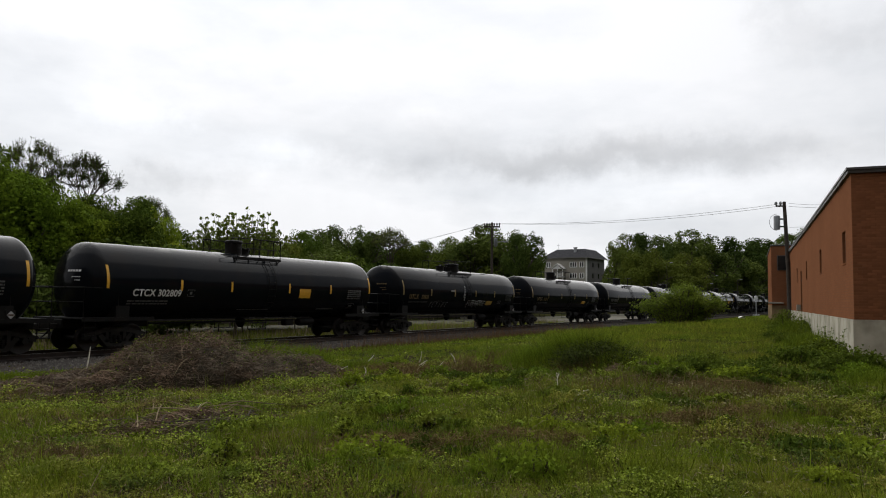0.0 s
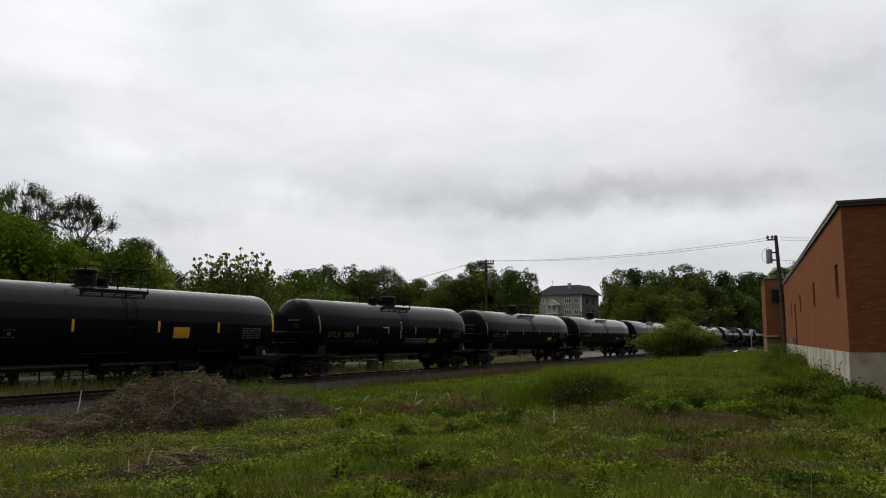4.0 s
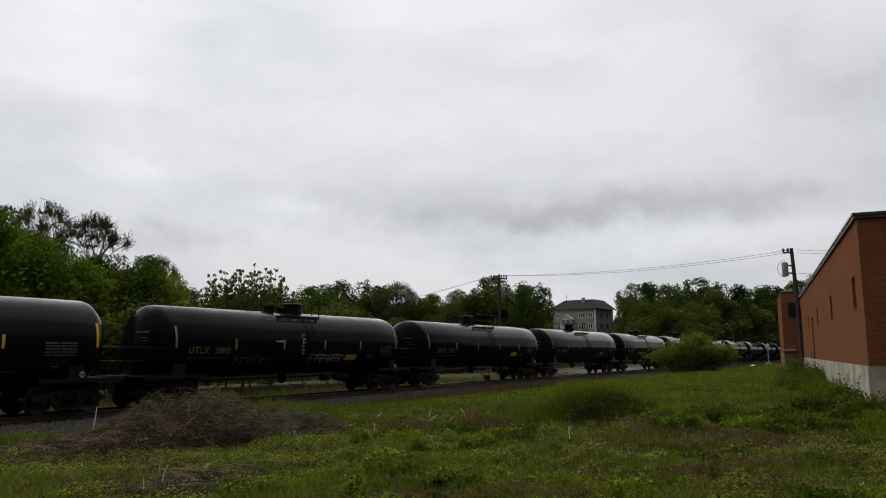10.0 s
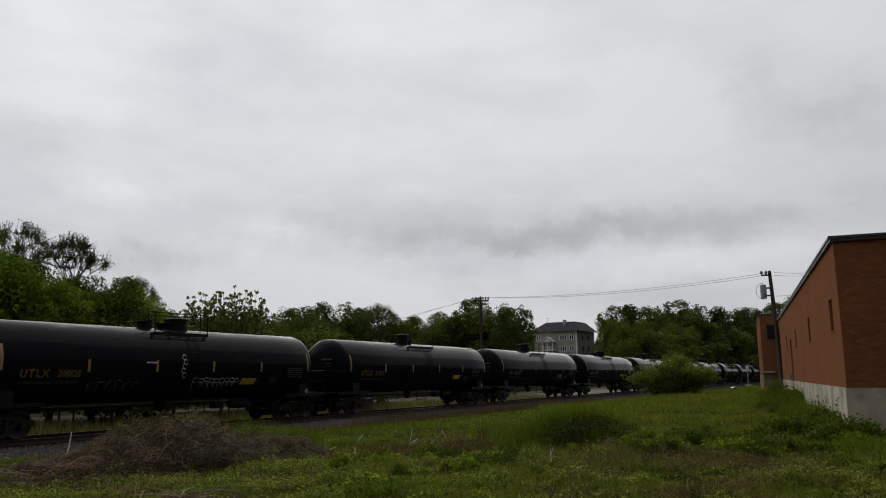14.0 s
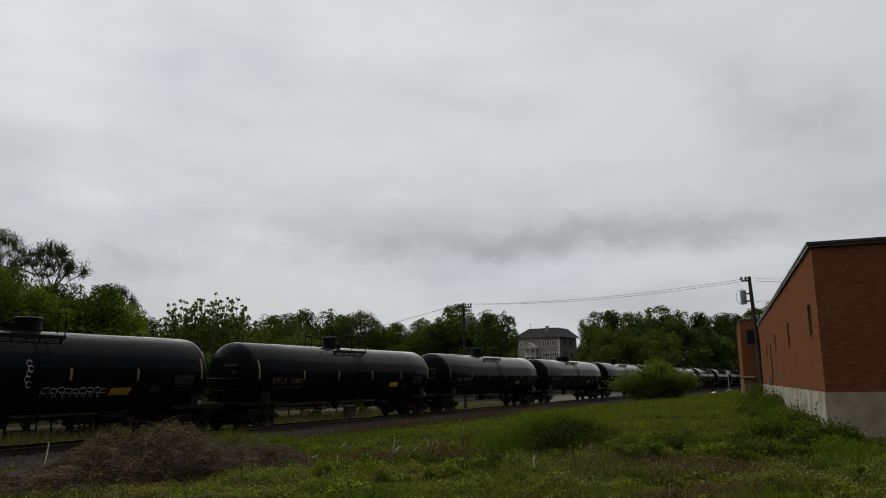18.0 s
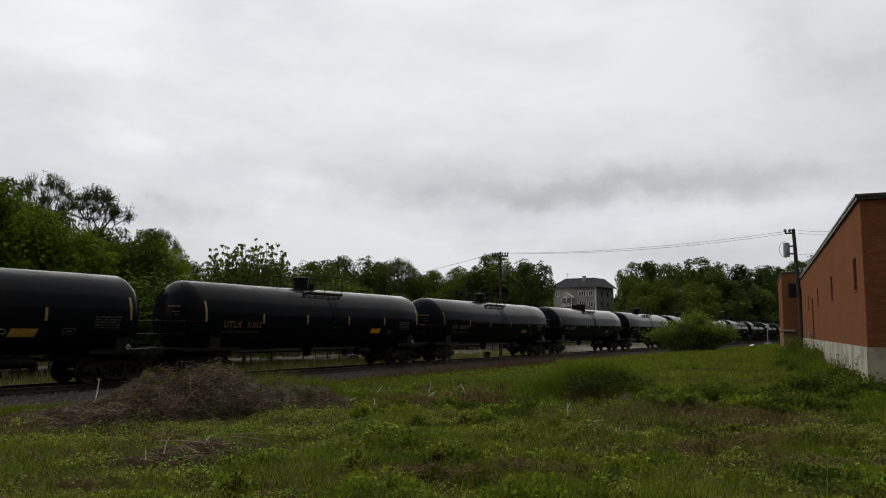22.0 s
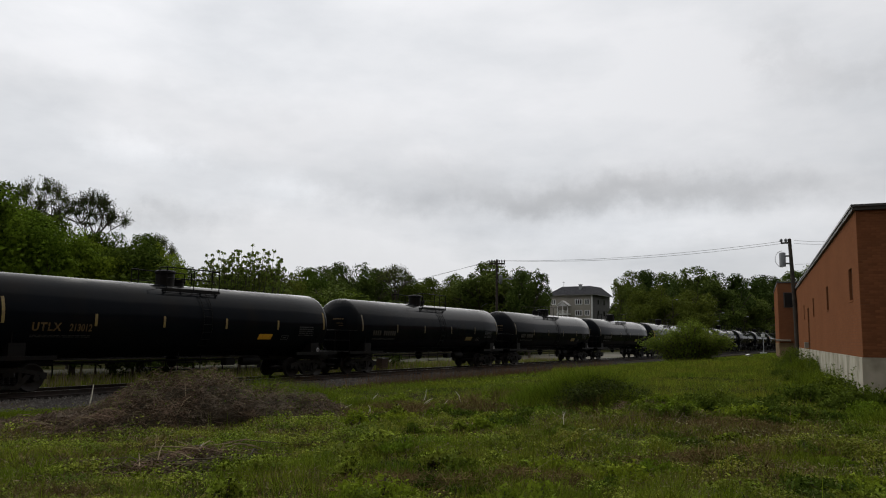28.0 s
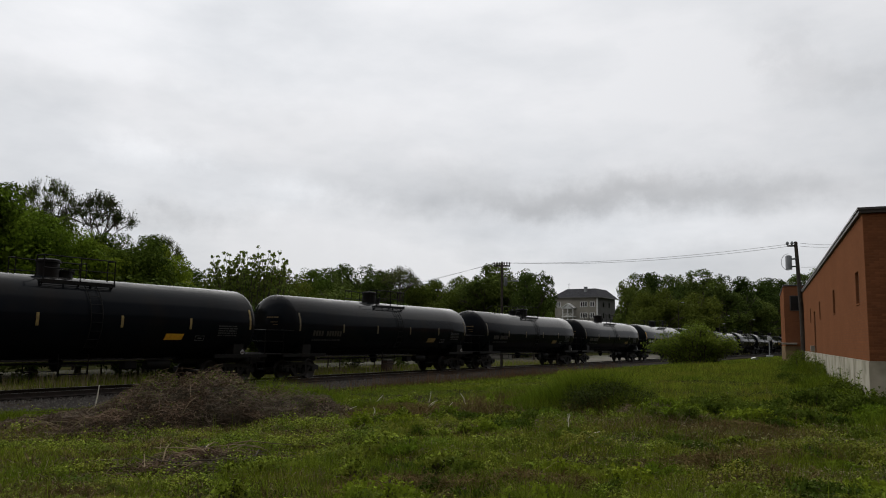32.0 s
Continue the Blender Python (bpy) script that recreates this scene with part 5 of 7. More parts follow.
def sheds():
    r = 95
    p = at_bearing(3.0, r)
    t = thing("shed", "low shed with a pale metal roof", "shed", pose(p.x, p.y, -0.7, 0, 0, 0))
    top = EYE + 0.7 + r * math.tan(radians(2.66))
    part("walls", Buf().prism([(-2.6, 0), (2.6, 0), (2.6, top - 1.7), (0, top - 0.15), (-2.6, top - 1.7)], 0.1, 5.0), STUCCO, t)
    roof = Buf()
    for q in (-1, 1):
        roof.prism([(0, top - 0.12), (0, top), (q * 3.0, top - 1.85), (q * 3.0, top - 1.97)], -0.25, 5.3)
    part("roof", roof, PALE, t, "pale pitched metal roof")
    part("roof_vent", Buf().lathe([(top - 0.3, 0.12), (top + 0.25, 0.12), (top + 0.3, 0.2), (top + 0.42, 0.02)], "z", 10, (0.9, 1.5, 0)), PALE, t)
    p = at_bearing(2.72, 60)
    t = thing("trackside_box", "small brown box with a tan lid beside the track", "box", pose(p.x, p.y, gz(p), 0, 0, 20))
    part("body", Buf().box(-0.23, -0.22, -0.05, 0.23, 0.22, 0.6, 0.015), POLE, t)
    part("lid", Buf().box(-0.26, -0.25, 0.602, 0.26, 0.25, 0.66, 0.012), TAN_BASE, t)
    r = 240
    p = at_bearing(22.0, r)
    t = thing("depot_canopy", "long low depot canopy with a dark roof", "canopy", pose(p.x, p.y, -0.7, 0, 0, -22))
    part("roof", Buf().box(-9, 0, 6.0, 16, 8, 7.1, 0.1), FASCIA, t)
    for x in range(-8, 16, 6):
        part("post", Buf().box(x, 0.5, 0, x + 0.3, 0.8, 6.0), FASCIA, t)
    p = NRM * (TRACK_D + 4.6) + U * 41.5
    t = thing("relay_box", "small brown trackside relay cabinet", "cabinet", pose(p.x, p.y, -0.7, 0, 0, 90 - PSI))
    part("body", Buf().box(-0.35, -0.25, 0, 0.35, 0.25, 0.85, 0.02), DOORP, t)
    part("cap", Buf().box(-0.4, -0.3, 0.854, 0.4, 0.3, 0.9, 0.01), FASCIA, t)


sheds()


def street_lamp(az, r, el):
    """Slim grey lamp post with a pale head, beyond the railway."""
    p = at_bearing(az, r)
    h = EYE + 0.7 + r * math.tan(radians(el))
    t = thing("street_lamp", "slim grey street lamp with a pale head", "street lamp", pose(p.x, p.y, -0.7, 0, 0, -az), group="street lamps")
    part("post", Buf().tube([(0, 0, 0), (0, 0, h * 0.6), (0, 0, h - 0.1)], [0.05, 0.04, 0.03], 8), POLE, t)
    part("arm", Buf().tube([(0, 0, h - 0.15), (0.25, 0, h), (0.55, 0, h)], 0.03, 6), POLE, t)
    part("lamp_head", Buf().box(0.45, -0.12, h - 0.06, 0.85, 0.12, h + 0.06, 0.04), PALE, t, "pale lamp head")


for az_, r_, el_ in ((16.8, 118, 2.95), (20.0, 140, 2.0), (21.65, 150, 1.72), (19.6, 120, 1.42)):
    street_lamp(az_, r_, el_)


def far_odds():
    p = at_bearing(22.85, 118)
    z0 = gz(p)
    t = thing("signal_post", "pale upright post beside the far track", "post", pose(p.x, p.y, z0, 0, 0, 0))
    part("post", Buf().lathe([(0, 0.13), (0.1, 0.13), (0.12, 0.07), (3.1, 0.06), (3.15, 0.02)], "z", 10), PALE, t)
    part("head", Buf().box(-0.22, -0.1, 2.5, 0.22, 0.1, 3.0, 0.03), WHITE, t)
    part("foot", Buf().box(-0.4, -0.3, 0, 0.4, 0.3, 0.35, 0.03), PALE, t)
    for az, r, w in ((21.9, 78, 0.38),):
        p = at_bearing(az, r)
        z0 = gz(p) + 0.16
        b = Buf().add([(-w, -0.2, 0.02), (0, -0.28, 0.1), (w, -0.15, 0.0), (w * 0.8, 0.2, 0.05), (0, 0.26, 0.16), (-w * 0.9, 0.2, 0.03), (0, 0, -0.2)], [(0, 1, 4, 5), (1, 2, 3, 4), (0, 6, 1), (1, 6, 2), (2, 6, 3), (3, 6, 4), (4, 6, 5), (5, 6, 0)])
        tagged(part("litter", b, WHITE, m=pose(p.x, p.y, z0)), "crumpled white litter lying in the grass", "litter")


far_odds()


def back_wall():
    """Unseen plain walls behind and beside the eye, added to block sky light."""
    tagged(part("wall_south", Buf().box(-30, -9.3, -0.5, 14, -9, 8.5), BRICK), "unseen plain brick wall added to shade the lot and the end wall", "wall", kind="structure")
    tagged(part("wall_east", Buf().box(14, -9.3, -0.5, 14.3, 17.0, 13.0), BRICK), "unseen plain brick wall added to shade the lot and the end wall", "wall", kind="structure")


back_wall()


def strip(name, y0, y1, z, mat, label, cat, x0=-70, x1=420):
    b = Buf()
    n = 40
    vs = []
    for i in range(n + 1):
        x = x0 + (x1 - x0) * i / n
        vs += [(x, y0, z), (x, y1, z)]
    b.add(vs, [(2 * i, 2 * i + 1, 2 * i + 3, 2 * i + 2) for i in range(n)])
    ob = part(name, b, mat, m=TRACK)
    tagged(ob, label, cat, kind="structure")


def guard_rail():
    """Low post-and-rail barrier along the far edge of the road."""
    t = thing("guard_rail", "low dark post-and-rail barrier beside the road", "barrier", TRACK)
    post = Buf().box(-0.07, -0.07, 0, 0.07, 0.07, 0.62, 0.01).mesh("post")
    for i in range(38):
        part("post", post, POLE, t, m=pose(-8 + 2.8 * i, 19.7, -0.7))
    for z in (-0.2, -0.42):
        part("rail", Buf().box(-8.2, 19.58, z, 95.8, 19.626, z + 0.12, 0.01), POLE, t)


guard_rail()
strip("verge", 3.6, 13.0, -0.66, VERGE, "dry mown grass verge beyond the track", "grass")
strip("gravel_apron", 4.3, 12.9, -0.652, GRAVEL, "pale gravel apron between track and road", "gravel", 63, 135)
strip("road", 13.0, 19.0, -0.655, ROAD, "pale worn asphalt road beyond the track", "road")


# ---------------------------------------------------------------- trees
def limb(b, rng, p, d, length, r, depth, tips):
    q = p + d * length * 0.5 + Vector((rng.uniform(-1, 1), rng.uniform(-1, 1), rng.uniform(-0.3, 0.6))) * length * 0.08
    e = p + d * length
    b.tube([p, q, e], [r, r * 0.8, r * 0.55], 6 if depth > 1 else 4, caps=False)
    if depth == 0:
        tips.append(e)
        return
    for i in range(rng.choice((2, 3, 3))):
        nd = (d + Vector((rng.uniform(-1, 1), rng.uniform(-1, 1), rng.uniform(-0.35, 0.75))) * 0.75).normalized()
        limb(b, rng, e, nd, length * rng.uniform(0.6, 0.8), r * 0.55, depth - 1, tips)
    tips.append(q)


def tree_meshes(seed, h, spread, leaf, count, mat, low=0.25, clump=0.9, k=74, girth=0.026, skirt=False):
    """A trunk with limbs, and a crown of loose leaves gathered in clumps round the limb tips and an uneven shell."""
    rng = random.Random(seed)
    nr = np.random.default_rng(seed)
    b = Buf()
    tips = []
    th = h * 0.32
    b.tube([(0, 0, -0.3), (0.05, 0.02, th * 0.5), (0, 0.05, th)], [h * girth, h * girth * 0.8, h * girth * 0.62], 8)
    for i in range(5):
        a = i * 2 * math.pi / 5 + rng.uniform(-0.4, 0.4)
        d = Vector((math.cos(a) * 0.75, math.sin(a) * 0.75, rng.uniform(0.6, 1.2))).normalized()
        limb(b, rng, Vector((0, 0.03, th * rng.uniform(0.7, 1.0))), d, h * 0.24, h * 0.011, 2, tips)
    limb(b, rng, Vector((0, 0.05, th)), Vector((0.05, 0, 1)), h * 0.27, h * 0.013, 2, tips)
    trunk = b.mesh("trunk", True)
    big = np.ones(count)
    # lobes on an uneven dome, smaller lumps on each lobe, leaves round each lump
    hz = h * (1 - low) / 2
    u = nr.normal(size=(k, 3))
    u[:, 2] = np.abs(u[:, 2]) * np.where(nr.uniform(size=k) < (0.36 if low > 0 else 0.5), -0.9, 1.0)
    u /= np.linalg.norm(u, axis=1)[:, None]
    reach = nr.uniform(0.56, 0.76, k)
    reach[:k // 4] *= 0.5
    lobe = u * reach[:, None] * np.array([spread, spread, hz])
    under = (u[:, 2] < 0) & skirt  # a skirt keeps its width down to the lowest boughs
    lobe[under, :2] *= (0.85 / np.maximum(np.linalg.norm(u[under, :2], axis=1), 0.3))[:, None]
    lobe[~under, :2] *= 1.12
    lobe[:, :2] *= (0.9 + 0.16 * np.sin(3 * np.arctan2(u[:, 1], u[:, 0]) + seed))[:, None]
    rl = spread * nr.uniform(0.22, 0.40, k) * clump
    per = 13 if skirt else 22
    own = np.repeat(np.arange(k), per)
    d = nr.normal(size=(k * per, 3)) + 0.6 * u[own] + np.array([0, 0, 0.3])
    d /= np.linalg.norm(d, axis=1)[:, None]
    cl = lobe[own] + d * (rl[own] * nr.uniform(0.5, 0.78, k * per))[:, None] * np.array([1, 1, 0.85])
    rad = rl[own] * (nr.uniform(0.3, 0.56, k * per) if skirt else nr.uniform(0.26, 0.42, k * per))
    who = nr.choice(k * per, count, p=rad ** 2 / np.sum(rad ** 2))
    v = nr.normal(size=(count, 3)) + 0.45 * d[who] + np.array([0, 0, 0.3])
    v /= np.linalg.norm(v, axis=1)[:, None]
    c = cl[who] + v * (rad[who] * nr.uniform(0.75, 1.06, count))[:, None]
    fill = nr.uniform(size=count) < 0.2  # leaves within the crown
    c[fill] = lobe[own[who[fill]]] * nr.uniform(0.35, 1.0, (fill.sum(), 1)) + nr.normal(size=(fill.sum(), 3)) * 0.05 * spread
    big[fill] = 2.3
    c[:, 2] += h * (1 + low) / 2
    top = np.quantile(c[:, 2], 0.996)
    c[:, 2] *= 0.965 * h / top
    n = 1.25 * v + 0.3 * d[who] + 0.75 * nr.normal(size=(count, 3)) + np.array([0, 0, 0.3])
    c[:, 2] = np.maximum(c[:, 2], 0.1 + h * low * 0.4)
    a = nr.normal(size=(count, 3))
    a /= np.linalg.norm(a, axis=1)[:, None]
    bb = np.cross(n, a)
    bb /= np.linalg.norm(bb, axis=1)[:, None]
    a = np.cross(bb, n)
    a /= np.linalg.norm(a, axis=1)[:, None]
    s = (nr.uniform(0.55, 1.3, count) * big)[:, None] * leaf
    crown = leaf_mesh("crown", c, a * s * 0.55, bb * s * 0.75, mat)
    return trunk, crown


def fan_tree_meshes(seed, h, spread, crown_h, mat, ends=420):
    """A half-bare tree: limbs that fork again and again up to an even dome, with small loose leaves near their ends."""
    rng = random.Random(seed)
    nr = np.random.default_rng(seed)
    b = Buf()
    fork = Vector((0, 0, h - crown_h))
    b.tube([(0, 0, -0.3), (0.1, 0, fork.z * 0.5), tuple(fork)], [h * 0.017, h * 0.014, h * 0.010], 8)
    cs = []
    for i in range(13):
        a = i * 2.4 + rng.uniform(-0.3, 0.3)
        rho = math.sqrt((i + 0.5) / 13)
        up = math.sqrt(max(1 - (rho * 0.92) ** 2, 0))
        e1 = fork + Vector((math.cos(a) * rho * spread * 0.5, math.sin(a) * rho * spread * 0.5, crown_h * 0.5 * (0.35 + 0.65 * up)))
        b.tube([fork - Vector((0, 0, rng.uniform(0, 0.25) * h)), fork.lerp(e1, 0.5) + Vector((rng.uniform(-0.15, 0.15), rng.uniform(-0.15, 0.15), 0.2)), e1], [h * 0.0042, h * 0.0034, h * 0.0024], 5, caps=False)
        for j in range(5):
            a2, r2 = a + rng.uniform(-0.55, 0.55), min(max(rho + rng.uniform(-0.28, 0.3), 0.05), 0.85)
            u2 = math.sqrt(max(1 - (r2 * 0.96) ** 2, 0))
            e2 = fork + Vector((math.cos(a2) * r2 * spread * 0.8, math.sin(a2) * r2 * spread * 0.8, crown_h * 0.8 * (0.12 + 0.88 * u2)))
            b.tube([e1, e1.lerp(e2, 0.5) + Vector((rng.uniform(-0.1, 0.1), rng.uniform(-0.1, 0.1), 0.08)), e2], [h * 0.0022, h * 0.0017, h * 0.0012], 4, caps=False)
            for q in range(ends // 65):
                a3, r3 = a2 + rng.uniform(-0.3, 0.3), min(max(r2 + rng.uniform(-0.2, 0.2), 0.03), 0.88)
                u3 = math.sqrt(max(1 - (r3 * 0.98) ** 2, 0))
                k = rng.uniform(0.45, 1.0) ** 0.4
                e3 = fork + Vector((math.cos(a3) * r3 * spread * k, math.sin(a3) * r3 * spread * k, crown_h * k * (0.04 + 0.96 * u3)))
                b.tube([e2, e2.lerp(e3, 0.6) + Vector((0, 0, 0.05)), e3], [h * 0.0011, h * 0.0009, h * 0.0006], 3, caps=False)
                for w in range(4):
                    cs.append(tuple(e2.lerp(e3, rng.uniform(-0.2, 1.03)) + Vector((rng.gauss(0, 0.07), rng.gauss(0, 0.07), rng.gauss(0, 0.07)))))
    c = np.repeat(np.array(cs), 2, axis=0)
    m = len(c)
    c = c + nr.normal(size=(m, 3)) * 0.06
    a = nr.normal(size=(m, 3))
    a /= np.linalg.norm(a, axis=1)[:, None]
    bb = np.cross(a, nr.normal(size=(m, 3)))
    bb /= np.linalg.norm(bb, axis=1)[:, None]
    s = nr.uniform(0.6, 1.3, m)[:, None] * 0.075
    return b.mesh("trunk", True), leaf_mesh("crown", c, a * s * 0.6, bb * s * 0.8, mat)


KINDS = {
    "bright": [tree_meshes(11, 9, 4.2, 0.117, 48000, LEAF_A, 0.04, clump=0.95, k=38, skirt=True), tree_meshes(12, 9, 4.6, 0.117, 48000, LEAF_A, 0.03, clump=0.95, k=40, skirt=True), tree_meshes(13, 9, 3.9, 0.117, 48000, LEAF_B, 0.04, clump=0.95, k=36, skirt=True)],
    "dark": [tree_meshes(21, 12, 5.0, 0.187, 14000, LEAF_C, 0.05, k=26, clump=1.05), tree_meshes(22, 12, 4.6, 0.187, 14000, LEAF_C, 0.05, k=28, clump=1.05)],
    "olive": [tree_meshes(31, 10, 4.6, 0.163, 14500, LEAF_D, 0.03, k=26, clump=1.05), tree_meshes(32, 10, 5.0, 0.163, 14500, LEAF_B, 0.03, k=28, clump=1.05)],
    "airy": [fan_tree_meshes(41, 14, 3.7, 5.2, LEAF_C, 850), fan_tree_meshes(42, 14, 3.9, 5.4, LEAF_C, 720)],
    "shrub": [tree_meshes(51, 4, 2.6, 0.115, 7500, LEAF_B, 0.0, k=24, girth=0.009, skirt=True), tree_meshes(52, 4, 2.9, 0.115, 7500, LEAF_C, 0.0, k=24, girth=0.009, skirt=True)],
    "thicket": [tree_meshes(53, 4, 2.7, 0.2, 3200, LEAF_B, 0.0, k=20, girth=0.009, skirt=True), tree_meshes(54, 4, 2.9, 0.2, 3200, LEAF_C, 0.0, k=20, girth=0.009, skirt=True)],
}
BELT = [tree_meshes(55, 4, 2.7, 0.3, 1300, LEAF_B, 0.0, k=14, girth=0.009, skirt=True), tree_meshes(56, 4, 2.9, 0.3, 1300, LEAF_C, 0.0, k=14, girth=0.009, skirt=True)]
TREE_H = {"bright": 9, "dark": 12, "olive": 10, "airy": 14, "shrub": 4, "thicket": 4}
WORDS = {
    "bright": ("leafy tree with fresh bright green spring foliage", "tree"), "dark": ("tall dark green tree in the far tree line", "tree"),
    "olive": ("rounded olive-green tree beyond the railway", "tree"), "airy": ("half-bare tree with thin branches and sparse leaves", "tree"),
    "shrub": ("dense green shrub beside the railway", "shrub"), "thicket": ("dark green thicket under the far trees", "shrub"),
}


def plant(kind, az, r, top_el, which, wide=1.0, base=None):
    p = at_bearing(az, r)
    z0 = gz(p) if base is None else base
    h = EYE + r * math.tan(radians(top_el)) - z0
    trunk, crown = KINDS[kind][which % len(KINDS[kind])]
    k = h / TREE_H[kind] / 0.96
    t = thing("shrub" if kind in ("shrub", "thicket") else "tree", *WORDS[kind], pose(p.x, p.y, z0, 0, 0, (az * 77 + r * 13) % 360), group={"shrub": "shrubs", "thicket": "far thickets"}.get(kind, kind + " trees"))
    t.scale = (k * wide, k * wide, k)
    part("trunk", trunk, BARK, t)
    part("crown", crown, LEAF_B, t)


def plant_row(rows):
    """Each tree: kind, bearing, distance, elevation of its top, which shape, how wide."""
    for kind, az, r, el, which, wide in rows:
        plant(kind, az, r, el, which, wide)


def plants():
    # along the track
    plant_row((
        ("bright", -38, 43, 10.6, 0, 1.0), ("bright", -34.5, 45, 9.7, 1, 1.0), ("bright", -31.6, 46, 9.3, 2, 0.85), ("bright", -29.2, 44, 8.0, 0, 0.9),
        ("bright", -26.6, 46, 6.7, 1, 0.9), ("bright", -24.0, 46, 6.9, 2, 0.95), ("bright", -22.4, 49, 6.3, 0, 0.8), ("bright", -20.6, 53, 5.3, 1, 0.8),
        ("bright", -42, 46, 11.0, 2, 1.0), ("bright", -46, 48, 11.0, 1, 1.0), ("airy", -25.9, 62, 9.6, 0, 1.0), ("airy", -29.2, 64, 10.2, 1, 0.85),
        ("airy", -21.7, 60, 6.9, 0, 0.8),
    ))
    # behind the middle of the train
    plant_row((
        ("airy", -4.1, 88, 5.4, 1, 0.95), ("dark", -18.2, 74, 4.7, 0, 0.98), ("dark", -16.2, 76, 4.5, 1, 0.98), ("dark", -14.6, 80, 4.6, 0, 0.98),
        ("olive", -13.2, 70, 4.8, 0, 0.98), ("olive", -11.4, 80, 5.0, 1, 1.10), ("dark", -9.6, 84, 5.05, 1, 0.98), ("dark", -7.1, 90, 5.45, 0, 0.98),
        ("dark", -8.5, 100, 4.9, 1, 0.98), ("dark", -5.4, 98, 4.9, 0, 0.98), ("dark", -3.2, 100, 4.7, 1, 0.98),
    ))
    # round the pole with the crossarm
    plant_row((
        ("olive", -1.6, 92, 4.35, 0, 1.10), ("dark", -0.3, 104, 4.45, 0, 0.98), ("dark", 0.9, 100, 4.7, 1, 0.85), ("dark", 2.9, 96, 5.65, 1, 1.16),
        ("dark", 4.6, 98, 5.2, 0, 0.98), ("dark", 6.25, 90, 5.1, 0, 0.64), ("dark", 7.6, 190, 3.3, 1, 0.73),
    ))
    # beyond the house
    plant_row((
        ("dark", 13.55, 150, 5.0, 1, 0.66), ("dark", 15.2, 155, 5.0, 0, 0.98), ("dark", 16.9, 170, 4.85, 0, 0.98), ("olive", 15.6, 125, 3.9, 0, 1.10),
        ("olive", 17.9, 132, 3.5, 0, 1.22), ("dark", 12.9, 200, 3.2, 1, 0.5),
    ))
    plant_row((
        ("dark", 18.5, 165, 5.2, 1, 0.98), ("dark", 20.2, 190, 4.75, 0, 1.04), ("dark", 21.8, 215, 4.45, 0, 1.10), ("dark", 23.4, 235, 4.55, 1, 1.16),
        ("dark", 25.0, 250, 4.75, 1, 1.22), ("dark", 26.8, 260, 5.0, 0, 1.34), ("dark", 19.6, 165, 3.6, 0, 1.34), ("dark", 21.8, 200, 3.3, 1, 1.34),
        ("dark", 23.4, 225, 3.5, 0, 1.34),
    ))
    rng = random.Random(5)
    for i in range(25):  # undergrowth under the trees beyond the track
        az = -45 + i * 1.68 + rng.uniform(-0.5, 0.5)
        plant("shrub", az, rng.uniform(40, 44) if az < -18 else 33.5 / math.cos(radians(az - PSI + 90)) + rng.uniform(0, 8), 3.7 + rng.uniform(-0.7, 0.6) if az < -8 else 2.6, i, 1.1)
    for i in range(14):
        az = -4 + i * 1.35
        if 5.8 < az:  # the house stands clear there
            continue
        plant("thicket", az, rng.uniform(95, 120), rng.uniform(2.2, 2.9), i, 1.4)
    for i in range(11):
        plant("thicket", 13.2 + i * 1.2, rng.uniform(170, 185) if i < 5 else rng.uniform(240, 250), rng.uniform(2.0, 2.6), i, 1.6)



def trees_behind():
    """Unseen belt of tall trees closing the lot, added for tank reflections and shade."""
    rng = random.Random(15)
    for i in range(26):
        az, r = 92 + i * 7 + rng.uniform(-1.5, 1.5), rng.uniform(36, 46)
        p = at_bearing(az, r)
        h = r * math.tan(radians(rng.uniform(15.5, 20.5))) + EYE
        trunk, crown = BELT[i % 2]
        t = thing("tree", "tall dense green tree behind the lot, unseen, for reflections and shade", "tree", pose(p.x, p.y, -0.2, 0, 0, az * 31 % 360), group="trees at the back of the lot")
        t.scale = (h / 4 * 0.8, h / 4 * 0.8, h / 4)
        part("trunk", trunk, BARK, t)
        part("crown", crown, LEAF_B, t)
    # unseen woods beyond the brick building, for reflections; lower towards the track's far end
    for i in range(16):
        az = 41 + i * 3.4 + rng.uniform(-0.8, 0.8)
        r = 66 + rng.uniform(-4, 4)
        p = at_bearing(az, r)
        h = 6.5 + 13.5 * sstep((az - 38) / 26) + rng.uniform(-1.2, 1.2)
        trunk, crown = BELT[i % 2]
        t = thing("tree", "tall dense green tree beyond the brick building, unseen, for reflections", "tree", pose(p.x, p.y, -0.2, 0, 0, az * 31 % 360), group="trees beyond the brick building")
        t.scale = (h / 4 * 0.8, h / 4 * 0.8, h / 4)
        part("trunk", trunk, BARK, t)
        part("crown", crown, LEAF_B, t)


plants()
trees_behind()


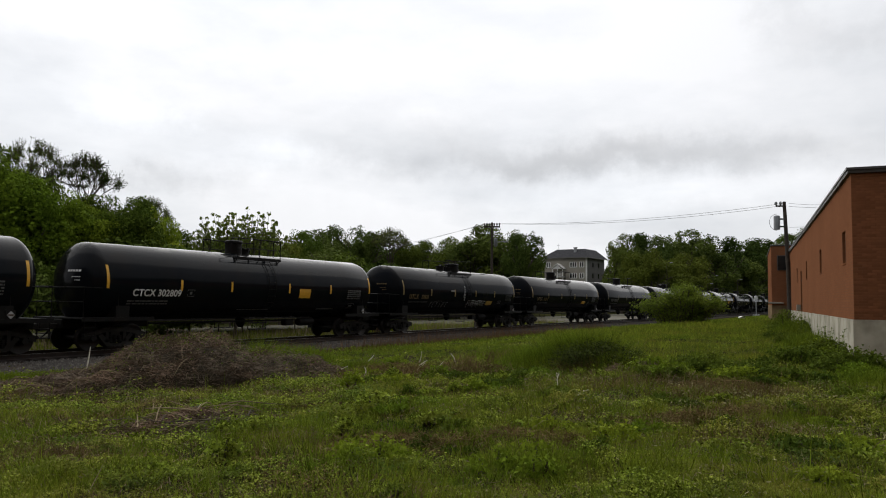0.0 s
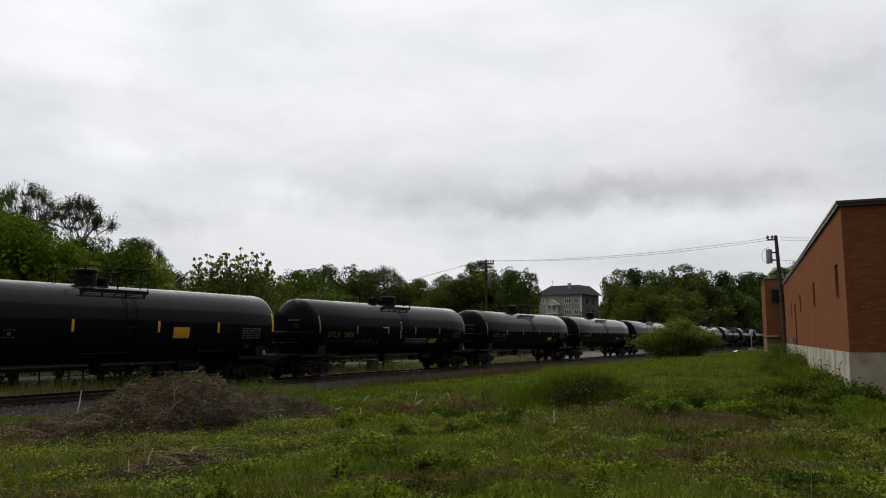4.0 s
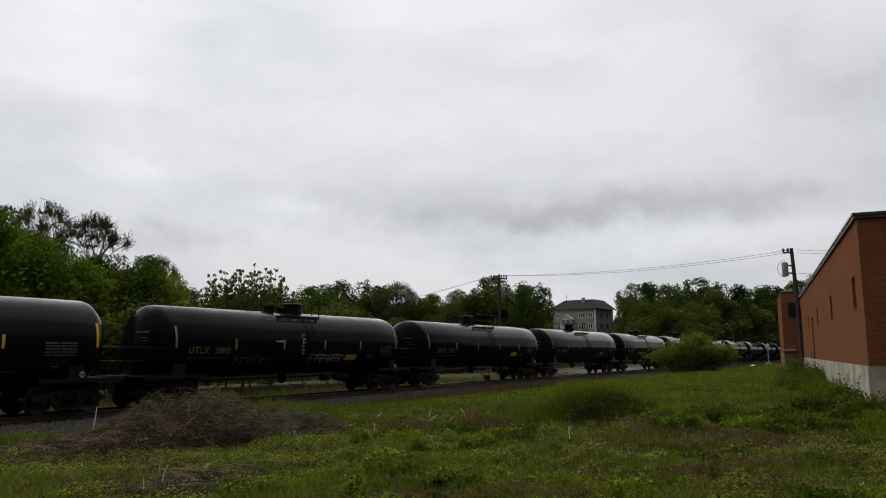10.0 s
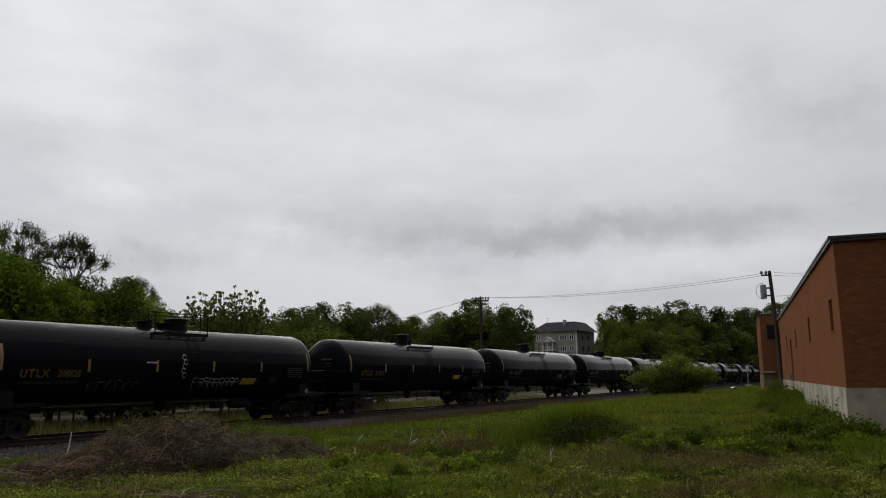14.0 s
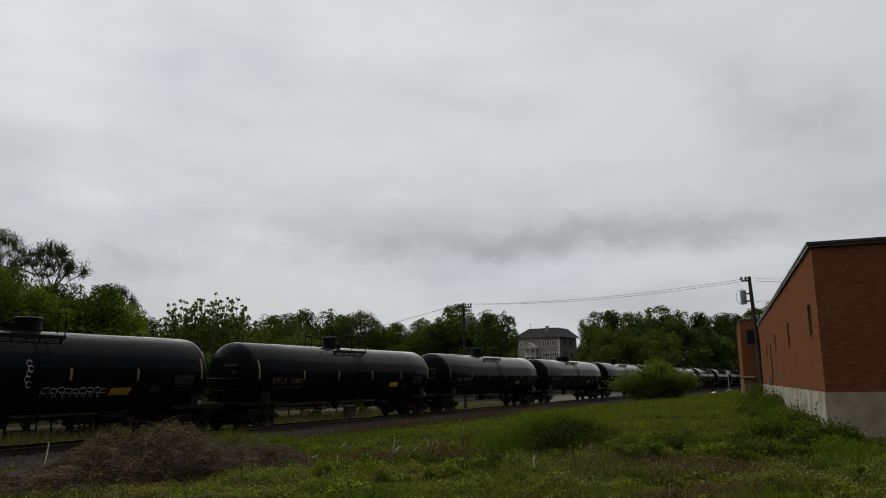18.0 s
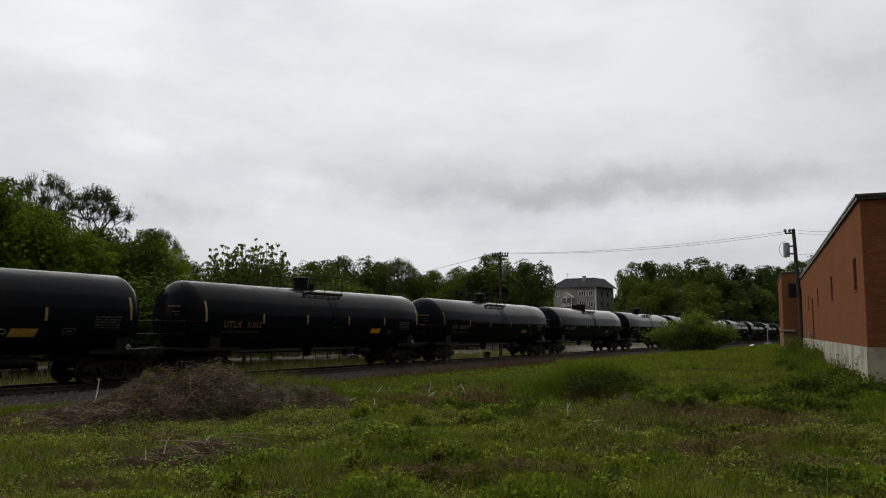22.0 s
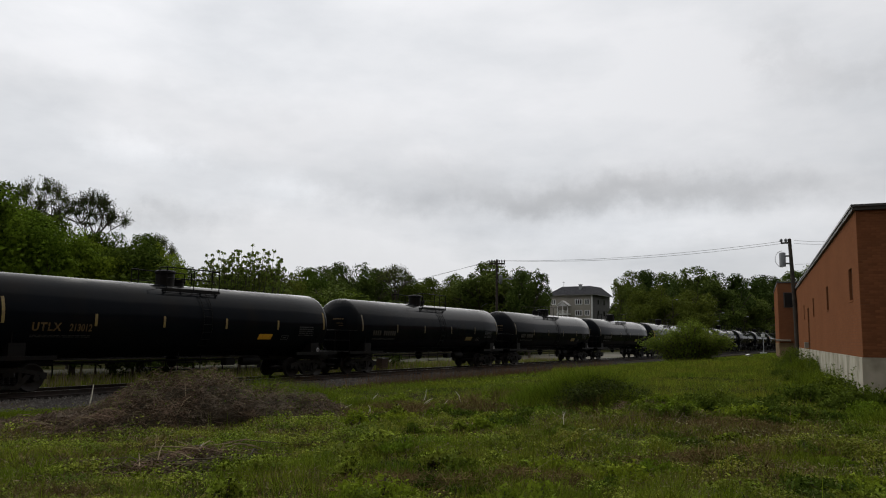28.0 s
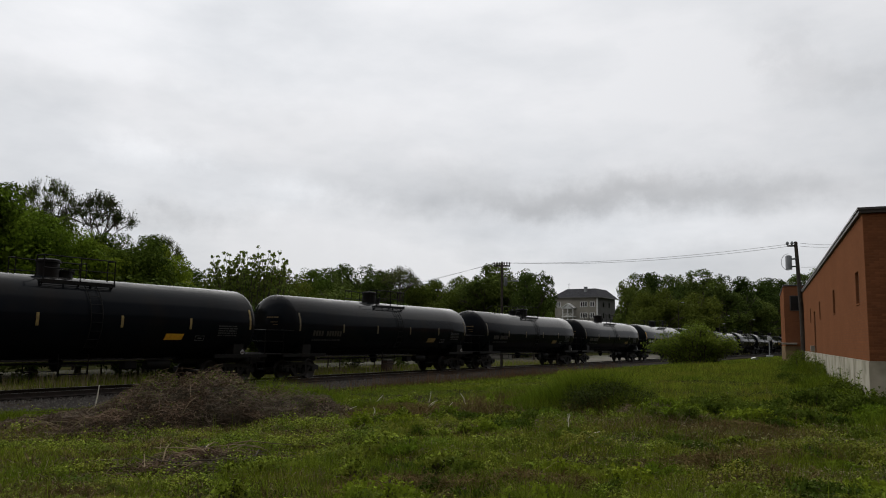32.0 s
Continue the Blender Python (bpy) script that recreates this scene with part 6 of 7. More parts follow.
def big_leaf_sapling():
    """Open young tree behind the track: upright shoots, each with a few large leaves."""
    r = 46
    p = at_bearing(-15.5, r)
    t = thing("sapling_tree", "open young tree with large rounded leaves", "tree", pose(p.x, p.y, -0.7, 0, 0, 0))
    rng = random.Random(8)
    b = Buf()
    cs, ax, ay = [], [], []
    hmax = EYE + 0.7 + r * math.tan(radians(6.85))
    for i in range(96):
        x, y = -2.9 + 5.8 * (i + rng.random()) / 96, rng.uniform(-1.0, 1.0)
        h = hmax * (1 - 0.011 * abs(x - 0.1) ** 3) * rng.uniform(0.8, 1.0)
        bx = x * 0.5
        bow = rng.uniform(-0.25, 0.25)
        pts = [Vector((bx, y * 0.5, 2.0)), Vector((bx + (x - bx) * 0.6 + bow, y * 0.8, 2.0 + (h - 2.0) * 0.55)), Vector((x, y, h - 0.1))]
        b.tube(pts, [0.03, 0.018, 0.008], 4, caps=False)
        k = rng.randint(7, 10)
        for j in range(k + 1):  # a rounded bunch of leaves at each joint and one at the top
            u = 0.1 + 0.9 * j / k
            q = pts[0].lerp(pts[1], u * 2) if u < 0.5 else pts[1].lerp(pts[2], u * 2 - 1)
            a = rng.uniform(0, 6.28)
            q = q + Vector((math.cos(a), math.sin(a) * 0.7, rng.uniform(-0.1, 0.15))) * (0.05 if j == k else rng.uniform(0.08, 0.3))
            size = rng.uniform(0.10, 0.18)
            for m in range(7):
                e = Vector((rng.gauss(0, 1), rng.gauss(0, 1), rng.gauss(0.3, 0.7))).normalized()
                s = rng.uniform(0.05, 0.085)
                cs.append(q + e * size * rng.uniform(0.3, 1.0))
                side = e.cross(Vector((rng.gauss(0, 1), rng.gauss(0, 1), rng.gauss(0, 1)))).normalized()
                ax.append(side * s)
                ay.append((e.cross(side) + e * rng.uniform(-0.6, 0.6)).normalized() * s * 0.85)
    b.tube([(0, 0, -0.2), (0.05, 0, 1.2), (0, 0, 2.4)], [0.12, 0.1, 0.08], 8)
    part("trunk", b, BARK, t)
    part("crown", quads_mesh("crown", np.array(cs), np.array(ax), np.array(ay), LEAF_E, tip=0.7), LEAF_E, t)


big_leaf_sapling()


# ---------------------------------------------------------------- the lot: bush, weeds, brush heap, grass
def leafy_mound(name, label, category, az, r, w, d, h, leaf, count, mat, seed, base=None, lumps=26):
    p = at_bearing(az, r)
    z0 = gz(p) if base is None else base
    nr = np.random.default_rng(seed)
    t = thing(name, label, category, pose(p.x, p.y, z0, 0, 0, -az))
    cl = np.c_[nr.uniform(-0.5, 0.5, lumps), nr.uniform(-0.5, 0.5, lumps), nr.uniform(0.25, 0.95, lumps)]
    prof = np.clip(1 - np.abs(cl[:, 0] * 2) ** 1.6 * 0.75, 0.05, 1) * (0.85 + 0.15 * np.sin(9 * cl[:, 0] + seed))
    cl = cl * np.array([w, d, h]) * np.c_[np.ones(lumps), np.ones(lumps), prof]
    who = nr.integers(0, lumps, count)
    c = cl[who] + nr.normal(size=(count, 3)) * np.array([0.11 * w, 0.13 * d, 0.13 * h])
    c[:, 2] = np.clip(c[:, 2], 0.02, None)
    a = nr.normal(size=(count, 3))
    a /= np.linalg.norm(a, axis=1)[:, None]
    bb = np.cross(nr.normal(size=(count, 3)) + np.array([0, 0, 0.8]), a)
    bb /= np.linalg.norm(bb, axis=1)[:, None]
    s = nr.uniform(0.5, 1.3, count)[:, None] * leaf
    b = Buf()
    rng = random.Random(seed)
    for i in range(lumps):
        b.tube([(cl[i, 0] * 0.4, cl[i, 1] * 0.4, -0.1), (cl[i, 0] * 0.8, cl[i, 1] * 0.8, cl[i, 2] * 0.5), tuple(cl[i] * np.array([1, 1, 1.12]))], [0.03, 0.02, 0.008], 4, caps=False)
    tagged(part("stem_tangle", b, BARK, t), kind="stuff")
    part("foliage", leaf_mesh("foliage", c, a * s * 0.5, bb * s * 0.8, mat), mat, t)


def spreading_bush():
    """Broad bush of long arching shoots, each set with leaves, thin and ragged at its edge."""
    az, r = 17.9, 62
    p = at_bearing(az, r)
    t = thing("bush", "large spreading green bush of arching leafy shoots", "bush", pose(p.x, p.y, gz(p), 0, 0, -az))
    rng = random.Random(6)
    nr = np.random.default_rng(6)
    top = EYE + r * math.tan(radians(1.4)) - gz(p)
    b = Buf()
    cs = []
    for i in range(190):
        a = rng.uniform(0, 2 * math.pi)
        q = math.sqrt(rng.random())
        x = math.cos(a) * q * (4.1 if math.cos(a) < 0 else 3.5)
        y = math.sin(a) * q * 2.2
        z = top * (1 - 0.62 * (abs(x) / 4.1) ** 1.5 - 0.25 * (y / 2.2) ** 2) * rng.uniform(0.62, 1.05)
        foot = Vector((x * 0.3 + rng.uniform(-0.5, 0.5), y * 0.3, -0.1))
        knee = Vector((x * 0.62, y * 0.62, z * 0.86))
        tip = Vector((x, y, z + rng.uniform(-0.1, 0.3)))
        b.tube([foot, knee, tip], [0.035, 0.02, 0.006], 4, caps=False)
        for j in range(rng.randint(70, 105)):
            u = rng.uniform(0.15, 1.02)
            m = foot.lerp(knee, u * 1.7) if u < 0.59 else knee.lerp(tip, (u - 0.59) / 0.41)
            sp = 0.30 * (1.15 - u) + 0.09
            cs.append((m.x + rng.gauss(0, sp), m.y + rng.gauss(0, sp), max(m.z + rng.gauss(0, sp * 0.7), 0.03)))
    c = np.array(cs)
    n = len(c)
    ax = nr.normal(size=(n, 3))
    ax /= np.linalg.norm(ax, axis=1)[:, None]
    ay = np.cross(nr.normal(size=(n, 3)) + np.array([0, 0, 0.9]), ax)
    ay /= np.linalg.norm(ay, axis=1)[:, None]
    s = nr.uniform(0.5, 1.3, n)[:, None] * 0.105
    tagged(part("stem_tangle", b, BARK, t), kind="stuff")
    part("foliage", leaf_mesh("foliage", c, ax * s * 0.5, ay * s * 0.85, LEAF_BUSH), LEAF_BUSH, t)


spreading_bush()



def blades(name, x, y, h, w, lean, mat, seed, label, category="grass"):
    """Many single blades of grass: narrow, tapering, leaning each its own way."""
    nr = np.random.default_rng(seed)
    k = len(x)
    z = ground_z(x, y)
    a = nr.uniform(0, 2 * np.pi, k)
    ax = np.c_[np.cos(a), np.sin(a), np.zeros(k)] * w[:, None] * 0.5
    la = nr.uniform(0, 2 * np.pi, k)
    up = np.c_[np.cos(la) * lean, np.sin(la) * lean, np.ones(k)] * (h * 0.5)[:, None]
    me = quads_mesh(name, np.c_[x, y, z] + up, ax, up, mat, tip=0.15)
    return tagged(part(name, me, mat), label, category, kind="stuff")


def leaves_flat(name, x, y, z_up, s, mat, seed, label):
    nr = np.random.default_rng(seed)
    k = len(x)
    c = np.c_[x, y, ground_z(x, y) + z_up]
    a = nr.normal(size=(k, 3)) * np.array([1, 1, 0.45])
    a /= np.linalg.norm(a, axis=1)[:, None]
    n = np.c_[nr.normal(size=(k, 2)) * 0.5, np.ones(k)]
    b = np.cross(n, a)
    b /= np.linalg.norm(b, axis=1)[:, None]
    return tagged(part(name, leaf_mesh(name, c, a * s[:, None], b * s[:, None] * 1.2, mat), mat), label, "weeds", kind="stuff")


def in_lot(nr, k, r0, r1, az0=-37, az1=37):
    """Places on the lot, spread evenly over a ring; none on the ballast or under the building."""
    r = np.sqrt(nr.uniform(r0 * r0, r1 * r1, k))
    a = np.radians(nr.uniform(az0, az1, k))
    x, y = r * np.sin(a), r * np.cos(a)
    d = TRACK_D - (x * NRM.x + y * NRM.y)
    w = x * WN.x + y * WN.y
    along = x * WU.x + y * WU.y
    ok = (d > 3.3) & ~((w > WALL_GAP - 0.05) & (along > A0 - 0.1))
    return x[ok], y[ok]


LATTICE = np.random.default_rng(77).uniform(size=(128, 128))


def patchy(x, y, s, seed):
    """A soft random number from 0 to 1 that changes over about s metres, in two octaves."""
    out = 0
    for k, w in ((1.0, 0.65), (2.7, 0.35)):
        u, v = x / s * k + seed * 17.3 + 500, y / s * k + seed * 9.1 + 500
        i, j = np.floor(u).astype(int), np.floor(v).astype(int)
        a, b = sstep(u - i), sstep(v - j)
        g = lambda di, dj: LATTICE[(i + di) % 128, (j + dj) % 128]
        out = out + w * ((g(0, 0) * (1 - a) + g(1, 0) * a) * (1 - b) + (g(0, 1) * (1 - a) + g(1, 1) * a) * b)
    return np.clip((out - 0.5) * 1.7 + 0.5, 0, 1)


BARE_SPOTS = ((-17.9, 11.4, 1.1), (20.0, 9.4, 0.7), (9.0, 8.0, 0.6), (-27.0, 9.6, 0.7), (18.5, 15.4, 0.9), (22.5, 14.2, 0.8))


def bare(x, y):
    """Where the lot has dead, brown patches: 1 in their middle."""
    out = 0.8 * sstep((patchy(x, y, 1.6, 8) - 0.66) / 0.22) * (1 - 0.85 * sstep((np.hypot(x, y) - 12) / 4))
    for az, r, s in BARE_SPOTS:
        p = at_bearing(az, r)
        out = np.maximum(out, 0.92 * np.exp(-((x - p.x) ** 2 + (y - p.y) ** 2) / s ** 2))
    return out


def lot_plants():
    nr = np.random.default_rng(17)
    for r0, r1, n, s0, s1, up, seed in ((4.2, 9.5, 260000, 0.006, 0.016, 0.06, 1), (9.5, 17, 330000, 0.008, 0.022, 0.08, 2), (17, 34, 200000, 0.014, 0.03, 0.10, 3)):
        x, y = in_lot(nr, n, r0, r1)
        t = patchy(x, y, 1.5, 1)
        keep = nr.uniform(size=len(x)) < (0.12 + 0.88 * sstep((t - 0.25) / 0.35)) * (1 - 0.9 * bare(x, y)) * (0.25 + 0.75 * sstep((patchy(x, y, 0.22, 14) - 0.3) / 0.4)) * (1 - 0.8 * sstep((np.hypot(x, y) - 17) / 7))
        x, y, t = x[keep], y[keep], t[keep]
        k = len(x)
        hill = patchy(x, y, 0.6, 4) ** 2
        leaves_flat("clover", x, y, up * (0.2 + 4.2 * hill * t) * nr.uniform(0.3, 1.0, k) + 0.012, nr.uniform(s0, s1, k), CLOVER, seed, "low carpet of clover-like green weeds")
    for r0, r1, n, h, w, seed in ((4.2, 10, 90000, 0.12, 0.006, 3), (10, 17, 80000, 0.12, 0.010, 4), (17, 38, 150000, 0.13, 0.015, 5)):
        x, y = in_lot(nr, n, r0, r1)
        t = patchy(x, y, 2.1, 2)
        keep = nr.uniform(size=len(x)) < (0.06 + (0.5 if r0 > 16 else 0.0) + 0.94 * sstep((t - 0.3) / 0.4)) * (1 - 0.8 * bare(x, y))
        x, y, t = x[keep], y[keep], t[keep]
        k = len(x)
        blades("grass", x, y, h * nr.uniform(0.35, 1.0, k) * (0.35 + 0.95 * t), nr.uniform(0.7, 1.4, k) * w, nr.uniform(0.1, 1.4, k), TALL if r0 > 16 else GRASS, seed, "green lawn grass gone wild")
    x, y = in_lot(nr, 90000, 34, 95, -20, 27)
    k = len(x)
    blades("grass", x, y, nr.uniform(0.06, 0.15, k), nr.uniform(0.03, 0.07, k), nr.uniform(0.2, 1.8, k), TALL, 6, "taller grass on the far part of the lot")
    # the rest of the lot, round about and behind
    x, y = in_lot(nr, 50000, 0.7, 34, 36, 324)
    k = len(x)
    leaves_flat("clover", x, y, nr.uniform(0.02, 0.10, k), nr.uniform(0.025, 0.05, k), CLOVER, 8, "low carpet of clover-like green weeds")
    x, y = in_lot(nr, 6000, 0.7, 4.3)
    k = len(x)
    leaves_flat("clover", x, y, nr.uniform(0.02, 0.07, k), nr.uniform(0.015, 0.035, k), CLOVER, 9, "low carpet of clover-like green weeds")
    nb = np.random.default_rng(171)
    for r0, r1, az0, az1, n, s0, s1 in ((0.3, 4.3, -37, 37, 14000, 0.007, 0.016), (0.3, 5, 37, 323, 45000, 0.007, 0.018), (5, 11, 37, 323, 80000, 0.010, 0.025), (11, 30, 37, 323, 50000, 0.02, 0.045)):
        x, y = in_lot(nb, n, r0, r1, az0, az1)
        t = patchy(x, y, 1.5, 1)
        keep = nb.uniform(size=len(x)) < 0.2 + 0.8 * sstep((t - 0.2) / 0.4)
        x, y = x[keep], y[keep]
        k = len(x)
        leaves_flat("clover", x, y, nb.uniform(0.015, 0.08, k), nb.uniform(s0, s1, k), CLOVER, int(r0 * 10) + 80, "low carpet of clover-like green weeds")
    x, y = in_lot(nb, 24000, 0.5, 16, 36, 324)
    k = len(x)
    blades("grass", x, y, nb.uniform(0.04, 0.14, k), nb.uniform(0.006, 0.013, k), nb.uniform(0.1, 1.4, k), GRASS, 84, "green lawn grass gone wild")
    x, y = in_lot(nr, 60000, 5, 24)
    keep = nr.uniform(size=len(x)) < bare(x, y)
    x, y = x[keep], y[keep]
    k = len(x)
    blades("dead_thatch", x, y, nr.uniform(0.03, 0.12, k), nr.uniform(0.006, 0.014, k), nr.uniform(0.5, 3.0, k), THATCH, 9, "matted brown dead weeds in bare patches", "dead weeds")
    # tufts: blades standing together
    for r0, r1, n, per, hh, ww, seed in ((4.5, 13, 1500, 26, 0.2, 0.010, 31), (13, 32, 1300, 20, 0.18, 0.013, 32)):
        cx, cy = in_lot(nr, n, r0, r1)
        keep = nr.uniform(size=len(cx)) < 0.1 + 0.9 * patchy(cx, cy, 2.7, seed)
        cx, cy = cx[keep], cy[keep]
        size = np.repeat(nr.uniform(0.4, 1.2, len(cx)), per)
        x, y = np.repeat(cx, per), np.repeat(cy, per)
        k = len(x)
        x, y = x + nr.normal(size=k) * 0.06 * size, y + nr.normal(size=k) * 0.06 * size
        blades("grass_tufts", x, y, hh * size * nr.uniform(0.5, 1.1, k), nr.uniform(0.7, 1.3, k) * ww, nr.uniform(0.1, 1.0, k), TALL, seed, "taller tufts of green grass in the lot")
    x, y = in_lot(nr, 105000, 4.5, 22)
    keep = nr.uniform(size=len(x)) < 0.1 + 0.9 * patchy(x, y, 0.7, 19) ** 2
    x, y = x[keep], y[keep]
    k = len(x)
    blades("old_stems", x, y, nr.uniform(0.04, 0.16, k), nr.uniform(0.004, 0.010, k) * np.hypot(x, y) / 8, nr.uniform(0.2, 1.6, k), THATCH, 33, "last year's brown stems among the green", "dead weeds")
    for az, r, w, d, h, k in ((18.5, 15.6, 3.6, 0.9, 0.34, 1500), (22.5, 14.2, 2.6, 0.8, 0.3, 1200), (13.5, 17.0, 2.0, 0.8, 0.26, 700), (-1.5, 19.0, 3.4, 1.2, 0.42, 1500), (4.0, 22.5, 2.6, 0.9, 0.45, 900), (-17.8, 11.8, 1.7, 1.0, 0.16, 2600),
                              (9.0, 8.0, 1.6, 0.8, 0.16, 900), (20.0, 9.4, 1.8, 0.8, 0.2, 900), (-27.0, 9.6, 1.6, 0.8, 0.2, 900), (11.5, 18.9, 1.5, 0.5, 0.5, 1100), (27.0, 12.5, 1.6, 0.8, 0.25, 800)):
        p = at_bearing(az, r)
        x, y = p.x + nr.normal(size=k) * w * 0.32, p.y + nr.normal(size=k) * d * 0.32
        blades("dead_weeds", x, y, h * nr.uniform(0.25, 1.0, k), nr.uniform(0.0035, 0.008, k) * r / 10, nr.uniform(0.0, 1.6, k), THATCH, int(az * 7 + 400), "standing brown dead weeds from last year", "dead weeds")
    x, y = in_lot(nr, 420, 5, 20)
    k = len(x)
    blades("tall_stems", x, y, nr.uniform(0.25, 0.62, k), nr.uniform(0.008, 0.014, k), nr.uniform(0, 0.25, k), TALL, 34, "single tall green weed stems")
    # reddish seed heads along the edge of the ballast
    k = 10500
    sx, sy = nr.uniform(21, 62, k), -3.2 - np.abs(nr.normal(size=k)) * 1.3
    x, y = U.x * sx + NRM.x * (TRACK_D + sy), U.y * sx + NRM.y * (TRACK_D + sy)
    keep = nr.uniform(size=k) < patchy(x, y, 2.2, 27)
    x, y = x[keep], y[keep]
    k = len(x)
    blades("seed_grass", x, y, nr.uniform(0.25, 0.7, k), nr.uniform(0.007, 0.016, k), nr.uniform(0, 0.5, k), SEED, 35, "thin reddish seed heads of grass beside the track")
    # dry stalks
    x, y = in_lot(nr, 5200, 5, 30)
    keep = nr.uniform(size=len(x)) < patchy(x, y, 2.5, 6) ** 2
    x, y = x[keep], y[keep]
    k = len(x)
    blades("dry_stalks", x, y, nr.uniform(0.06, 0.24, k), nr.uniform(0.006, 0.014, k), nr.uniform(0.2, 1.8, k), STRAW, 6, "scattered dry straw-coloured stalks")
    # tall weeds along the brick wall and in the middle of the lot
    k = 15000
    al = nr.uniform(13, 56, k)
    out = np.abs(nr.normal(size=k)) * 1.6 + 0.08
    x, y = (WU.x * al + WN.x * (WALL_GAP - out)), (WU.y * al + WN.y * (WALL_GAP - out))
    hgt = nr.uniform(0.03, 0.2, k) * (0.4 + patchy(x, y, 2.0, 13)) * np.exp(-out / 2.2)
    blades("tall_weeds", x, y, hgt + 0.06, nr.uniform(0.010, 0.026, k), nr.uniform(0.1, 1.0, k), TALL, 7, "tall weeds along the foot of the wall")


lot_plants()


def verge_weeds():
    """Dry upright weeds and grass on the far side of the track."""
    nr = np.random.default_rng(61)
    for k, mat, h, name, label in ((9000, STRAW, 0.75, "dry_weeds", "dry upright weed stalks beyond the track"), (42000, GRASS, 0.4, "verge_grass", "rough grass beyond the track")):
        sx, sy = nr.uniform(-25, 75, k), 3.4 + np.abs(nr.normal(size=k)) * (2.6 if mat is STRAW else 4.5)
        x, y = U.x * sx + NRM.x * (TRACK_D + sy), U.y * sx + NRM.y * (TRACK_D + sy)
        keep = nr.uniform(size=k) < 0.15 + 0.85 * patchy(x, y, 3.0, 21)
        x, y = x[keep], y[keep]
        n = len(x)
        blades(name, x, y, h * nr.uniform(0.3, 1.0, n), nr.uniform(0.015, 0.035, n), nr.uniform(0, 0.35, n), mat, 62, label)


verge_weeds()


def weed_clump(az, r, w, d, h, count, seed):
    p = at_bearing(az, r)
    nr = np.random.default_rng(seed)
    count = int(count * 1.5)
    t = thing("weed_clump", "dense clump of tall green grass and weeds", "weeds", pose(p.x, p.y, gz(p), 0, 0, -az))
    x, y = nr.normal(size=count) * w * 0.26, nr.normal(size=count) * d * 0.26
    fall = np.exp(-(x / w * 2) ** 2 - (y / d * 2) ** 2)
    hh = h * (0.35 + 0.65 * fall) * nr.uniform(0.5, 1.0, count)
    a = nr.uniform(0, 2 * np.pi, count)
    ax = np.c_[np.cos(a), np.sin(a), np.zeros(count)] * nr.uniform(0.004, 0.010, count)[:, None]
    lean = nr.uniform(0, 0.9, count)
    la = nr.uniform(0, 6.28, count)
    up = np.c_[np.cos(la) * lean, np.sin(la) * lean, np.ones(count)] * (hh * 0.5)[:, None]
    tagged(part("foliage", quads_mesh("foliage", np.c_[x, y, np.zeros(count)] + up, ax, up, TALL, tip=0.2), TALL, t), kind="stuff")


for az_, r_, w_, d_, h_, n_, s_ in ((8.0, 20.7, 2.4, 1.6, 0.72, 3000, 2), (9.5, 20.3, 1.6, 1.3, 1.16, 2400, 3), (10.7, 20.1, 1.6, 1.3, 1.2, 2400, 14), (11.9, 20.0, 1.6, 1.2, 1.2, 2400, 15), (13.0, 19.9, 1.4, 1.1, 0.6, 1500, 16)):
    weed_clump(az_, r_, w_, d_, h_, n_, s_)
weed_clump(19.0, 18.5, 4.6, 1.6, 0.34, 3000, 4)
weed_clump(25.5, 17.5, 3.4, 1.6, 0.34, 2500, 5)
weed_rng = random.Random(44)
for i_ in range(20):  # rough weeds between the heap and the tall clump
    r_ = weed_rng.uniform(15.5, 23)
    w_ = weed_rng.uniform(0.4, 1.2)
    leafy_mound("weed_patch", "rough patch of leafy green weeds", "weeds", weed_rng.uniform(-8.5, 9), r_, w_, w_ * 0.7, weed_rng.uniform(0.15, 0.42), 0.045, int(400 + 1000 * w_), weed_rng.choice((LEAF_A, LEAF_B, CLOVER)), 600 + i_, lumps=14)
for i_ in range(30):  # rough leafy weeds across the lot, before the wall
    r_ = weed_rng.uniform(15.3, 20.5)
    w_ = weed_rng.uniform(0.5, 1.4)
    leafy_mound("weed_patch", "rough patch of leafy green weeds", "weeds", weed_rng.uniform(15, 30.5 - 0.35 * (r_ - 15)), r_, w_, w_ * 0.7, weed_rng.uniform(0.22, 0.5), 0.05, int(500 + 1300 * w_), weed_rng.choice((LEAF_A, LEAF_B, LEAF_B)), 300 + i_, lumps=14)
weed_clump(-9.5, 20.5, 2.0, 1.0, 0.45, 2500, 6)
for az_, r_, w_, d_, h_, s_ in ((24.9, 37, 1.6, 1.4, 1.1, 41), (27.4, 23.5, 1.1, 0.9, 0.75, 42), (28.7, 19.2, 1.3, 0.9, 0.7, 43)):
    leafy_mound("weed_bush", "leafy green weeds against the foot of the wall", "weeds", az_, r_, w_, d_, h_, 0.055, int(2600 + 900 * w_), LEAF_B, s_, lumps=20)

wall_rng = random.Random(90)
for i_ in range(14):  # weeds of all heights along the foot of the brick wall
    al_ = 19.5 + 28 * (i_ / 14) ** 1.3 + wall_rng.uniform(-0.6, 0.6)
    q_ = WU * al_ + WN * (WALL_GAP - wall_rng.uniform(0.35, 1.6))
    w_ = wall_rng.uniform(0.6, 1.5)
    leafy_mound("weed_bush", "leafy green weeds against the foot of the wall", "weeds", math.degrees(math.atan2(q_.x, q_.y)), q_.length, w_, w_ * 0.6, wall_rng.uniform(0.2, 0.6), 0.055, int(700 + 1300 * w_), wall_rng.choice((LEAF_A, LEAF_B, LEAF_B)), 500 + i_, lumps=16)


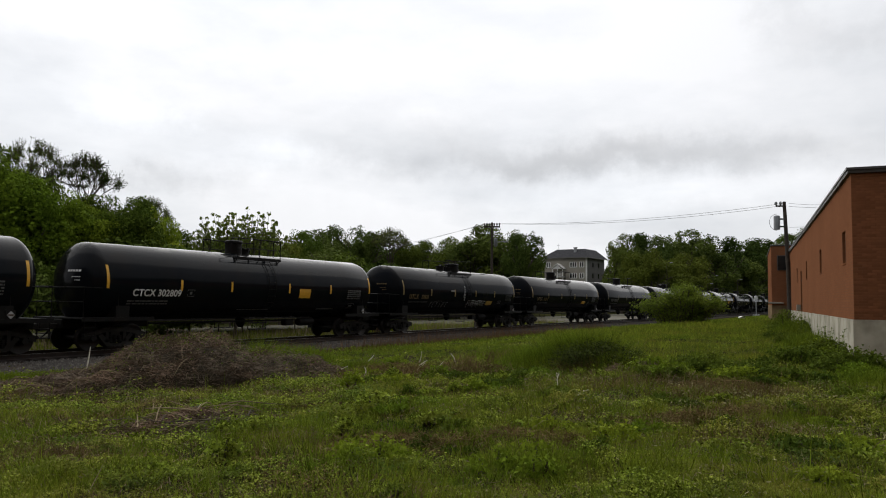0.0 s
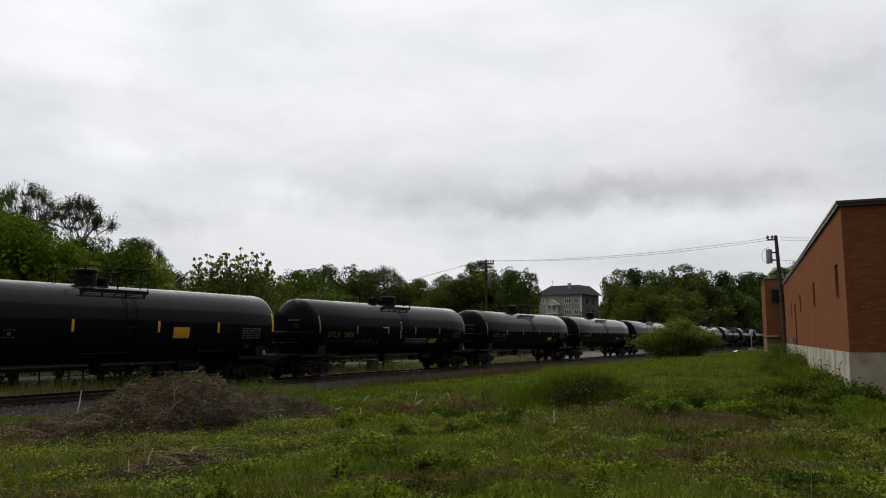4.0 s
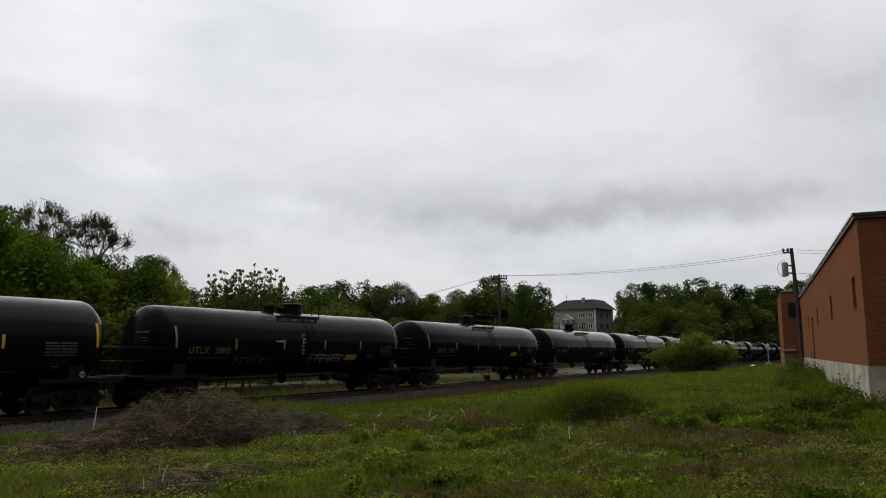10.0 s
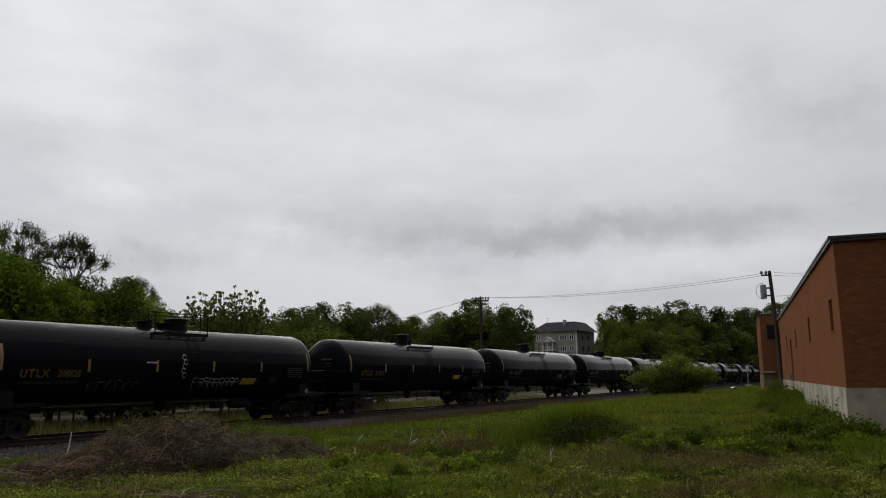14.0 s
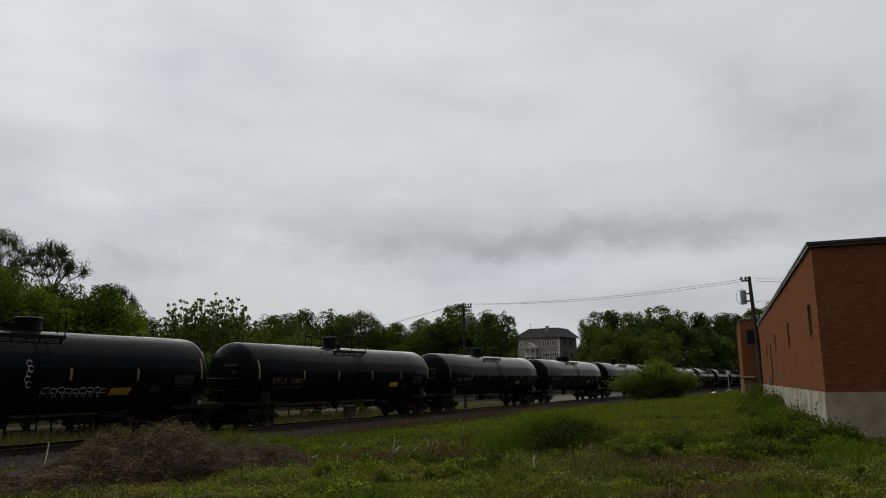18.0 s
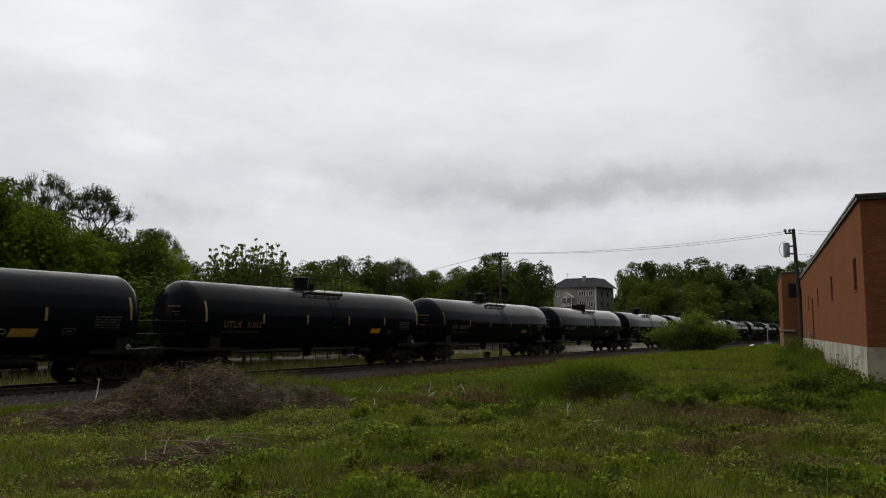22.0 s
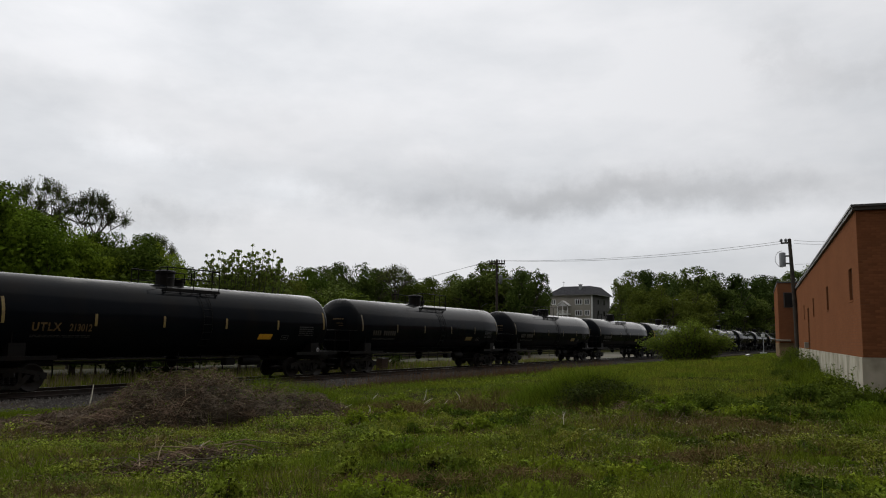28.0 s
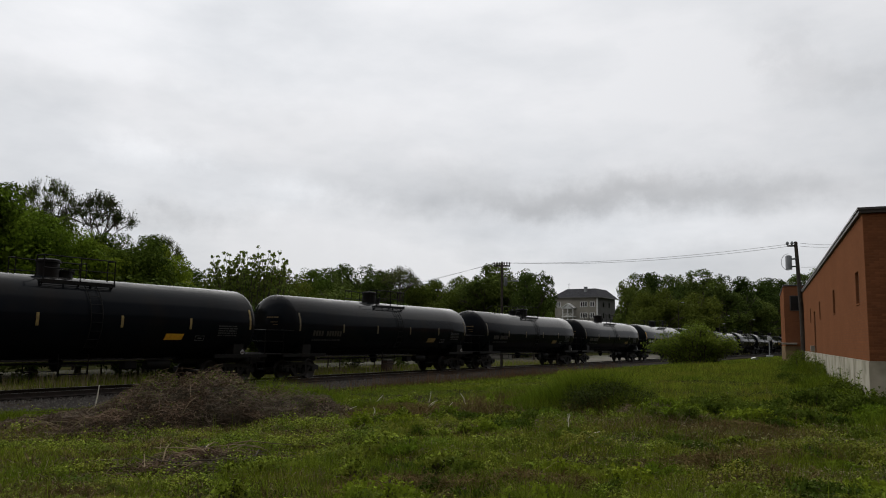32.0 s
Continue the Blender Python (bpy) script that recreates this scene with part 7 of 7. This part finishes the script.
def low_weeds():
    rng = random.Random(12)
    for i in range(84):
        az, r = rng.uniform(-24, 32), rng.uniform(7.5, 19)
        if az < -8 and r > 12.2:
            continue
        w = rng.uniform(0.25, 1.0)
        leafy_mound("weed_patch", "low patch of broad-leaved green weeds", "weeds", az, r, w, w * rng.uniform(0.6, 1.0), rng.uniform(0.10, 0.3), 0.03 + 0.0012 * r, int(250 + 900 * w), rng.choice((LEAF_A, LEAF_A, LEAF_B, CLOVER, CLOVER)), 100 + i, lumps=14)


low_weeds()


def rough_grass():
    """Knee-high grass on the far half of the lot, and thick single tussocks nearer by."""
    nr = np.random.default_rng(83)
    x, y = in_lot(nr, 60000, 19.5, 52, 8.0, 27)
    keep = nr.uniform(size=len(x)) < 0.25 + 0.75 * patchy(x, y, 1.8, 41)
    x, y = x[keep], y[keep]
    k = len(x)
    blades("long_grass", x, y, (0.12 + 0.26 * patchy(x, y, 2.6, 42)) * nr.uniform(0.5, 1.1, k), nr.uniform(0.010, 0.02, k) * np.hypot(x, y) / 26, nr.uniform(0.05, 0.7, k), GRASS, 43, "long soft grass on the far part of the lot")
    rng = random.Random(84)
    for i in range(120):
        az, r = rng.uniform(-31, 31), math.sqrt(rng.uniform(5.2 ** 2, 17.0 ** 2))
        if (az < -7 and r > 11.2) or (az > 27 and r > 14):
            continue
        p = at_bearing(az, r)
        n = rng.randint(70, 260)
        w = rng.uniform(0.10, 0.34)
        x, y = p.x + nr.normal(size=n) * w, p.y + nr.normal(size=n) * w
        hh = rng.uniform(0.14, 0.36)
        blades("tussock", x, y, hh * nr.uniform(0.35, 1.0, n), nr.uniform(0.006, 0.012, n), nr.uniform(0.05, 0.9, n), rng.choice((GRASS, TALL, TALL)), 200 + i, "tussock of tall green grass in the lot", "grass")
    for i in range(26):
        az, r = rng.uniform(-29, 30), math.sqrt(rng.uniform(5.5 ** 2, 14.0 ** 2))
        if az < -9 and r > 11:
            continue
        w = rng.uniform(0.25, 0.7)
        leafy_mound("weed_patch", "dark broad-leaved weeds close to the ground", "weeds", az, r, w, w * 0.7, rng.uniform(0.08, 0.22), 0.028, int(200 + 700 * w), rng.choice((LEAF_C, LEAF_B)), 700 + i, lumps=10)


rough_grass()


def flecks():
    """Short pale bits of last year's straw, thin dry leaves and small seed heads all over the low plants."""
    nr = np.random.default_rng(91)
    for n, r0, r1, az0, az1, mat, up, seed, label in (
            (26000, 4.6, 17, -36, 36, STRAW, 0.10, 1, "short pale bits of straw caught in the weeds"), (22000, 5.0, 16, 10, 36, SEED_PALE, 0.16, 2, "small cream seed heads among yellow-green weeds"),
            (9000, 15, 24, -9, 9, STRAW, 0.14, 3, "short pale bits of straw caught in the weeds"), (12000, 4.6, 10, -14, 8, THATCH, 0.05, 4, "reddish-brown dead leaves in a bare patch")):
        x, y = in_lot(nr, n, r0, r1, az0, az1)
        p = patchy(x, y, 1.1, 50 + seed)
        keep = nr.uniform(size=len(x)) < (0.08 + 0.9 * p ** 2 if seed != 4 else sstep((p - 0.55) / 0.2))
        x, y = x[keep], y[keep]
        k = len(x)
        c = np.c_[x, y, ground_z(x, y) + 0.015 + up * nr.uniform(size=k)]
        a = nr.normal(size=(k, 3)) * np.array([1, 1, 0.6])
        a /= np.linalg.norm(a, axis=1)[:, None]
        b = np.cross(a, nr.normal(size=(k, 3)))
        b /= np.linalg.norm(b, axis=1)[:, None]
        long = (0.008 + 0.05 * nr.uniform(size=k) ** 2)[:, None] * (0.45 if mat is SEED_PALE else 1.0)
        wide = nr.uniform(0.0022, 0.0045, k)[:, None] * (np.hypot(x, y) / 9)[:, None] * (1.5 if mat is not STRAW else 1.0)
        tagged(part("straw_bits", quads_mesh("straw_bits", c, b * wide, a * long, mat, tip=0.6), mat), label, "dead weeds", kind="stuff")


flecks()


def wall_weeds():
    """Single tall weeds before the concrete base: a thin stem with leaves up to its top."""
    rng = random.Random(95)
    for i in range(22):
        al = 20.6 + 26 * rng.random() ** 1.5
        q = WU * al + WN * (WALL_GAP - rng.uniform(0.2, 0.9))
        h = rng.uniform(0.6, 1.15)
        t = thing("tall_weed", "single tall green weed at the foot of the wall", "weeds", pose(q.x, q.y, gz(q), 0, 0, rng.uniform(0, 360)), group="tall weeds along the wall")
        top = Vector((rng.uniform(-0.12, 0.12), rng.uniform(-0.12, 0.12), h))
        part("stem", Buf().tube([(0, 0, -0.05), tuple(top * 0.5 + Vector((0.03, 0, 0))), tuple(top)], [0.012, 0.009, 0.004], 5), TALL, t)
        cs, ax, ay = [], [], []
        for j in range(rng.randint(34, 60)):
            u = rng.uniform(0.12, 1.02)
            d = rng.uniform(0, 6.28)
            out = Vector((math.cos(d), math.sin(d), rng.uniform(-0.1, 0.6))).normalized()
            ln = rng.uniform(0.05, 0.1) * (1.25 - 0.6 * u)
            side = out.cross(Vector((0, 0, 1))).normalized()
            cs.append(top * u + out * ln * 1.2)
            ax.append(side * ln * 0.36)
            ay.append(out * ln)
        part("leaves", leaf_mesh("leaves", np.array(cs), np.array(ax), np.array(ay), LEAF_B), LEAF_B, t)


wall_weeds()
for az_, r_, w_, h_, s_ in ((-13.9, 22.4, 1.3, 1.1, 51), (-12.2, 22.8, 1.5, 0.9, 52), (-10.4, 23.2, 1.5, 0.75, 53), (-27.8, 22.4, 2.4, 0.4, 54), (-30.4, 21.6, 2.6, 0.42, 55)):
    weed_clump(az_, r_, w_ * 1.3, 0.9, h_, 1500, s_)
    leafy_mound("weed_bush", "bright green weeds behind the brush heap", "weeds", az_, r_, w_, 0.8, h_ * 0.75, 0.045, 1500, LEAF_A, s_ + 20, lumps=14)
weed_clump(26.2, 27.0, 1.6, 1.4, 0.7, 1000, 9)
weed_clump(25.2, 36.0, 1.8, 1.6, 0.9, 1000, 10)
weed_clump(30.2, 16.5, 1.8, 1.3, 0.5, 900, 11)
weed_clump(5.5, 24.0, 3.0, 1.4, 0.5, 3000, 12)
weed_clump(-6.0, 21.5, 2.2, 1.0, 0.4, 2500, 13)
leafy_mound("weed_bush", "leafy weeds coloured dark for the shaded hollow under the tall grass", "bush", 11.9, 19.2, 1.9, 1.0, 0.92, 0.034, 13000, LEAF_HOLLOW, 12, lumps=30)
weed_clump(13.2, 18.9, 1.5, 0.8, 0.6, 900, 17)


def brush_heap():
    p = at_bearing(-17.9, 20.0)
    z0 = gz(p)
    t = thing("brush_heap", "long heap of dead brown brush and cut branches", "brush pile", pose(p.x, p.y, z0, 0, 0, 15))
    W, D, H = 7.7, 4.2, 1.1
    nr = np.random.default_rng(9)

    def top(x, y):
        q = np.clip(1 - (x / (W / 2)) ** 2 - (y / (D / 2)) ** 2, 0, 1)
        shape = 0.24 + 0.76 * sstep((x + 3.1) / 2.3)
        return H * q ** 0.55 * shape * 0.96 * (0.86 - 0.085 * x + 0.07 * np.sin(2.3 * x + 0.6) + 0.06 * np.sin(5 * x + 3 * y) + 0.05 * np.sin(9 * x - 7 * y) + 0.34 * (patchy(x, y, 0.8, 3) - 0.5) + 0.42 * (patchy(x, y, 0.3, 7) - 0.5))

    n, m = 40, 26
    vs = [(W * 0.5 * (2 * i / n - 1), D * 0.5 * (2 * j / m - 1)) for i in range(n + 1) for j in range(m + 1)]
    b = Buf()
    b.add([(x, y, float(top(x, y)) * 0.9 - 0.08) for x, y in vs], [(i * (m + 1) + j, (i + 1) * (m + 1) + j, (i + 1) * (m + 1) + j + 1, i * (m + 1) + j + 1) for i in range(n) for j in range(m)])
    part("packed_core", b, CORE, t)
    k = 52000
    x, y = nr.uniform(-W / 2, W / 2, k), nr.uniform(-D / 2, D / 2, k)
    x, y = x * 1.22, y * 1.35
    keep = (top(x, y) > 0.02) | (nr.uniform(size=k) < 0.55 * patchy(x, y, 0.8, 5))
    x, y = x[keep], y[keep]
    k = len(x)
    c = np.c_[x, y, top(x, y) * nr.uniform(0.84, 1.1, k) + 0.03]
    a = nr.normal(size=(k, 3)) * np.array([1, 1, 0.45])
    a /= np.linalg.norm(a, axis=1)[:, None]
    s = np.cross(a, nr.normal(size=(k, 3)))
    s /= np.linalg.norm(s, axis=1)[:, None]
    ln = (0.018 + 0.10 * nr.uniform(size=k) ** 2.4)[:, None]
    tagged(part("brushwood", quads_mesh("brushwood", c, s * nr.uniform(0.003, 0.0085, k)[:, None], a * ln, BRUSH, tip=0.5), BRUSH, t), kind="stuff")
    # stems thrown loosely round the rim, out onto the grass
    k = 15000
    q, ring = nr.uniform(0, 2 * np.pi, k), nr.normal(size=k) * 0.11 + 0.93
    x, y = np.cos(q) * ring * W / 2, np.sin(q) * ring * D / 2
    c = np.c_[x, y, top(x, y) * nr.uniform(0.7, 1.1, k) + 0.03 + 0.07 * nr.uniform(size=k)]
    tagged(part("stem_scatter", quads_mesh("stem_scatter", c, s[:k] * nr.uniform(0.003, 0.008, k)[:, None], a[:k] * (0.02 + 0.13 * nr.uniform(size=k) ** 2.2)[:, None], BRUSH, tip=0.5), BRUSH, t), kind="stuff")
    k = 2600
    x, y = nr.uniform(-W / 2, W / 2, k), nr.uniform(-D / 2, D / 2, k)
    c = np.c_[x, y, top(x, y) + 0.02]
    tagged(part("dry_grass", quads_mesh("dry_grass", c, s[:k] * 0.006, a[:k] * nr.uniform(0.02, 0.09, k)[:, None], STRAW, tip=0.3), STRAW, t), kind="stuff")
    rng = random.Random(6)
    for i in range(72):  # cut branches lying on the heap
        x, y = rng.uniform(-W / 2, W / 2) * 0.9, rng.uniform(-D / 2, D / 2) * 0.85
        z = float(top(x, y))
        if z < 0.05:
            continue
        a, ln, r = rng.uniform(0, 6.28), rng.uniform(0.2, 0.65), rng.uniform(0.006, 0.014)
        e = (x + math.cos(a) * ln, y + math.sin(a) * ln)
        ze = max(float(top(*e)), 0.0) + rng.uniform(0.0, 0.12)
        part("branch", Buf().tube([(x, y, z), ((x + e[0]) / 2, (y + e[1]) / 2, (z + ze) / 2 + 0.08), (*e, ze)], [r, r * 0.8, r * 0.5], 5), rng.choice((STRAW, BARK, BARK, BRUSH, BRUSH, BRUSH)), t)
    for i in range(26):  # long stripped stems, pale, over the low end and the front
        x, y = rng.uniform(-0.58, -0.12) * W, -D * rng.uniform(0.12, 0.56)
        d, ln, r = rng.gauss(0.0, 0.7), rng.uniform(0.4, 1.1), rng.uniform(0.006, 0.012)
        e = (x + math.cos(d) * ln, y + math.sin(d) * ln * 0.6)
        z, ze = max(float(top(x, y)), 0.04) + 0.04, max(float(top(*e)), 0.03) + rng.uniform(0.03, 0.16)
        part("branch", Buf().tube([(x, y, z), (x * 0.65 + e[0] * 0.35, y * 0.65 + e[1] * 0.35, max(z, ze) + 0.1), (x * 0.3 + e[0] * 0.7, y * 0.3 + e[1] * 0.7, max(z, ze) + 0.09), (*e, ze)], [r, r * 0.9, r * 0.75, r * 0.5], 5), rng.choice((STRAW, STRAW, BRUSH)), t)
    k = 3200  # young weeds that grow through the top and the back of the heap
    x, y = nr.normal(size=k) * 0.36 + nr.choice([-1.9, -1.2, -0.3, 0.6, 1.3, 2.0, 2.6, 3.0], k), nr.normal(size=k) * 0.34 + nr.choice([-1.1, -0.3, 0.5, 0.9, 1.2], k)
    c = np.c_[x, y, np.maximum(top(x, y), 0.0) + np.abs(nr.normal(size=k)) * 0.07]
    a = nr.normal(size=(k, 3)) * np.array([1, 1, 0.5])
    a /= np.linalg.norm(a, axis=1)[:, None]
    bb = np.cross(np.c_[nr.normal(size=(k, 2)) * 0.6, np.ones(k)], a)
    part("weed_growth", leaf_mesh("weed_growth", c, a * 0.018, bb * 0.026, LEAF_A), LEAF_A, t)


brush_heap()


def brush_litter():
    """Flat brown litter of cut stems trailing off the low end of the heap."""
    p = at_bearing(-25.0, 21.3)
    t = thing("brush_litter", "thin trail of brown cut stems and dead leaves", "brush pile", pose(p.x, p.y, gz(p), 0, 0, 22))
    nr = np.random.default_rng(37)
    k = 9000
    x, y = nr.normal(size=k) * 1.25, nr.normal(size=k) * 0.36
    wx, wy = p.x + x * math.cos(radians(22)) - y * math.sin(radians(22)), p.y + x * math.sin(radians(22)) + y * math.cos(radians(22))
    keep = nr.uniform(size=k) < 0.15 + 0.85 * patchy(x, y, 0.7, 31)
    x, y, wx, wy = x[keep], y[keep], wx[keep], wy[keep]
    k = len(x)
    a = nr.normal(size=(k, 3)) * np.array([1, 1, 0.25])
    a /= np.linalg.norm(a, axis=1)[:, None]
    s = np.cross(a, nr.normal(size=(k, 3)))
    s /= np.linalg.norm(s, axis=1)[:, None]
    bed = 0.22 * np.exp(-(x / 1.3) ** 2 - (y / 0.4) ** 2)
    c = np.c_[x, y, ground_z(wx, wy) - gz(p) + 0.02 + bed * nr.uniform(0.3, 1.0, k)]
    tagged(part("stem_scatter", quads_mesh("stem_scatter", c, s * nr.uniform(0.003, 0.008, k)[:, None], a * (0.02 + 0.13 * nr.uniform(size=k) ** 2)[:, None], BRUSH, tip=0.5), BRUSH, t), kind="stuff")
    rng = random.Random(38)
    for i in range(16):
        q, w, ln, d = rng.uniform(-1.8, 1.6), rng.uniform(-0.4, 0.4), rng.uniform(0.25, 0.7), rng.uniform(0, 6.28)
        part("stem", Buf().tube([(q, w, 0.1), (q + ln * 0.5 * math.cos(d), w + ln * 0.5 * math.sin(d), 0.2), (q + ln * math.cos(d), w + ln * math.sin(d), 0.14)], [0.011, 0.009, 0.006], 5), rng.choice((STRAW, BRUSH, BRUSH)), t)


brush_litter()


def twig_pile():
    """A flat loose pile of cut twigs in front of the heap, crossed by longer arching stems."""
    p = at_bearing(-17.9, 11.5)
    t = thing("twig_pile", "small flat pile of dry brown twigs on the grass", "brush pile", pose(p.x, p.y, gz(p), 0, 0, 18))
    nr = np.random.default_rng(29)
    k = 4200
    x, y = nr.normal(size=k) * 0.5, nr.normal(size=k) * 0.5
    x = x + 0.35 * y
    a = nr.normal(size=(k, 3)) * np.array([1, 1, 0.25])
    a /= np.linalg.norm(a, axis=1)[:, None]
    s = np.cross(a, nr.normal(size=(k, 3)))
    s /= np.linalg.norm(s, axis=1)[:, None]
    c = np.c_[x, y, 0.03 + 0.26 * np.exp(-(x / 0.7) ** 2 - (y / 0.6) ** 2) * nr.uniform(0.3, 1.0, k)]
    tagged(part("twig_scatter", quads_mesh("twig_scatter", c, s * nr.uniform(0.003, 0.006, k)[:, None], a * nr.uniform(0.03, 0.2, k)[:, None], BRUSH, tip=0.5), BRUSH, t), kind="stuff")
    rng = random.Random(30)
    for i in range(34):
        x, y, d, ln = rng.gauss(0, 0.42), rng.gauss(0, 0.34), rng.uniform(0, 6.28), rng.uniform(0.45, 1.15)
        z, up, r = rng.uniform(0.1, 0.3), rng.uniform(0.0, 0.09), rng.uniform(0.006, 0.012)
        dx, dy = math.cos(d) * ln / 2, math.sin(d) * ln / 2
        part("twig", Buf().tube([(x - dx, y - dy, z), (x - dx * 0.3, y - dy * 0.3, z + up), (x + dx * 0.4, y + dy * 0.4, z + up * 0.9), (x + dx, y + dy, z + rng.uniform(-0.04, 0.08))], [r, r * 0.9, r * 0.75, r * 0.5], 5), rng.choice((STRAW, STRAW, STRAW, BRUSH, BARK)), t)


twig_pile()


def dead_weeds():
    """Flattened brown patches of last year's weeds in the lot."""
    nr = np.random.default_rng(58)
    for az, r, w, d in ((-3.6, 19.4, 2.4, 0.9), (-0.8, 18.2, 2.6, 0.9), (1.9, 19.6, 1.6, 0.7), (14.6, 18.0, 1.6, 0.7), (17.4, 15.9, 2.6, 0.9), (20.8, 14.9, 2.2, 0.9), (19.2, 10.6, 1.6, 1.0), (6.7, 8.8, 1.8, 0.9), (23.5, 12.0, 1.6, 0.8), (-4.0, 9.0, 1.4, 0.8)):
        p = at_bearing(az, r)
        t = thing("dead_weeds", "flattened patch of dead brown weed stems", "weeds", pose(p.x, p.y, gz(p), 0, 0, -az), group="patches of dead weeds")
        k = int(1300 * w * d + 500)
        x, y = nr.normal(size=k) * w * 0.4, nr.normal(size=k) * d * 0.4
        keep = nr.uniform(size=k) < sstep((patchy(x + 3 * az, y, 0.35, 61) - 0.35) / 0.3)
        x, y = x[keep], y[keep]
        k = len(x)
        a = nr.normal(size=(k, 3)) * np.array([1, 1, 0.8])
        a /= np.linalg.norm(a, axis=1)[:, None]
        s = np.cross(a, nr.normal(size=(k, 3)))
        s /= np.linalg.norm(s, axis=1)[:, None]
        c = np.c_[x, y, 0.03 + (0.018 * r) * np.exp(-(x / w * 2) ** 2 - (y / d * 2) ** 2) * nr.uniform(0.3, 1.0, k)]
        mat = BRUSH if az > 10 and r > 15 else THATCH
        tagged(part("stem_scatter", quads_mesh("stem_scatter", c, s * nr.uniform(0.002, 0.005, k)[:, None], a * nr.uniform(0.02, 0.13, k)[:, None], mat, tip=0.5), mat, t), kind="stuff")


dead_weeds()


def sticks():
    # bearing, distance, height above the ground, length, thickness, tilt
    pale = (
        (-25.4, 25.0, 0.0, 0.75, 0.024, 8), (8.7, 14.5, 0.0, 0.40, 0.010, 2), (8.72, 14.49, 0.30, 0.11, 0.009, 26), (10.2, 13.4, 0.10, 0.22, 0.013, 72),
        (-6.0, 22.5, 0.05, 0.45, 0.013, 45), (-8.2, 19.8, 0.1, 0.4, 0.014, 68), (-5.9, 18.6, 0.05, 0.18, 0.009, 14), (-5.75, 18.6, 0.05, 0.2, 0.011, -12),
        (-1.7, 22.0, 0.1, 0.3, 0.010, 12), (-1.8, 20.6, 0.1, 0.3, 0.014, 65), (-2.2, 19.4, 0.05, 0.4, 0.010, 52), (-0.5, 19.3, 0.05, 0.32, 0.010, 42),
        (-3.9, 17.9, 0.0, 0.3, 0.012, 15), (1.1, 20.4, 0.1, 0.3, 0.012, -30))
    straw = (
        (-18.8, 11.6, 0.08, 0.34, 0.007, 42), (-17.3, 11.8, 0.1, 0.6, 0.009, -66), (-19.6, 11.0, 0, 0.4, 0.008, 35), (-16.6, 12.2, 0, 0.5, 0.009, 55),
        (-18.0, 12.0, 0.05, 0.5, 0.009, 80), (-17.0, 11.2, 0.05, 0.5, 0.009, -50), (-23.4, 18.6, 0, 0.8, 0.014, 74), (-22.0, 19.6, 0.05, 0.7, 0.016, -38),
        (-25.6, 19.6, 0.05, 0.9, 0.014, 80))
    rows = [(PALE_STICK, r) for r in pale] + [(PALE_STICK if i == 0 else STRAW, r) for i, r in enumerate(straw)]
    for mat, (az, r, up, ln, rad, tilt) in rows:
        p = at_bearing(az, r)
        tt = radians(tilt)
        d = Vector((math.cos(radians(az)) * math.sin(tt), -math.sin(radians(az)) * math.sin(tt), math.cos(tt)))
        b = Buf().tube([(0, 0, -0.05), tuple(d * ln * 0.5 + Vector((0.02, 0, 0.01))), tuple(d * ln)], [rad, rad * 0.8, rad * 0.5], 5)
        ob = part("stick", b, mat, m=pose(p.x, p.y, gz(p) + 0.03 + up))
        tagged(ob, "pale dry stick among the weeds", "stick", "dry sticks")


sticks()


# ---------------------------------------------------------------- what moves
RUN = (  # seconds, metres that the train has gone along the track (it moves towards the start)
    (0, 0.00),
    (1, -1.77),
    (2, -3.51),
    (3, -5.22),
    (4, -6.90),
    (5, -8.55),
    (6, -10.16),
    (7, -11.73),
    (8, -13.28),
    (9, -14.80),
    (10, -16.29),
    (11, -17.76),
    (12, -19.22),
    (13, -20.65),
    (14, -22.07),
    (15, -23.48),
    (16, -24.87),
    (17, -26.26),
    (18, -27.63),
    (19, -29.00),
    (20, -30.36),
    (21, -31.71),
    (22, -33.06),
    (23, -34.39),
    (24, -35.71),
    (25, -37.02),
    (26, -38.33),
    (27, -39.62),
    (28, -40.91),
    (29, -42.19),
    (30, -43.47),
    (31, -44.76),
    (32, -46.07),
)


def run_at(t):
    i = min(int(t), len(RUN) - 2)
    (a, p), (b, q) = RUN[i], RUN[i + 1]
    return p + (q - p) * (t - a) / (b - a)


def motions():
    steps = [i * 0.32 for i in range(101)]
    for start, car in CARS:
        walk(car, [(t, TRACK @ pose(start + s, 0, RAIL_Z)) for t, s in RUN])
        for w in [o for o in car.children_recursive if o.name.startswith("wheelset")]:
            x = w.location.x
            walk(w, [(t, pose(x, 0, 0.46) @ Matrix.Rotation(run_at(t) / 0.457, 4, "Y")) for t in steps])


motions()
